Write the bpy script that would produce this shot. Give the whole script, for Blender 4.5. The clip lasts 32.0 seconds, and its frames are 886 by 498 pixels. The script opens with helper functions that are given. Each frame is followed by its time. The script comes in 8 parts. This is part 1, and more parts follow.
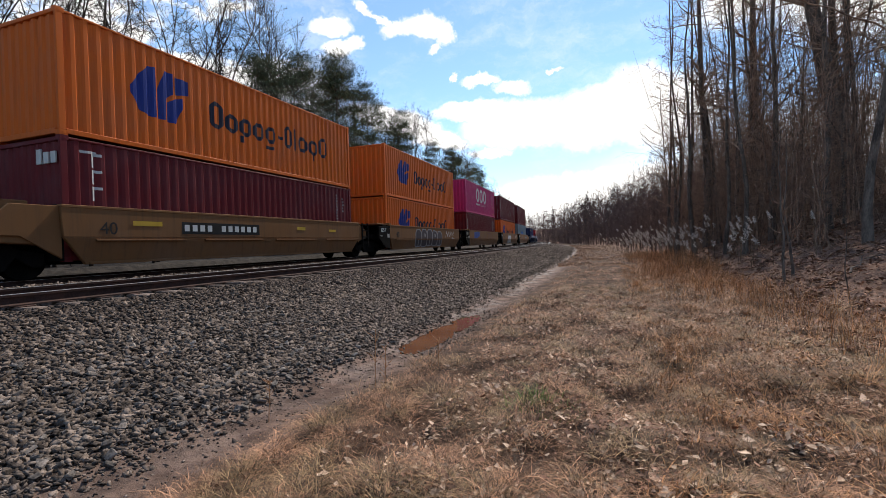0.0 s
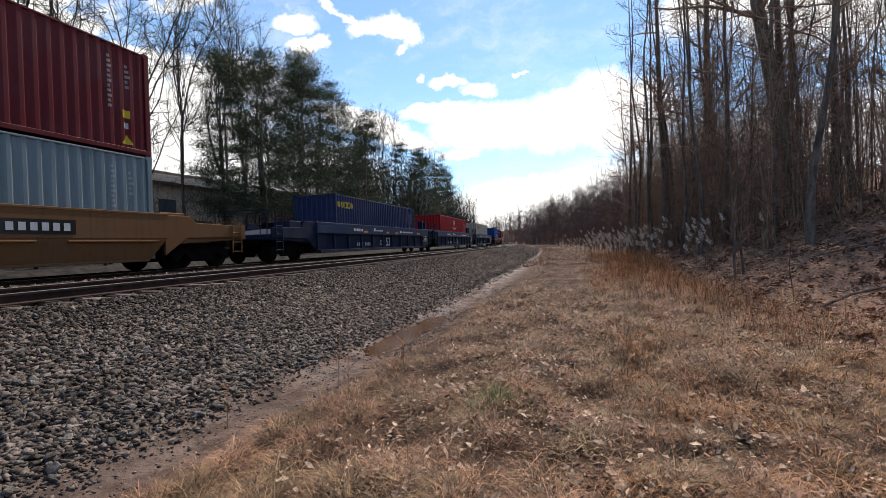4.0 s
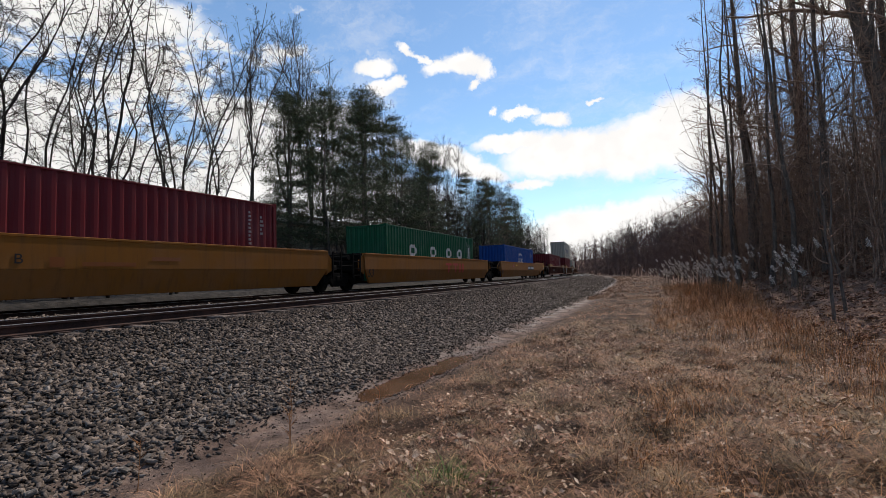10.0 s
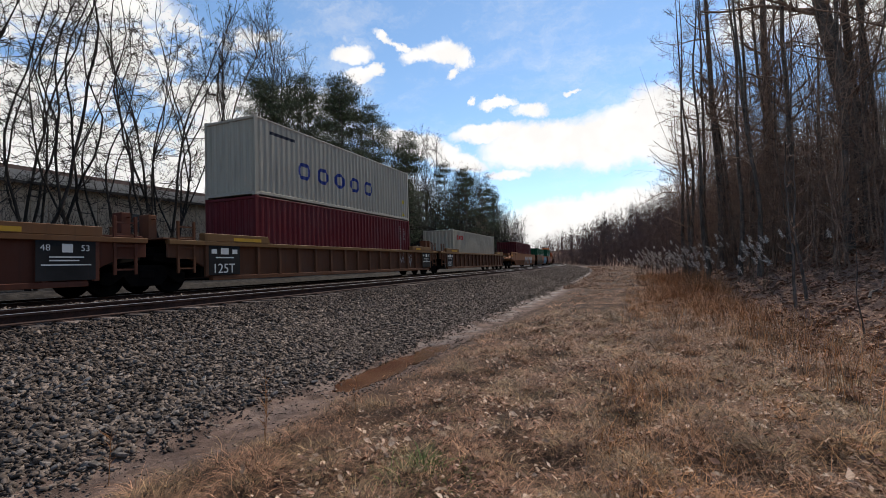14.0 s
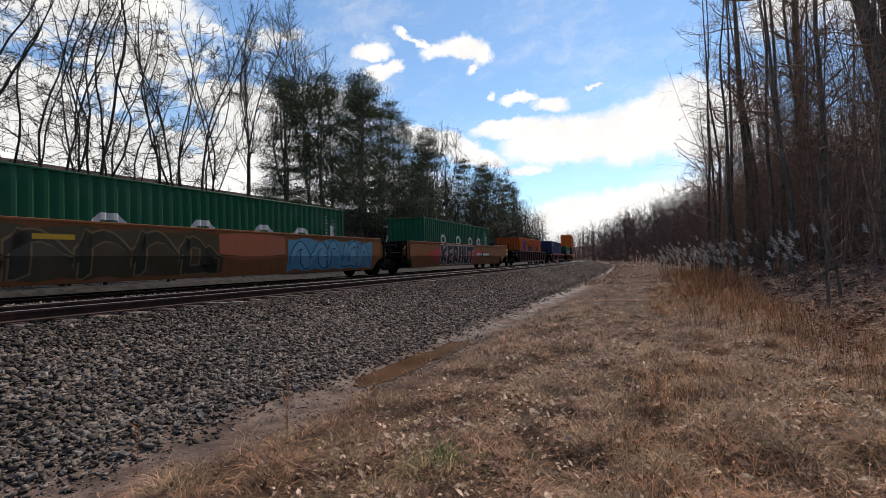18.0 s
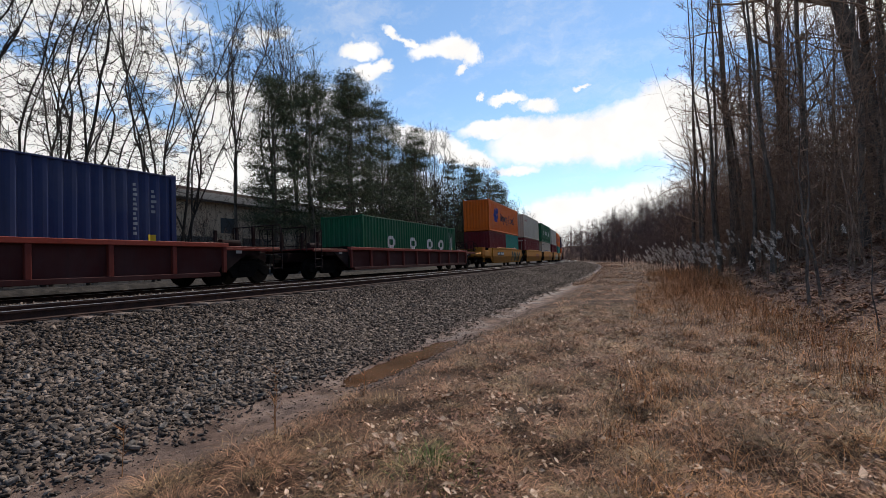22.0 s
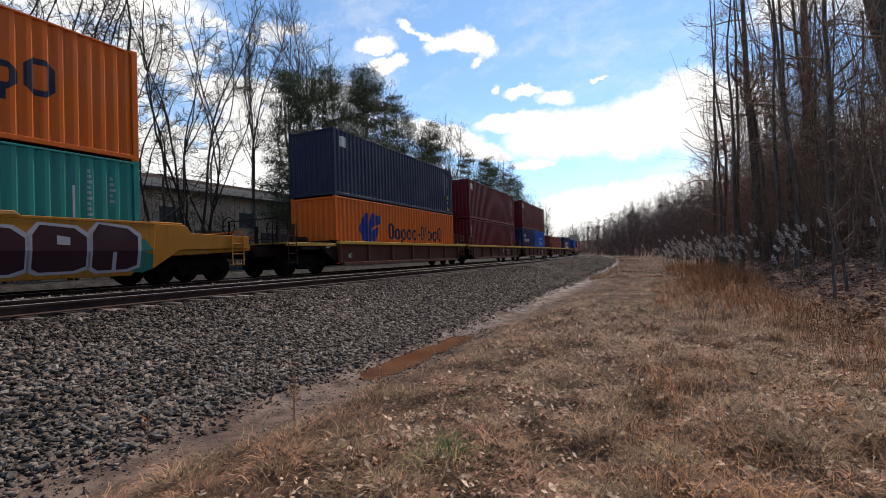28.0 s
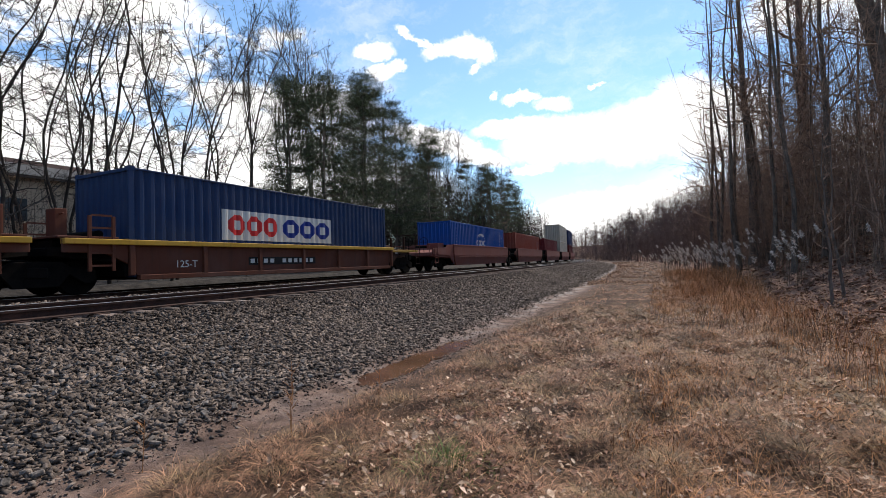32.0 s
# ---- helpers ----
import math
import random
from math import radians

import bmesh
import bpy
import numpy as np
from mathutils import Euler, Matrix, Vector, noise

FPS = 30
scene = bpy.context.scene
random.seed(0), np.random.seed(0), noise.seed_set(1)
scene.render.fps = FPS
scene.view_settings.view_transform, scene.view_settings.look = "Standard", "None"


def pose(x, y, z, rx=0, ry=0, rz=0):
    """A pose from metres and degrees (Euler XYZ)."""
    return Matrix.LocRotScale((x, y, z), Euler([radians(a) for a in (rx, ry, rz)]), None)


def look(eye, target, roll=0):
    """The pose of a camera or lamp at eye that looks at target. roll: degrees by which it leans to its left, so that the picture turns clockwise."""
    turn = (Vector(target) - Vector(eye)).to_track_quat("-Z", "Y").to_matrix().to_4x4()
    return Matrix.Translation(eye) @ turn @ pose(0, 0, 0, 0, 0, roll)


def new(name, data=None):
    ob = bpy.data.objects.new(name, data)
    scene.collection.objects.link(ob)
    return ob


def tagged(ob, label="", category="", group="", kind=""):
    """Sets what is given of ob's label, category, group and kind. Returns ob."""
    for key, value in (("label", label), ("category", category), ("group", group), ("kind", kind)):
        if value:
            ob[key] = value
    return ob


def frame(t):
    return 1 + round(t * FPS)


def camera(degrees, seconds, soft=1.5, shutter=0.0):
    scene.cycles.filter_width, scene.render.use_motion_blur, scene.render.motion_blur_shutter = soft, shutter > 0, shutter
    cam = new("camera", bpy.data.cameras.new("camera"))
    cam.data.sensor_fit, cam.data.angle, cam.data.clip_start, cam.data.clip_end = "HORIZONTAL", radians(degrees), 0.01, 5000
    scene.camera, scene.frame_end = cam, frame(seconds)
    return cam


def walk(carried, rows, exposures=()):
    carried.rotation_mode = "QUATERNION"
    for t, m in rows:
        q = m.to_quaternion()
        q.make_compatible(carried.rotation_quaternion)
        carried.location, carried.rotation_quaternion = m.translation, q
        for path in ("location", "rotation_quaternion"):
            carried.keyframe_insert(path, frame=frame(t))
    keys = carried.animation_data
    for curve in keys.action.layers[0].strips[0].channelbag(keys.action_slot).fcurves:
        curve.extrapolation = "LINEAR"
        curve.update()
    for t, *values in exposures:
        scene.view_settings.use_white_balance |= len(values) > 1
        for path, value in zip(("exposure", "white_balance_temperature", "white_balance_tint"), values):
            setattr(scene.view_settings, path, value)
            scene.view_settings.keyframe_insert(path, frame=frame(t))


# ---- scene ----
# ---- camera ----
cam = camera(87.8, 32.0, soft=0.62)
METRES, EYE, TILT, LEAN, TURN = 1.992, 1.5, -1.342, -0.903, 20.5
ROWS = [
    (0.0, 0.0, 0.0, 0.0, 0.03, 0.68, 2.54),
    (0.5, -0.0036, 0.0017, -0.0004, 0.88, 0.72, 2.52),
    (1.0, -0.0153, 0.0044, 0.0014, 0.82, 0.42, 2.47),
    (1.5, -0.0071, 0.0046, -0.0014, 0.21, 0.02, 2.56),
    (2.0, -0.0011, 0.0045, -0.0028, -0.96, -0.25, 2.62),
    (2.5, 0.0003, 0.0005, -0.0029, -2.24, 0.14, 2.68),
    (3.0, 0.001, -0.004, -0.001, -3.04, 0.39, 2.7),
    (3.5, 0.0001, -0.0063, -0.0007, -3.53, 0.69, 2.69),
    (5.5, 0.2117, 0.1243, -0.0233, -5.02, 0.36, 3.0),
    (6.0, 0.289, 0.2219, -0.0284, -5.1, 0.87, 3.02),
    (6.5, 0.3594, 0.3199, -0.0155, -4.92, 1.1, 2.89),
    (7.0, 0.4665, 0.3987, -0.0178, -4.88, 1.35, 2.74),
    (7.5, 0.5197, 0.4229, -0.0108, -3.22, 2.28, 2.62),
    (8.0, 0.5286, 0.4208, -0.0134, 0.68, 3.84, 2.34),
    (8.5, 0.4966, 0.423, -0.0192, 3.47, 4.48, 2.21),
    (9.0, 0.4866, 0.4209, -0.0116, 3.68, 4.53, 2.26),
    (9.5, 0.5153, 0.4176, -0.0065, 3.82, 4.72, 2.44),
    (10.0, 0.5195, 0.4075, -0.0057, 5.07, 4.79, 2.45),
    (10.5, 0.5124, 0.3976, -0.0044, 5.43, 4.62, 2.45),
    (11.0, 0.5082, 0.3954, -0.001, 4.26, 4.35, 2.49),
    (11.5, 0.5386, 0.3979, -0.0035, 3.01, 4.09, 2.63),
    (12.0, 0.5419, 0.4026, -0.0055, 2.31, 3.82, 2.68),
    (12.5, 0.537, 0.4047, -0.0061, 1.96, 3.63, 2.65),
    (13.0, 0.5342, 0.4044, -0.0058, 1.79, 3.47, 2.65),
    (13.5, 0.5343, 0.4043, -0.0055, 2.04, 3.49, 2.64),
    (14.0, 0.5298, 0.3968, -0.0059, 2.38, 3.45, 2.62),
    (14.5, 0.528, 0.4005, -0.007, 2.66, 3.43, 2.6),
    (15.0, 0.5299, 0.4011, -0.0066, 3.05, 3.42, 2.58),
    (15.5, 0.5291, 0.4023, -0.0078, 3.46, 3.41, 2.58),
    (17.5, 0.5291, 0.4111, -0.0092, 4.68, 3.14, 2.56),
    (18.0, 0.5295, 0.4114, -0.0097, 4.85, 3.1, 2.57),
    (18.5, 0.5286, 0.4104, -0.0094, 4.92, 3.03, 2.57),
    (19.0, 0.5285, 0.4087, -0.0096, 4.18, 2.75, 2.61),
    (19.5, 0.5357, 0.4049, -0.0097, 3.59, 2.83, 2.65),
    (20.0, 0.5409, 0.3987, -0.0097, 3.31, 3.0, 2.66),
    (20.5, 0.541, 0.3946, -0.0087, 3.29, 3.15, 2.63),
    (21.0, 0.5404, 0.3918, -0.0077, 3.37, 3.16, 2.62),
    (21.5, 0.5345, 0.393, -0.008, 3.46, 3.15, 2.6),
    (22.0, 0.5339, 0.3977, -0.0087, 3.46, 3.04, 2.61),
    (22.5, 0.5348, 0.4037, -0.0106, 3.41, 2.83, 2.63),
    (23.0, 0.5332, 0.4061, -0.0126, 3.36, 2.62, 2.65),
    (23.5, 0.5304, 0.4075, -0.0115, 3.36, 2.52, 2.64),
    (24.0, 0.5331, 0.4061, -0.0119, 3.5, 2.46, 2.68),
    (24.5, 0.531, 0.4046, -0.0113, 3.88, 2.5, 2.62),
    (25.0, 0.5303, 0.4022, -0.0112, 4.42, 2.57, 2.61),
    (25.5, 0.5285, 0.4012, -0.0112, 4.84, 2.58, 2.58),
    (27.5, 0.5286, 0.4043, -0.0126, 5.29, 2.46, 2.59),
    (28.0, 0.527, 0.4032, -0.0122, 5.37, 2.42, 2.59),
    (28.5, 0.5257, 0.4032, -0.0118, 5.37, 2.26, 2.59),
    (29.0, 0.5242, 0.4054, -0.0125, 5.33, 2.23, 2.6),
    (29.5, 0.5251, 0.407, -0.0125, 5.14, 2.36, 2.6),
    (30.0, 0.525, 0.4076, -0.0122, 5.03, 2.71, 2.6),
    (30.5, 0.5246, 0.4045, -0.012, 5.1, 2.98, 2.6),
    (31.0, 0.5237, 0.4013, -0.0114, 5.09, 3.17, 2.57),
    (31.5, 0.5269, 0.4009, -0.0114, 5.05, 3.16, 2.55),
    (32.0, 0.526, 0.4027, -0.0121, 5.12, 3.06, 2.52),
]
walk(cam, [(t, pose(0, 0, EYE, TILT, LEAN, TURN) @ pose(METRES * x, METRES * y, METRES * z, 90 + pitch, roll, yaw)) for t, x, y, z, yaw, pitch, roll in ROWS],
     exposures=[(0.0, 0.05, 6800, 10), (3.0, 0.08, 6800, 10), (5.5, -0.05, 6800, 10), (8.0, -0.08, 6750, 10), (9.0, -0.2, 6750, 10), (10.0, -0.29, 6750, 10), (14.0, -0.28, 6750, 10), (25.0, -0.25, 6750, 10), (28.0, -0.12, 6750, 10), (30.0, 0.02, 6750, 10), (32.0, 0.12, 6700, 10)])

# ---- the railway's line: an arc that bends to the left ahead ----
BEND, HEADING, LINE_X = 0.001286, -0.01533, -12.974   # curvature 1/m, heading at s = 0, place of the train's track at s = 0
RAIL_TOP, NEAR_TRACK, GAUGE = 0.955, 4.12, 1.435
ARC = (LINE_X - math.cos(HEADING) / BEND, -math.sin(HEADING) / BEND)  # the arc's centre


def on_line(s, q=0.0):
    """World x, y at s metres along the train's track and q metres to its right."""
    a = HEADING + BEND * s
    return ARC[0] + (1 / BEND + q) * math.cos(a), ARC[1] + (1 / BEND + q) * math.sin(a)


def line_turn(s):
    return math.degrees(HEADING + BEND * s)


def line_of(x, y):
    """s and q of a place in the world."""
    dx, dy = x - ARC[0], y - ARC[1]
    return (math.atan2(dy, dx) - HEADING) / BEND, math.hypot(dx, dy) - 1 / BEND


# ---- sky, sun ----
SUN_AZ, SUN_EL = 6.0, 50.0          # degrees from +y towards +x, and above the horizon
sky = bpy.data.worlds.new("sky")
scene.world = sky
sky.use_nodes = True
wt = sky.node_tree
wt.nodes.clear()


def math_node(tree, op, a, b=None, c=None, clamp=False):
    n = tree.nodes.new("ShaderNodeMath")
    n.operation, n.use_clamp = op, clamp
    for i, v in enumerate((a, b, c)):
        if v is None:
            continue
        if isinstance(v, (int, float)):
            n.inputs[i].default_value = v
        else:
            tree.links.new(v, n.inputs[i])
    return n.outputs[0]


def vec_node(tree, op, a, b=None):
    n = tree.nodes.new("ShaderNodeVectorMath")
    n.operation = op
    for i, v in enumerate((a, b)):
        if v is None:
            continue
        if isinstance(v, (tuple, list)):
            n.inputs[i].default_value = v
        else:
            tree.links.new(v, n.inputs[i])
    return n.outputs["Value"] if op in ("DOT_PRODUCT", "LENGTH") else n.outputs[0]


def smooth_node(tree, v, lo, hi):
    n = tree.nodes.new("ShaderNodeMapRange")
    n.interpolation_type = "SMOOTHSTEP"
    tree.links.new(v, n.inputs["Value"])
    n.inputs["From Min"].default_value, n.inputs["From Max"].default_value = lo, hi
    return n.outputs[0]


def mix_node(tree, fac, a, b, blend="MIX"):
    n = tree.nodes.new("ShaderNodeMix")
    n.data_type, n.blend_type = "RGBA", blend
    for i, v in ((0, fac), (6, a), (7, b)):
        if isinstance(v, (int, float)):
            n.inputs[i].default_value = v
        elif isinstance(v, (tuple, list)):
            n.inputs[i].default_value = (*v[:3], 1)
        else:
            tree.links.new(v, n.inputs[i])
    return n.outputs[2]


def noise_node(tree, vec, scale, detail=4.0, rough=0.55, distort=0.0):
    n = tree.nodes.new("ShaderNodeTexNoise")
    n.inputs["Scale"].default_value, n.inputs["Detail"].default_value = scale, detail
    n.inputs["Roughness"].default_value, n.inputs["Distortion"].default_value = rough, distort
    if vec is not None:
        tree.links.new(vec, n.inputs["Vector"])
    return n


tc = wt.nodes.new("ShaderNodeTexCoord").outputs["Generated"]
air = wt.nodes.new("ShaderNodeTexSky")
air.sky_type, air.sun_disc = "NISHITA", False
air.sun_elevation, air.sun_rotation = radians(SUN_EL), radians(SUN_AZ)
air.air_density, air.dust_density, air.ozone_density = 1.0, 0.05, 1.0
# ragged edges for the clouds: large lobes, small lobes and wisps
way = tc
for scale_, swing in ((7.0, 0.026), (20.0, 0.046), (60.0, 0.026)):
    rag = noise_node(wt, tc, scale_, 5.0, 0.62)
    way = vec_node(wt, "ADD", way, vec_node(wt, "MULTIPLY", vec_node(wt, "SUBTRACT", rag.outputs["Color"], (0.5, 0.5, 0.5)), (swing, swing, swing * 0.75)))
# azimuth from +y, elevation (degrees), half width, half height, tilt, softness
CLOUDS = [
    (-33.5, 24.8, 2.1, 0.85, 0, 0.6), (-32.4, 22.8, 2.0, 0.85, 10, 0.6), (-30.5, 23.4, 0.9, 0.7, 0, 0.6), (-29.2, 26.7, 1.15, 0.45, -28, 0.95), (-27.2, 25.9, 1.3, 0.32, -18, 0.95),
    (-25.2, 25.0, 2.3, 0.80, 6, 0.8), (-22.0, 25.3, 2.6, 1.10, -4, 0.7), (-19.6, 24.6, 1.3, 1.0, -25, 0.7), (-20.6, 23.0, 0.9, 0.40, 35, 0.9),
    (-15.3, 19.3, 1.8, 0.58, 0, 0.7), (-11.5, 18.2, 2.1, 0.85, -8, 0.7), (-18.2, 19.9, 0.6, 0.25, 40, 0.95), (-6.6, 19.8, 1.0, 0.28, 0, 0.95),
    (-16.8, 15.9, 4.4, 1.15, 3, 0.5), (-9.5, 14.0, 7.6, 2.7, 2, 0.45), (-2.0, 14.0, 5.4, 3.3, 8, 0.45), (2.6, 15.0, 4.4, 4.0, 18, 0.45), (6.0, 13.6, 5.0, 4.2, 0, 0.5),
    (-25.8, 14.8, 6.0, 1.5, -16, 0.5), (-20.6, 12.7, 3.6, 1.1, -10, 0.6), (-21.4, 14.2, 1.0, 0.4, 0, 0.95), (-14.5, 10.9, 2.6, 0.5, 0, 0.9),
    (-4.0, 5.4, 12.0, 2.5, 5, 0.4), (-10.0, 2.0, 16.0, 3.2, 0, 0.5), (6.0, 5.5, 9.0, 3.0, 0, 0.5),
    (-62.5, 26.0, 8.6, 2.5, 4, 0.6), (-58.0, 22.6, 3.0, 1.4, 10, 0.8), (-48.5, 19.6, 3.6, 1.1, 0, 0.8), (-53.5, 21.6, 1.6, 0.8, 0, 0.9), (-41.5, 18.4, 3.2, 0.9, 0, 0.9),
    (-36.0, 8.5, 12.0, 4.5, 0, 0.6), (-52.0, 7.0, 14.0, 5.6, 0, 0.6), (-66.0, 9.0, 9.0, 5.5, 0, 0.7),
    (24.0, 22.0, 9.0, 5.0, -15, 0.7), (40.0, 30.0, 12.0, 6.0, 10, 0.8), (30.0, 9.0, 25.0, 4.0, 0, 0.8), (14.0, 24.0, 5.0, 2.4, 20, 0.8), (-80.0, 12.0, 14.0, 7.0, 0, 0.8), (-10.0, 0.5, 45.0, 2.6, 0, 0.6),
]


def ellipse(az, el, hw, hh, tilt, softness):
    """Cover of one cloud, 0 to 1."""
    a, e, r = radians(az), radians(el), radians(tilt)
    c = Vector((math.sin(a) * math.cos(e), math.cos(a) * math.cos(e), math.sin(e)))
    right = Vector((math.cos(a), -math.sin(a), 0))
    up = right.cross(c)
    right, up = right * math.cos(r) + up * math.sin(r), up * math.cos(r) - right * math.sin(r)
    du = math_node(wt, "SUBTRACT", vec_node(wt, "DOT_PRODUCT", way, tuple(right / radians(hw))), right.dot(c) / radians(hw))
    dv = math_node(wt, "SUBTRACT", vec_node(wt, "DOT_PRODUCT", way, tuple(up / radians(hh))), up.dot(c) / radians(hh))
    front = math_node(wt, "LESS_THAN", vec_node(wt, "DOT_PRODUCT", tc, tuple(-c)), -0.5)
    d2 = math_node(wt, "ADD", math_node(wt, "MULTIPLY", du, du), math_node(wt, "MULTIPLY", dv, dv))
    return math_node(wt, "MULTIPLY", smooth_node(wt, d2, 1.0 + 1.1 * softness, 1.0 - softness), front)


cover = None
for row in CLOUDS:
    m = ellipse(*row)
    cover = m if cover is None else math_node(wt, "MAXIMUM", cover, m)
# broken fields of cloud over the trees beyond the railway, thicker towards the horizon
height = wt.nodes.new("ShaderNodeSeparateXYZ")
wt.links.new(tc, height.inputs[0])
broken = noise_node(wt, vec_node(wt, "MULTIPLY", way, (1, 1, 2.6)), 6.5, 7.0, 0.62)
thick = math_node(wt, "ADD", broken.outputs["Fac"], math_node(wt, "MULTIPLY", math_node(wt, "SUBTRACT", 0.30, height.outputs[2]), 0.9))
westward = smooth_node(wt, vec_node(wt, "DOT_PRODUCT", tc, (math.sin(radians(-62)) * 0.96, math.cos(radians(-62)) * 0.96, 0.28)), 0.84, 0.93)
cover = math_node(wt, "MAXIMUM", cover, math_node(wt, "MULTIPLY", smooth_node(wt, thick, 0.40, 0.54), westward))
# loose fields of cloud over the rest of the sky
field = noise_node(wt, vec_node(wt, "MULTIPLY", tc, (1, 1, 2.2)), 3.2, 8.0, 0.6)
loose = smooth_node(wt, field.outputs["Fac"], 0.60, 0.72)
behind = smooth_node(wt, vec_node(wt, "DOT_PRODUCT", tc, (math.sin(radians(-18)), math.cos(radians(-18)), 0)), 0.80, 0.55)
cover = math_node(wt, "MAXIMUM", cover, math_node(wt, "MULTIPLY", loose, behind))
# thin high veils
veil = noise_node(wt, vec_node(wt, "MULTIPLY", way, (1, 1.6, 3.0)), 4.0, 6.0, 0.7)
cover = math_node(wt, "MAXIMUM", cover, math_node(wt, "MULTIPLY", smooth_node(wt, veil.outputs["Fac"], 0.45, 0.80), 0.35))
shade = noise_node(wt, way, 16.0, 5.0, 0.6)
CLOUD_WHITE = (1.32, 1.32, 1.33)
white = mix_node(wt, smooth_node(wt, shade.outputs["Fac"], 0.35, 0.7), tuple(0.90 * v for v in CLOUD_WHITE), CLOUD_WHITE)
SKY_GAIN = 0.179
blue = vec_node(wt, "MULTIPLY", air.outputs[0], (0.86 * SKY_GAIN, 1.0 * SKY_GAIN, 1.08 * SKY_GAIN))
bg = wt.nodes.new("ShaderNodeBackground")
wt.links.new(mix_node(wt, cover, blue, white), bg.inputs["Color"])
wo = wt.nodes.new("ShaderNodeOutputWorld")
wt.links.new(bg.outputs[0], wo.inputs["Surface"])

sun = new("sun", bpy.data.lights.new("sun", "SUN"))
sun.data.energy, sun.data.angle, sun.data.color = 5.0, radians(0.55), (1.0, 0.93, 0.84)
sun.matrix_world = look((0, 0, 60), (-60 * math.sin(radians(SUN_AZ)) / math.tan(radians(SUN_EL)), -60 * math.cos(radians(SUN_AZ)) / math.tan(radians(SUN_EL)), 0))

# ---- materials ----


def material(name, rough=0.8, metal=0.0, spec=0.5):
    m = bpy.data.materials.new(name)
    m.use_nodes = True
    t = m.node_tree
    b = t.nodes["Principled BSDF"]
    b.inputs["Roughness"].default_value, b.inputs["Metallic"].default_value = rough, metal
    b.inputs["Specular IOR Level"].default_value = spec
    return m, t, b


def bump(t, b, height, strength=0.3, dist=0.02):
    n = t.nodes.new("ShaderNodeBump")
    n.inputs["Strength"].default_value, n.inputs["Distance"].default_value = strength, dist
    t.links.new(height, n.inputs["Height"])
    t.links.new(n.outputs[0], b.inputs["Normal"])


def coords(t, scale=(1, 1, 1), kind="Object"):
    v = t.nodes.new("ShaderNodeTexCoord").outputs[kind]
    return vec_node(t, "MULTIPLY", v, scale)


PAINTS = {}


def paint(rgb, wear=0.35, rough=0.5, rust=0.25, spec=0.16):
    """Weathered paint on steel: faded patches, streaks that run down, specks of rust."""
    key = (tuple(round(v, 3) for v in rgb), wear, rough, rust, spec)
    if key in PAINTS:
        return PAINTS[key]
    m, t, b = material("paint", rough, 0.0, spec)
    base = tuple(rgb)
    v = coords(t)
    big = noise_node(t, v, 0.7, 4.0)
    streak = noise_node(t, coords(t, (5, 5, 0.35)), 1.6, 4.0, 0.6)
    fine = noise_node(t, v, 14.0, 5.0, 0.65)
    faded = tuple(min(1, c * 0.88 + 0.018) for c in base)
    c1 = mix_node(t, smooth_node(t, big.outputs["Fac"], 0.4, 0.75), base, faded)
    dirty = tuple(c * 0.45 + 0.012 for c in base)
    c2 = mix_node(t, math_node(t, "MULTIPLY", smooth_node(t, streak.outputs["Fac"], 0.45, 0.8), wear), c1, dirty)
    spots = math_node(t, "MULTIPLY", smooth_node(t, fine.outputs["Fac"], 0.66, 0.74), rust)
    c3 = mix_node(t, spots, c2, (0.10, 0.04, 0.02))
    runs = noise_node(t, coords(t, (11, 11, 0.45)), 1.9, 5.0, 0.7)
    c3 = mix_node(t, math_node(t, "MULTIPLY", smooth_node(t, runs.outputs["Fac"], 0.60, 0.74), rust * 0.9), c3, (0.085, 0.032, 0.014))
    t.links.new(c3, b.inputs["Base Color"])
    t.links.new(math_node(t, "ADD", math_node(t, "MULTIPLY", fine.outputs["Fac"], 0.3), rough - 0.12), b.inputs["Roughness"])
    bump(t, b, fine.outputs["Fac"], 0.12, 0.01)
    PAINTS[key] = m
    return m


def two_tone(name, a, bcol, scale, rough=0.85, lo=0.35, hi=0.65, bumps=0.4, dist=0.02, random_by="", stretch=(1, 1, 1), spec=0.3, low=0.45, high=1.5, power=1.0):
    """A surface that mottles between two colours; random_by: 'object' or 'island' shifts each piece."""
    m, t, b = material(name, rough, 0.0, spec)
    n = noise_node(t, coords(t, stretch), scale, 6.0, 0.62)
    n2 = noise_node(t, coords(t, stretch), scale * 7, 4.0, 0.6)
    f = math_node(t, "ADD", math_node(t, "MULTIPLY", n.outputs["Fac"], 0.65), math_node(t, "MULTIPLY", n2.outputs["Fac"], 0.35))
    col = mix_node(t, smooth_node(t, f, lo, hi), a, bcol)
    if random_by:
        r = t.nodes.new("ShaderNodeObjectInfo").outputs["Random"] if random_by == "object" else t.nodes.new("ShaderNodeNewGeometry").outputs["Random Per Island"]
        g = math_node(t, "ADD", math_node(t, "MULTIPLY", math_node(t, "POWER", r, power), high - low), low)
        k = t.nodes.new("ShaderNodeCombineColor")
        for i in range(3):
            t.links.new(g, k.inputs[i])
        col = mix_node(t, 1.0, col, k.outputs[0], "MULTIPLY")
    t.links.new(col, b.inputs["Base Color"])
    if bumps:
        bump(t, b, f, bumps, dist)
    return m


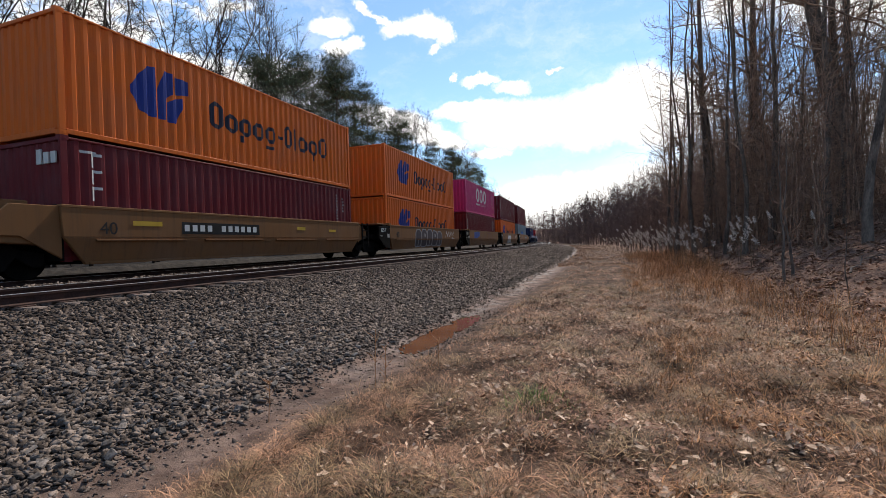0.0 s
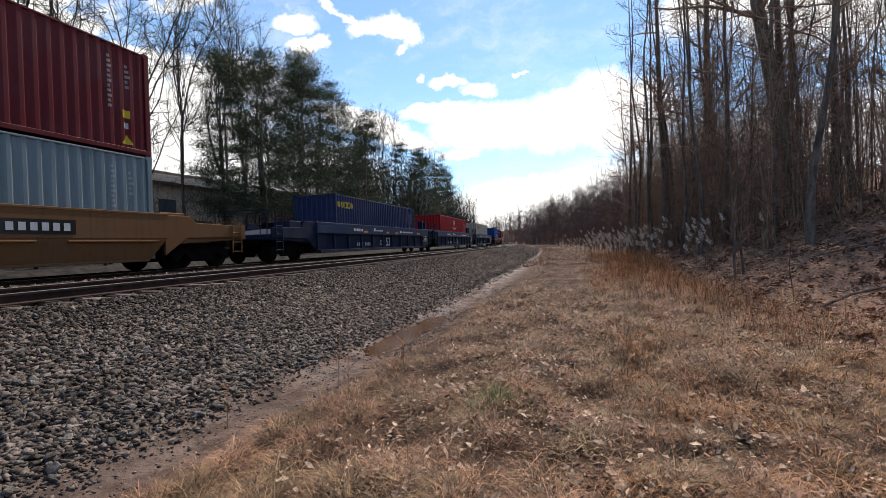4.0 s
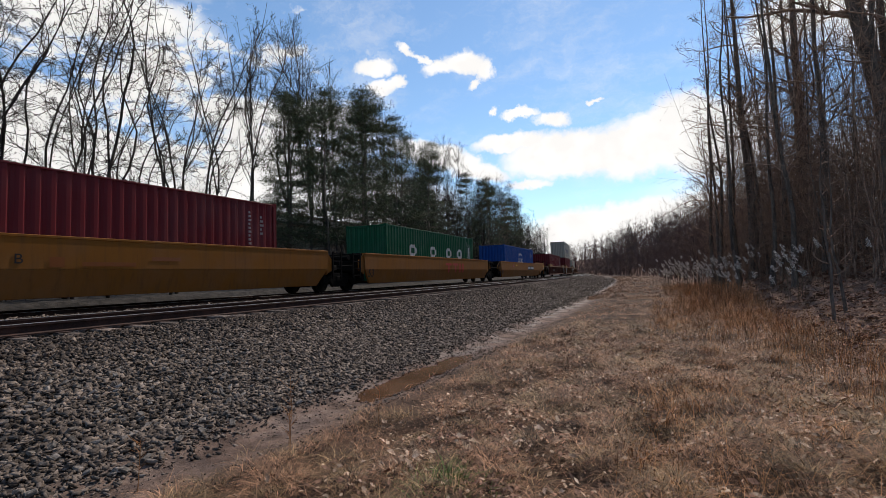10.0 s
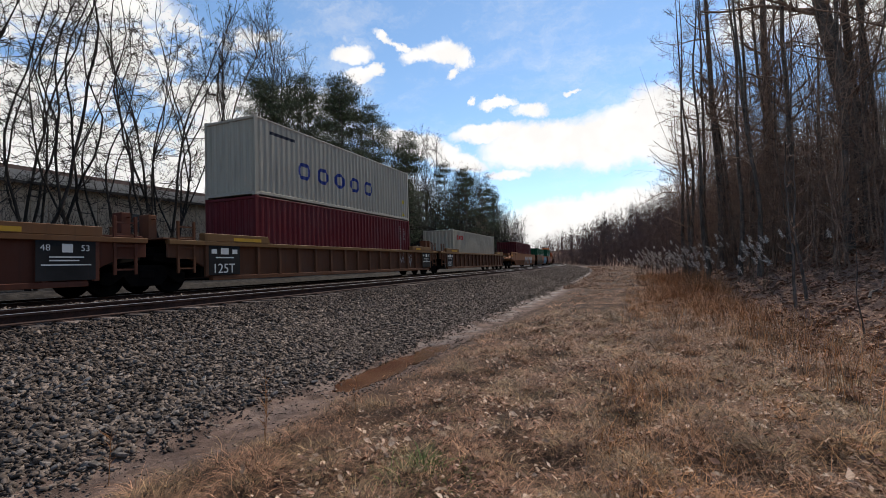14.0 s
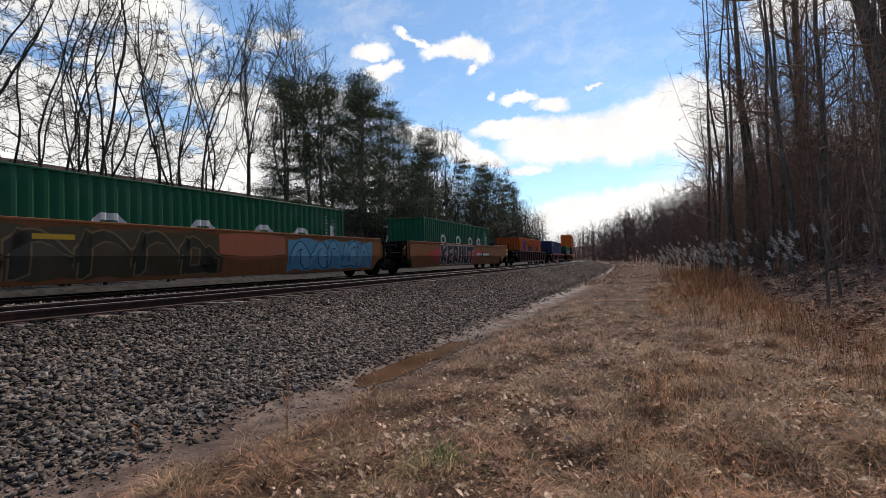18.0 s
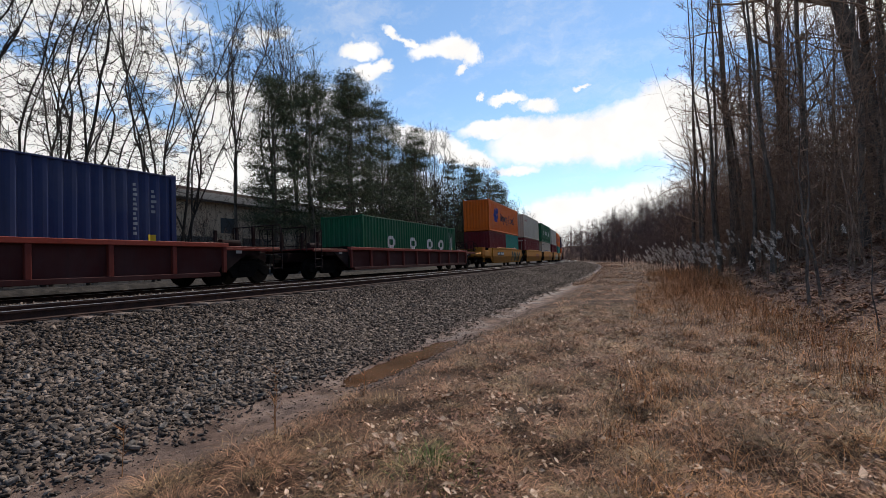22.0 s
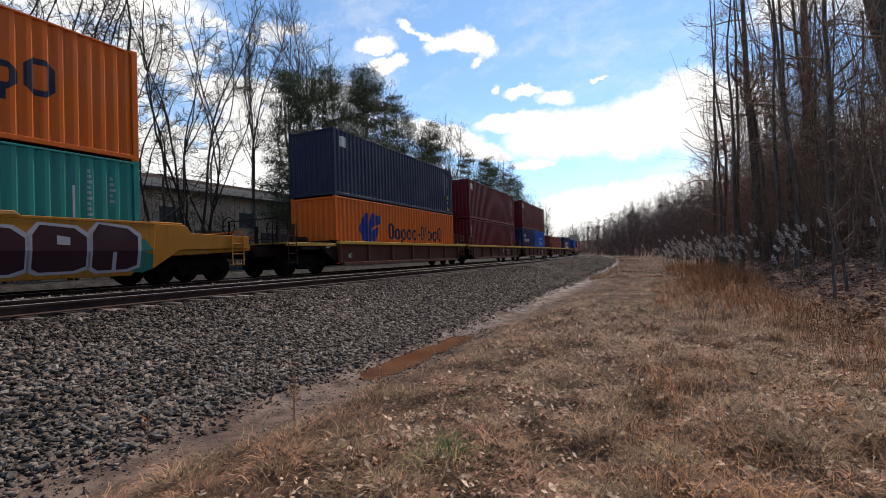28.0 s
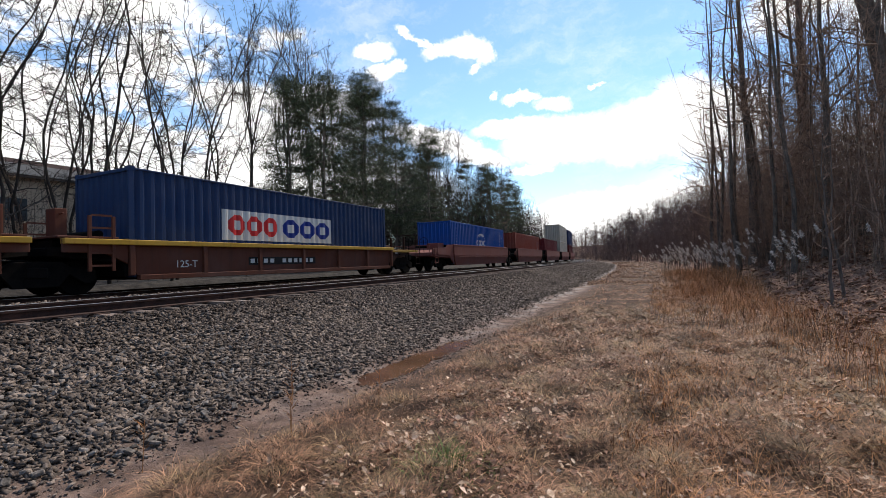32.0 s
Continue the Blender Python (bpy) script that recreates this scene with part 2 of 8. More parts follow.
BARK = two_tone("bark", (0.045, 0.035, 0.029), (0.185, 0.145, 0.118), 6.0, 0.95, 0.35, 0.65, 0.8, 0.03, stretch=(1, 1, 0.25))
TWIG = two_tone("twig_bark", (0.090, 0.055, 0.040), (0.38, 0.245, 0.175), 3.0, 0.95, bumps=0, spec=0.15)
# twig bark darkened: the silhouette against the bright sky is put into its colour
TWIG_SHADED = two_tone("dark_twig_bark", (0.016, 0.013, 0.011), (0.055, 0.043, 0.036), 3.0, 0.95, bumps=0, spec=0.1)
TWIG_RED = two_tone("reddish_twigs", (0.060, 0.036, 0.032), (0.150, 0.095, 0.084), 3.0, 0.95, bumps=0)
NEEDLE = two_tone("pine_needles", (0.032, 0.040, 0.018), (0.095, 0.108, 0.052), 1.2, 0.8, bumps=0, random_by="island", low=0.4, high=1.7)
BALLAST_STONE = two_tone("ballast_stone", (0.026, 0.020, 0.017), (0.205, 0.160, 0.132), 9.0, 0.9, 0.35, 0.65, 0.5, 0.01, "island", spec=0.12)
GRIMY_STONE = two_tone("grimy_ballast_stone", (0.018, 0.013, 0.011), (0.125, 0.095, 0.078), 9.0, 0.9, 0.35, 0.65, 0.5, 0.01, "island", spec=0.12)
SINGLE_STONE = two_tone("loose_stone", (0.040, 0.034, 0.030), (0.225, 0.188, 0.162), 9.0, 0.85, 0.35, 0.65, 0.5, 0.01, "object")
SINGLE_LEAF = two_tone("single_dry_leaf", (0.24, 0.145, 0.092), (0.54, 0.39, 0.28), 30.0, 0.8, bumps=0, random_by="object")
RAIL_SIDE = two_tone("rusty_rail", (0.020, 0.010, 0.008), (0.062, 0.028, 0.019), 5.0, 0.85)
TIE_WOOD = two_tone("weathered_tie", (0.040, 0.028, 0.022), (0.20, 0.148, 0.122), 4.0, 0.9, 0.3, 0.7, 0.6, 0.02, "object", (4, 1, 4))
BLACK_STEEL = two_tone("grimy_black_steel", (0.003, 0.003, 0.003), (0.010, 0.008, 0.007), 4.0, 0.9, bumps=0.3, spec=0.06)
STEEL = material("polished_rail_head", 0.42, 0.7)[0]
STEEL.node_tree.nodes["Principled BSDF"].inputs["Base Color"].default_value = (0.50, 0.47, 0.45, 1)
LEAF_DRY = two_tone("dry_leaf", (0.26, 0.160, 0.100), (0.58, 0.425, 0.305), 30.0, 0.8, bumps=0, random_by="island")
GRASS_DRY = two_tone("dry_grass", (0.086, 0.040, 0.021), (0.475, 0.250, 0.140), 2.4, 0.75, bumps=0, random_by="island", low=0.20, high=1.95, power=1.8)
GRASS_RUST = two_tone("rust_brown_grass", (0.26, 0.108, 0.042), (0.58, 0.285, 0.120), 1.0, 0.75, bumps=0, random_by="island", low=0.20, high=1.95, power=1.8)
LEAF_BROWN = two_tone("brown_leaf", (0.11, 0.048, 0.030), (0.37, 0.20, 0.13), 20.0, 0.8, bumps=0, random_by="island")
LEAF_BANK = two_tone("pale_brown_leaf", (0.15, 0.080, 0.052), (0.42, 0.25, 0.168), 20.0, 0.8, bumps=0, random_by="island")
GRASS_OLIVE = two_tone("olive_dead_grass", (0.074, 0.045, 0.020), (0.39, 0.245, 0.125), 1.6, 0.75, bumps=0, random_by="island", low=0.20, high=1.95, power=1.8)
GRASS_GREEN = two_tone("green_grass", (0.09, 0.13, 0.03), (0.17, 0.22, 0.06), 3.0, 0.7, bumps=0, random_by="island")
PLUME = two_tone("reed_plume", (0.40, 0.33, 0.28), (0.66, 0.58, 0.51), 6.0, 0.9, bumps=0, random_by="island")
REED_STALK = two_tone("reed_stalk", (0.10, 0.07, 0.042), (0.22, 0.16, 0.10), 3.0, 0.8, bumps=0, random_by="island")

# ---- mesh helpers ----


class Build:
    """Gathers the faces of one mesh."""

    def __init__(self):
        self.v, self.f = [], []

    def add(self, verts, faces):
        n = len(self.v)
        self.v += [tuple(p) for p in verts]
        self.f += [tuple(i + n for i in f) for f in faces]
        return self

    def box(self, a, b):
        (x0, y0, z0), (x1, y1, z1) = a, b
        return self.add([(x0, y0, z0), (x1, y0, z0), (x1, y1, z0), (x0, y1, z0), (x0, y0, z1), (x1, y0, z1), (x1, y1, z1), (x0, y1, z1)],
                        [(3, 2, 1, 0), (4, 5, 6, 7), (0, 1, 5, 4), (1, 2, 6, 5), (2, 3, 7, 6), (3, 0, 4, 7)])

    def slab(self, outline, x0, x1):
        """An outline in y, z (anticlockwise seen from +x) made thick from x0 to x1."""
        n = len(outline)
        v = [(x0, y, z) for y, z in outline] + [(x1, y, z) for y, z in outline]
        f = [tuple(range(n - 1, -1, -1)), tuple(range(n, 2 * n))] + [(i, (i + 1) % n, n + (i + 1) % n, n + i) for i in range(n)]
        return self.add(v, f)

    def rod(self, p, q, r, sides=6, r2=None):
        p, q = Vector(p), Vector(q)
        d = (q - p).normalized()
        u = d.orthogonal().normalized()
        w = d.cross(u)
        r2 = r if r2 is None else r2
        v = [p + (u * math.cos(a) + w * math.sin(a)) * r for a in (2 * math.pi * i / sides for i in range(sides))]
        v += [q + (u * math.cos(a) + w * math.sin(a)) * r2 for a in (2 * math.pi * i / sides for i in range(sides))]
        f = [(i, (i + 1) % sides, sides + (i + 1) % sides, sides + i) for i in range(sides)]
        return self.add(v, f + [tuple(range(sides - 1, -1, -1)), tuple(range(sides, 2 * sides))])

    def mesh(self, name, bevel=0.0, smooth=False):
        me = bpy.data.meshes.new(name)
        me.from_pydata(self.v, [], self.f)
        if bevel:
            bm = bmesh.new()
            bm.from_mesh(me)
            edges = [e for e in bm.edges if len(e.link_faces) == 2 and e.calc_face_angle(0) > 0.6]
            bmesh.ops.bevel(bm, geom=edges, offset=bevel, segments=1, affect="EDGES", clamp_overlap=True)
            bm.to_mesh(me)
            bm.free()
        if smooth:
            me.polygons.foreach_set("use_smooth", [True] * len(me.polygons))
        me.update()
        return me


def place(name, me, mat, parent=None, m=None, label=""):
    """An object on a mesh that may be shared, with its own material."""
    ob = new(name, me)
    if not me.materials:
        me.materials.append(mat)
    if me.materials[0] != mat:
        ob.material_slots[0].link = "OBJECT"
        ob.material_slots[0].material = mat
    ob.parent = parent
    if m is not None:
        ob.matrix_basis = m
    if label:
        tagged(ob, label)
    return ob


def part(name, build, mat, parent, label="", bevel=0.0, m=None, smooth=False):
    return place(name, build.mesh(name, bevel, smooth), mat, parent, m, label)


def quick_mesh(name, verts, faces, mat, smooth=False):
    """A mesh from arrays: verts n x 3, faces m x 3 or m x 4."""
    verts, faces = np.asarray(verts, np.float32), np.asarray(faces, np.int32)
    me = bpy.data.meshes.new(name)
    me.vertices.add(len(verts))
    me.vertices.foreach_set("co", verts.ravel())
    me.loops.add(faces.size)
    me.loops.foreach_set("vertex_index", faces.ravel())
    me.polygons.add(len(faces))
    me.polygons.foreach_set("loop_start", np.arange(0, faces.size, faces.shape[1], dtype=np.int32))
    if smooth:
        me.polygons.foreach_set("use_smooth", np.ones(len(faces), bool))
    me.update(calc_edges=True)
    if mat is not None:
        me.materials.append(mat)
    return me


def value_noise(x, y, seed=0):
    """Smooth noise in 0..1 on arrays."""
    xi, yi = np.floor(x), np.floor(y)
    fx, fy = x - xi, y - yi
    fx, fy = fx * fx * (3 - 2 * fx), fy * fy * (3 - 2 * fy)

    def h(i, j):
        v = np.sin(i * 127.1 + j * 311.7 + seed * 74.7) * 43758.5453
        return v - np.floor(v)
    return (h(xi, yi) * (1 - fx) + h(xi + 1, yi) * fx) * (1 - fy) + (h(xi, yi + 1) * (1 - fx) + h(xi + 1, yi + 1) * fx) * fy


# ---- ground ----
PROFILE_Q = [-800, -60, -30, -9, -4.4, -3.6, -2.3, 1.32, 1.75, 2.45, 2.85, 5.25, 5.45, 5.8, 6.4, 8.7, 9.3, 9.75, 10.2, 10.55, 11.2, 14, 16.6, 17.6, 19.5, 21.5, 26, 34, 46, 90, 300, 3200]
PROFILE_Z = [2.0, 1.6, 1.5, 1.35, 1.0, 0.50, 0.685, 0.70, 0.865, 0.865, 0.72, 0.70, 0.742, 0.715, 0.60, 0.05, -0.02, -0.07, -0.07, -0.01, 0.03, 0.02, 0.10, 0.30, 1.05, 1.9, 3.4, 5.6, 8.5, 14, 22, 30]


def ground_z(s, q):
    s, q = np.asarray(s, float), np.asarray(q, float)
    z = np.interp(q, PROFILE_Q, PROFILE_Z)
    soft = np.clip((q - 10.3) / 1.5, 0, 1)
    z = z + soft * ((value_noise(s * 0.9, q * 0.9, 1) - 0.5) * 0.15 + (value_noise(s * 2.8, q * 2.8, 2) - 0.5) * 0.15)
    z = z + np.clip((q - 17) / 4, 0, 1) * (value_noise(s * 0.25, q * 0.25, 3) - 0.5) * 0.5
    z = z + np.clip((q - 19) / 12, 0, 1) * (value_noise(s * 0.05, q * 0.05, 6) - 0.5) * 1.6
    dirt = np.exp(-((q - 9.6) / 0.9) ** 2)
    pool = np.exp(-(((s - 7.9) / 1.8) ** 4 + ((q - 9.97) / 0.42) ** 4))
    z = z + dirt * (value_noise(s * 1.4, q * 1.7, 4) - 0.5) * 0.07 * (1 - 0.8 * pool)
    # the puddle's hollow
    z = z - 0.06 * pool
    return z


s_steps = np.concatenate([np.linspace(-2443, -400, 40), np.arange(-380, -20, 20.0), np.arange(-12, -2, 2.0), np.arange(-2, 26, 0.2), np.arange(26, 70, 0.6),
                          np.arange(70, 160, 3.0), np.arange(160, 420, 15.0), np.linspace(440, 2443, 36)])
q_steps = np.concatenate([[-770, -500, -250, -120, -60, -40, -30, -20, -12, -8, -6.5, -5, -4.4, -4.0, -3.6, -3.0, -2.3, 0, 1.32, 1.75, 2.1, 2.45, 2.85, 4, 5.25, 5.45, 5.8], np.arange(5.9, 22, 0.16),
                          np.arange(22, 46, 1.2), [46, 52, 60, 75, 90, 130, 200, 300, 600, 1200, 2000, 3200]])
S, Q = np.meshgrid(s_steps, q_steps, indexing="ij")
A = HEADING + BEND * S
GX, GY, GZ = ARC[0] + (1 / BEND + Q) * np.cos(A), ARC[1] + (1 / BEND + Q) * np.sin(A), ground_z(S, Q)
ns, nq = S.shape
idx = np.arange(ns * nq).reshape(ns, nq)
quads = np.stack([idx[:-1, :-1], idx[:-1, 1:], idx[1:, 1:], idx[1:, :-1]], -1).reshape(-1, 4)
GROUND, t, b = material("ground_soil", 0.95, 0, 0.2)
across = t.nodes.new("ShaderNodeAttribute")
across.attribute_name = "across"
geo = t.nodes.new("ShaderNodeNewGeometry").outputs["Position"]
wob = noise_node(t, geo, 1.3, 5.0)
qn = math_node(t, "ADD", across.outputs["Fac"], math_node(t, "MULTIPLY", math_node(t, "SUBTRACT", wob.outputs["Fac"], 0.5), 1.3))
fine = noise_node(t, geo, 22.0, 6.0, 0.7)
mid = noise_node(t, geo, 3.2, 6.0, 0.65)
pebble = t.nodes.new("ShaderNodeTexVoronoi")
pebble.inputs["Scale"].default_value = 17.0
t.links.new(geo, pebble.inputs["Vector"])
stone = mix_node(t, smooth_node(t, pebble.outputs["Distance"], 0.1, 0.6), (0.09, 0.082, 0.076), (0.015, 0.013, 0.012))
mud = mix_node(t, smooth_node(t, mid.outputs["Fac"], 0.35, 0.65), (0.068, 0.042, 0.032), (0.180, 0.118, 0.090))
turf = mix_node(t, smooth_node(t, mid.outputs["Fac"], 0.3, 0.7), (0.022, 0.012, 0.007), (0.105, 0.057, 0.034))
turf = mix_node(t, smooth_node(t, fine.outputs["Fac"], 0.52, 0.75), turf, (0.19, 0.118, 0.075))
litter = mix_node(t, smooth_node(t, fine.outputs["Fac"], 0.35, 0.68), (0.095, 0.050, 0.034), (0.31, 0.182, 0.122))
c = mix_node(t, smooth_node(t, qn, 8.9, 9.6), stone, mud)
c = mix_node(t, smooth_node(t, qn, 10.2, 10.8), c, turf)
c = mix_node(t, smooth_node(t, qn, 15.5, 16.7), c, litter)
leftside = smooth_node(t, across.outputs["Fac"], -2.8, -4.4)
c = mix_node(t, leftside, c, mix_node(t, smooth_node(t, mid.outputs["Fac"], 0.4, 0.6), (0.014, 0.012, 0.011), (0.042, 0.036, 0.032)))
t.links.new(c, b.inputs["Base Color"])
wet = math_node(t, "MULTIPLY", smooth_node(t, qn, 9.0, 9.6), smooth_node(t, qn, 10.5, 10.0))
soaked = math_node(t, "MULTIPLY", wet, smooth_node(t, wob.outputs["Fac"], 0.42, 0.58))
t.links.new(math_node(t, "SUBTRACT", 0.95, math_node(t, "MULTIPLY", soaked, 0.40)), b.inputs["Roughness"])
hgt = math_node(t, "ADD", fine.outputs["Fac"], math_node(t, "MULTIPLY", mid.outputs["Fac"], 2.0))
bump(t, b, hgt, 0.8, 0.03)
gme = quick_mesh("ground", np.stack([GX, GY, GZ], -1).reshape(-1, 3), quads, GROUND, True)
at = gme.attributes.new("across", "FLOAT", "POINT")
at.data.foreach_set("value", Q.ravel().astype(np.float32))
ground = tagged(new("ground", gme), "bare gravel bed, muddy strip, dry grass and leaf-strewn bank", "ground", kind="structure")

# puddle
pm, t, b = material("muddy_water", 0.10, 0.0, 0.22)
pn = noise_node(t, coords(t), 1.2, 4.0)
t.links.new(mix_node(t, smooth_node(t, pn.outputs["Fac"], 0.35, 0.65), (0.075, 0.037, 0.021), (0.140, 0.072, 0.042)), b.inputs["Base Color"])
ring = [(7.9 + 1.85 * math.cos(a) * (1 + 0.08 * math.sin(3 * a)), 9.99 + 0.37 * math.sin(a) * (1 + 0.25 * math.sin(2 * a + 1) + 0.22 * math.sin(7 * a) + 0.14 * math.sin(13 * a + 2) + 0.08 * math.sin(23 * a))) for a in np.linspace(0, 2 * math.pi, 120, endpoint=False)]
pb = Build()
pb.add([(*on_line(s, q), -0.098) for s, q in ring] + [(*on_line(s, q), -0.16) for s, q in ring],
       [tuple(range(120)), tuple(range(239, 119, -1))] + [(i, 120 + i, 120 + (i + 1) % 120, (i + 1) % 120) for i in range(120)])
tagged(new("puddle", pb.mesh("puddle")), "reddish-brown muddy puddle lying beside the gravel", "puddle", kind="structure")
bpy.data.objects["puddle"].data.materials.append(pm)


# ---- tracks ----
def sweep(profile, s0, s1, step, q0):
    """A cross-section (q, z) drawn along the railway's line."""
    ss = np.arange(s0, s1 + step, step)
    n = len(profile)
    v = [(*on_line(s, q0 + q), z) for s in ss for q, z in profile]
    f = [(i * n + j, i * n + (j + 1) % n, (i + 1) * n + (j + 1) % n, (i + 1) * n + j) for i in range(len(ss) - 1) for j in range(n)]
    f += [tuple(range(n - 1, -1, -1)), tuple((len(ss) - 1) * n + j for j in range(n))]
    return Build().add(v, f)


RAIL = [(-0.07, 0), (0.07, 0), (0.07, 0.018), (0.012, 0.04), (0.012, 0.125), (0.036, 0.132), (0.036, 0.166), (-0.036, 0.166), (-0.036, 0.132), (-0.012, 0.125), (-0.012, 0.04), (-0.07, 0.018)]
RAIL = [(q, RAIL_TOP - 0.172 + z) for q, z in RAIL]
HEAD = [(-0.033, RAIL_TOP - 0.0062), (0.033, RAIL_TOP - 0.0062), (0.033, RAIL_TOP - 0.001), (0.028, RAIL_TOP), (-0.028, RAIL_TOP), (-0.033, RAIL_TOP - 0.001)]
TIE_TOP = RAIL_TOP - 0.185
tie_me = Build().box((-1.30, -0.115, -0.17), (1.30, 0.115, 0)).mesh("tie", 0.012)
plate_me = Build().box((-0.18, -0.095, 0), (0.18, 0.095, 0.013)).mesh("tie_plate", 0.003)
tracks = []
for name, q0, label in (("railway_track", NEAR_TRACK, "empty ballasted track with rusty rails on timber ties"), ("railway_track", 0.0, "ballasted track under the train, rusty rails on timber ties")):
    tr = tagged(new(name), label, "railway track", "parallel tracks", "structure")
    tracks.append(tr)
    for side in (-1, 1):
        r = part("rail", sweep(RAIL, -640, 720, 4.0, q0 + side * (GAUGE / 2 + 0.036)), RAIL_SIDE, tr)
        part("rail_head", sweep(HEAD, -640, 720, 4.0, q0 + side * (GAUGE / 2 + 0.036)), STEEL, r, "bright worn running surface")


# ---- bare trees ----
def tubes(paths, sides):
    """Tapered tubes along many short paths of one length: paths n x k x 3, radii n x k."""
    P, R = paths
    P, R = np.asarray(P, float), np.asarray(R, float)
    n, k, _ = P.shape
    d = P[:, -1] - P[:, 0]
    d /= np.linalg.norm(d, axis=1, keepdims=True) + 1e-9
    ref = np.where(np.abs(d[:, 2:3]) > 0.8, np.array([[1.0, 0, 0]]), np.array([[0, 0, 1.0]]))
    u = np.cross(d, ref)
    u /= np.linalg.norm(u, axis=1, keepdims=True) + 1e-9
    w = np.cross(d, u)
    ang = np.arange(sides) * 2 * np.pi / sides
    ringv = (u[:, None, None, :] * np.cos(ang)[None, None, :, None] + w[:, None, None, :] * np.sin(ang)[None, None, :, None])
    V = P[:, :, None, :] + ringv * R[:, :, None, None]
    base = (np.arange(n) * k * sides)[:, None, None]
    i, j = np.meshgrid(np.arange(k - 1), np.arange(sides), indexing="ij")
    q = np.stack([i * sides + j, (i + 1) * sides + j, (i + 1) * sides + (j + 1) % sides, i * sides + (j + 1) % sides], -1).reshape(-1, 4)
    F = (base + q[None]).reshape(-1, 4)
    return V.reshape(-1, 3), F


def joined(groups):
    vs, fs, n = [], [], 0
    for v, f in groups:
        vs.append(v)
        fs.append(f + n)
        n += len(v)
    return np.concatenate(vs), np.concatenate(fs)


def sprout(rng, P, R, count, lo, hi, length, angle, k, shrink, up, wob):
    """Branches from paths: count to each path, between the shares lo and hi of its length."""
    n, kk, _ = P.shape
    src = np.repeat(np.arange(n), count)
    f = rng.uniform(lo, hi, n * count)
    g = f * (kk - 1)
    i = np.minimum(g.astype(int), kk - 2)
    fr = (g - i)[:, None]
    start = P[src, i] * (1 - fr) + P[src, i + 1] * fr
    rad = R[src, i] * (1 - fr[:, 0]) + R[src, i + 1] * fr[:, 0]
    d = P[src, i + 1] - P[src, i]
    plen = np.linalg.norm(P[src, -1] - P[src, 0], axis=1)
    d /= np.linalg.norm(d, axis=1, keepdims=True)
    rnd = rng.normal(size=d.shape)
    side = rnd - (rnd * d).sum(1, keepdims=True) * d
    side /= np.linalg.norm(side, axis=1, keepdims=True)
    a = np.radians(rng.normal(angle, 12, len(d)))[:, None]
    way = d * np.cos(a) + side * np.sin(a)
    L = plen * length * rng.uniform(0.55, 1.25, len(d)) * (1.15 - 0.75 * f)
    out = np.zeros((len(d), k, 3))
    out[:, 0] = start
    for m in range(1, k):
        way = way + rng.normal(size=way.shape) * wob + np.array([0, 0, up])
        way /= np.linalg.norm(way, axis=1, keepdims=True)
        out[:, m] = out[:, m - 1] + way * (L / (k - 1))[:, None]
    rr = (rad * shrink)[:, None] * np.linspace(1, 0.35, k)[None]
    return out, rr


def bare_tree(seed, height, radius, lean=0.0, limbs=22, low=0.35, limb_len=0.30, limb_angle=42, crook=0.03, forks=0, twigs=7, fine=4, curl=0.16, twig=None):
    """Meshes of the trunk and of the crown of a leafless tree."""
    rng = np.random.default_rng(seed)
    k = 18
    h = np.linspace(0, 1, k)
    drift = np.cumsum(rng.normal(size=(k + 2, 2)) * crook * height / k * 2.7, 0)
    drift = (drift[:-2] + drift[1:-1] + drift[2:]) / 3
    trunk = np.zeros((1, k, 3))
    trunk[0, :, 2] = h * height - 0.25
    trunk[0, :, 0] = drift[:, 0] + lean * h * height
    trunk[0, :, 1] = drift[:, 1]
    R = (radius * (1 - 0.86 * h ** 0.9) + 0.35 * radius * np.exp(-h * 22))[None]
    stems = [(trunk, R)]
    if forks:
        stems.append(sprout(rng, trunk, R, forks, 0.12, 0.5, 0.75, 20, k, 0.75, 0.03, 0.09))
    crown, tw = [], []
    for P, r in stems:
        limb = sprout(rng, P, r, limbs, low, 0.98, limb_len, limb_angle, 7, 0.42, 0.05, curl)
        crown.append(limb)
        t1 = sprout(rng, *limb, twigs, 0.2, 1.0, 0.48, 42, 4, 0.5, 0.05, curl * 1.5)
        tw.append(t1)
        tw.append(sprout(rng, *t1, fine, 0.2, 1.0, 0.5, 40, 3, 0.62, 0.04, curl * 1.7))
    mins = lambda g, m: (g[0], np.maximum(g[1], m))
    tv, tf = joined([tubes(g, 9) for g in stems])
    parts_c = [tubes(mins(g, 0.012), 4) for g in crown] + [tubes(mins(g, 0.005), 3) for g in tw]
    cv, cf = joined(parts_c)
    return quick_mesh("trunk", tv, tf, BARK, True), quick_mesh("crown", cv, cf, twig or TWIG, True)


def tree(name, meshes, x, y, turn, size, label, category="tree", group="", sink=0.1, bark=None, tilt=0.0):
    s, q = line_of(x, y)
    root = tagged(new(name), label, category, group)
    root.matrix_basis = pose(x, y, float(ground_z(s, q)) - sink, 0, tilt, turn) @ Matrix.Diagonal((size, size, size, 1))
    place("trunk", meshes[0], bark or BARK, root)
    place("crown", meshes[1], meshes[1].materials[0], root)
    return root


# ---- woods and trees ----


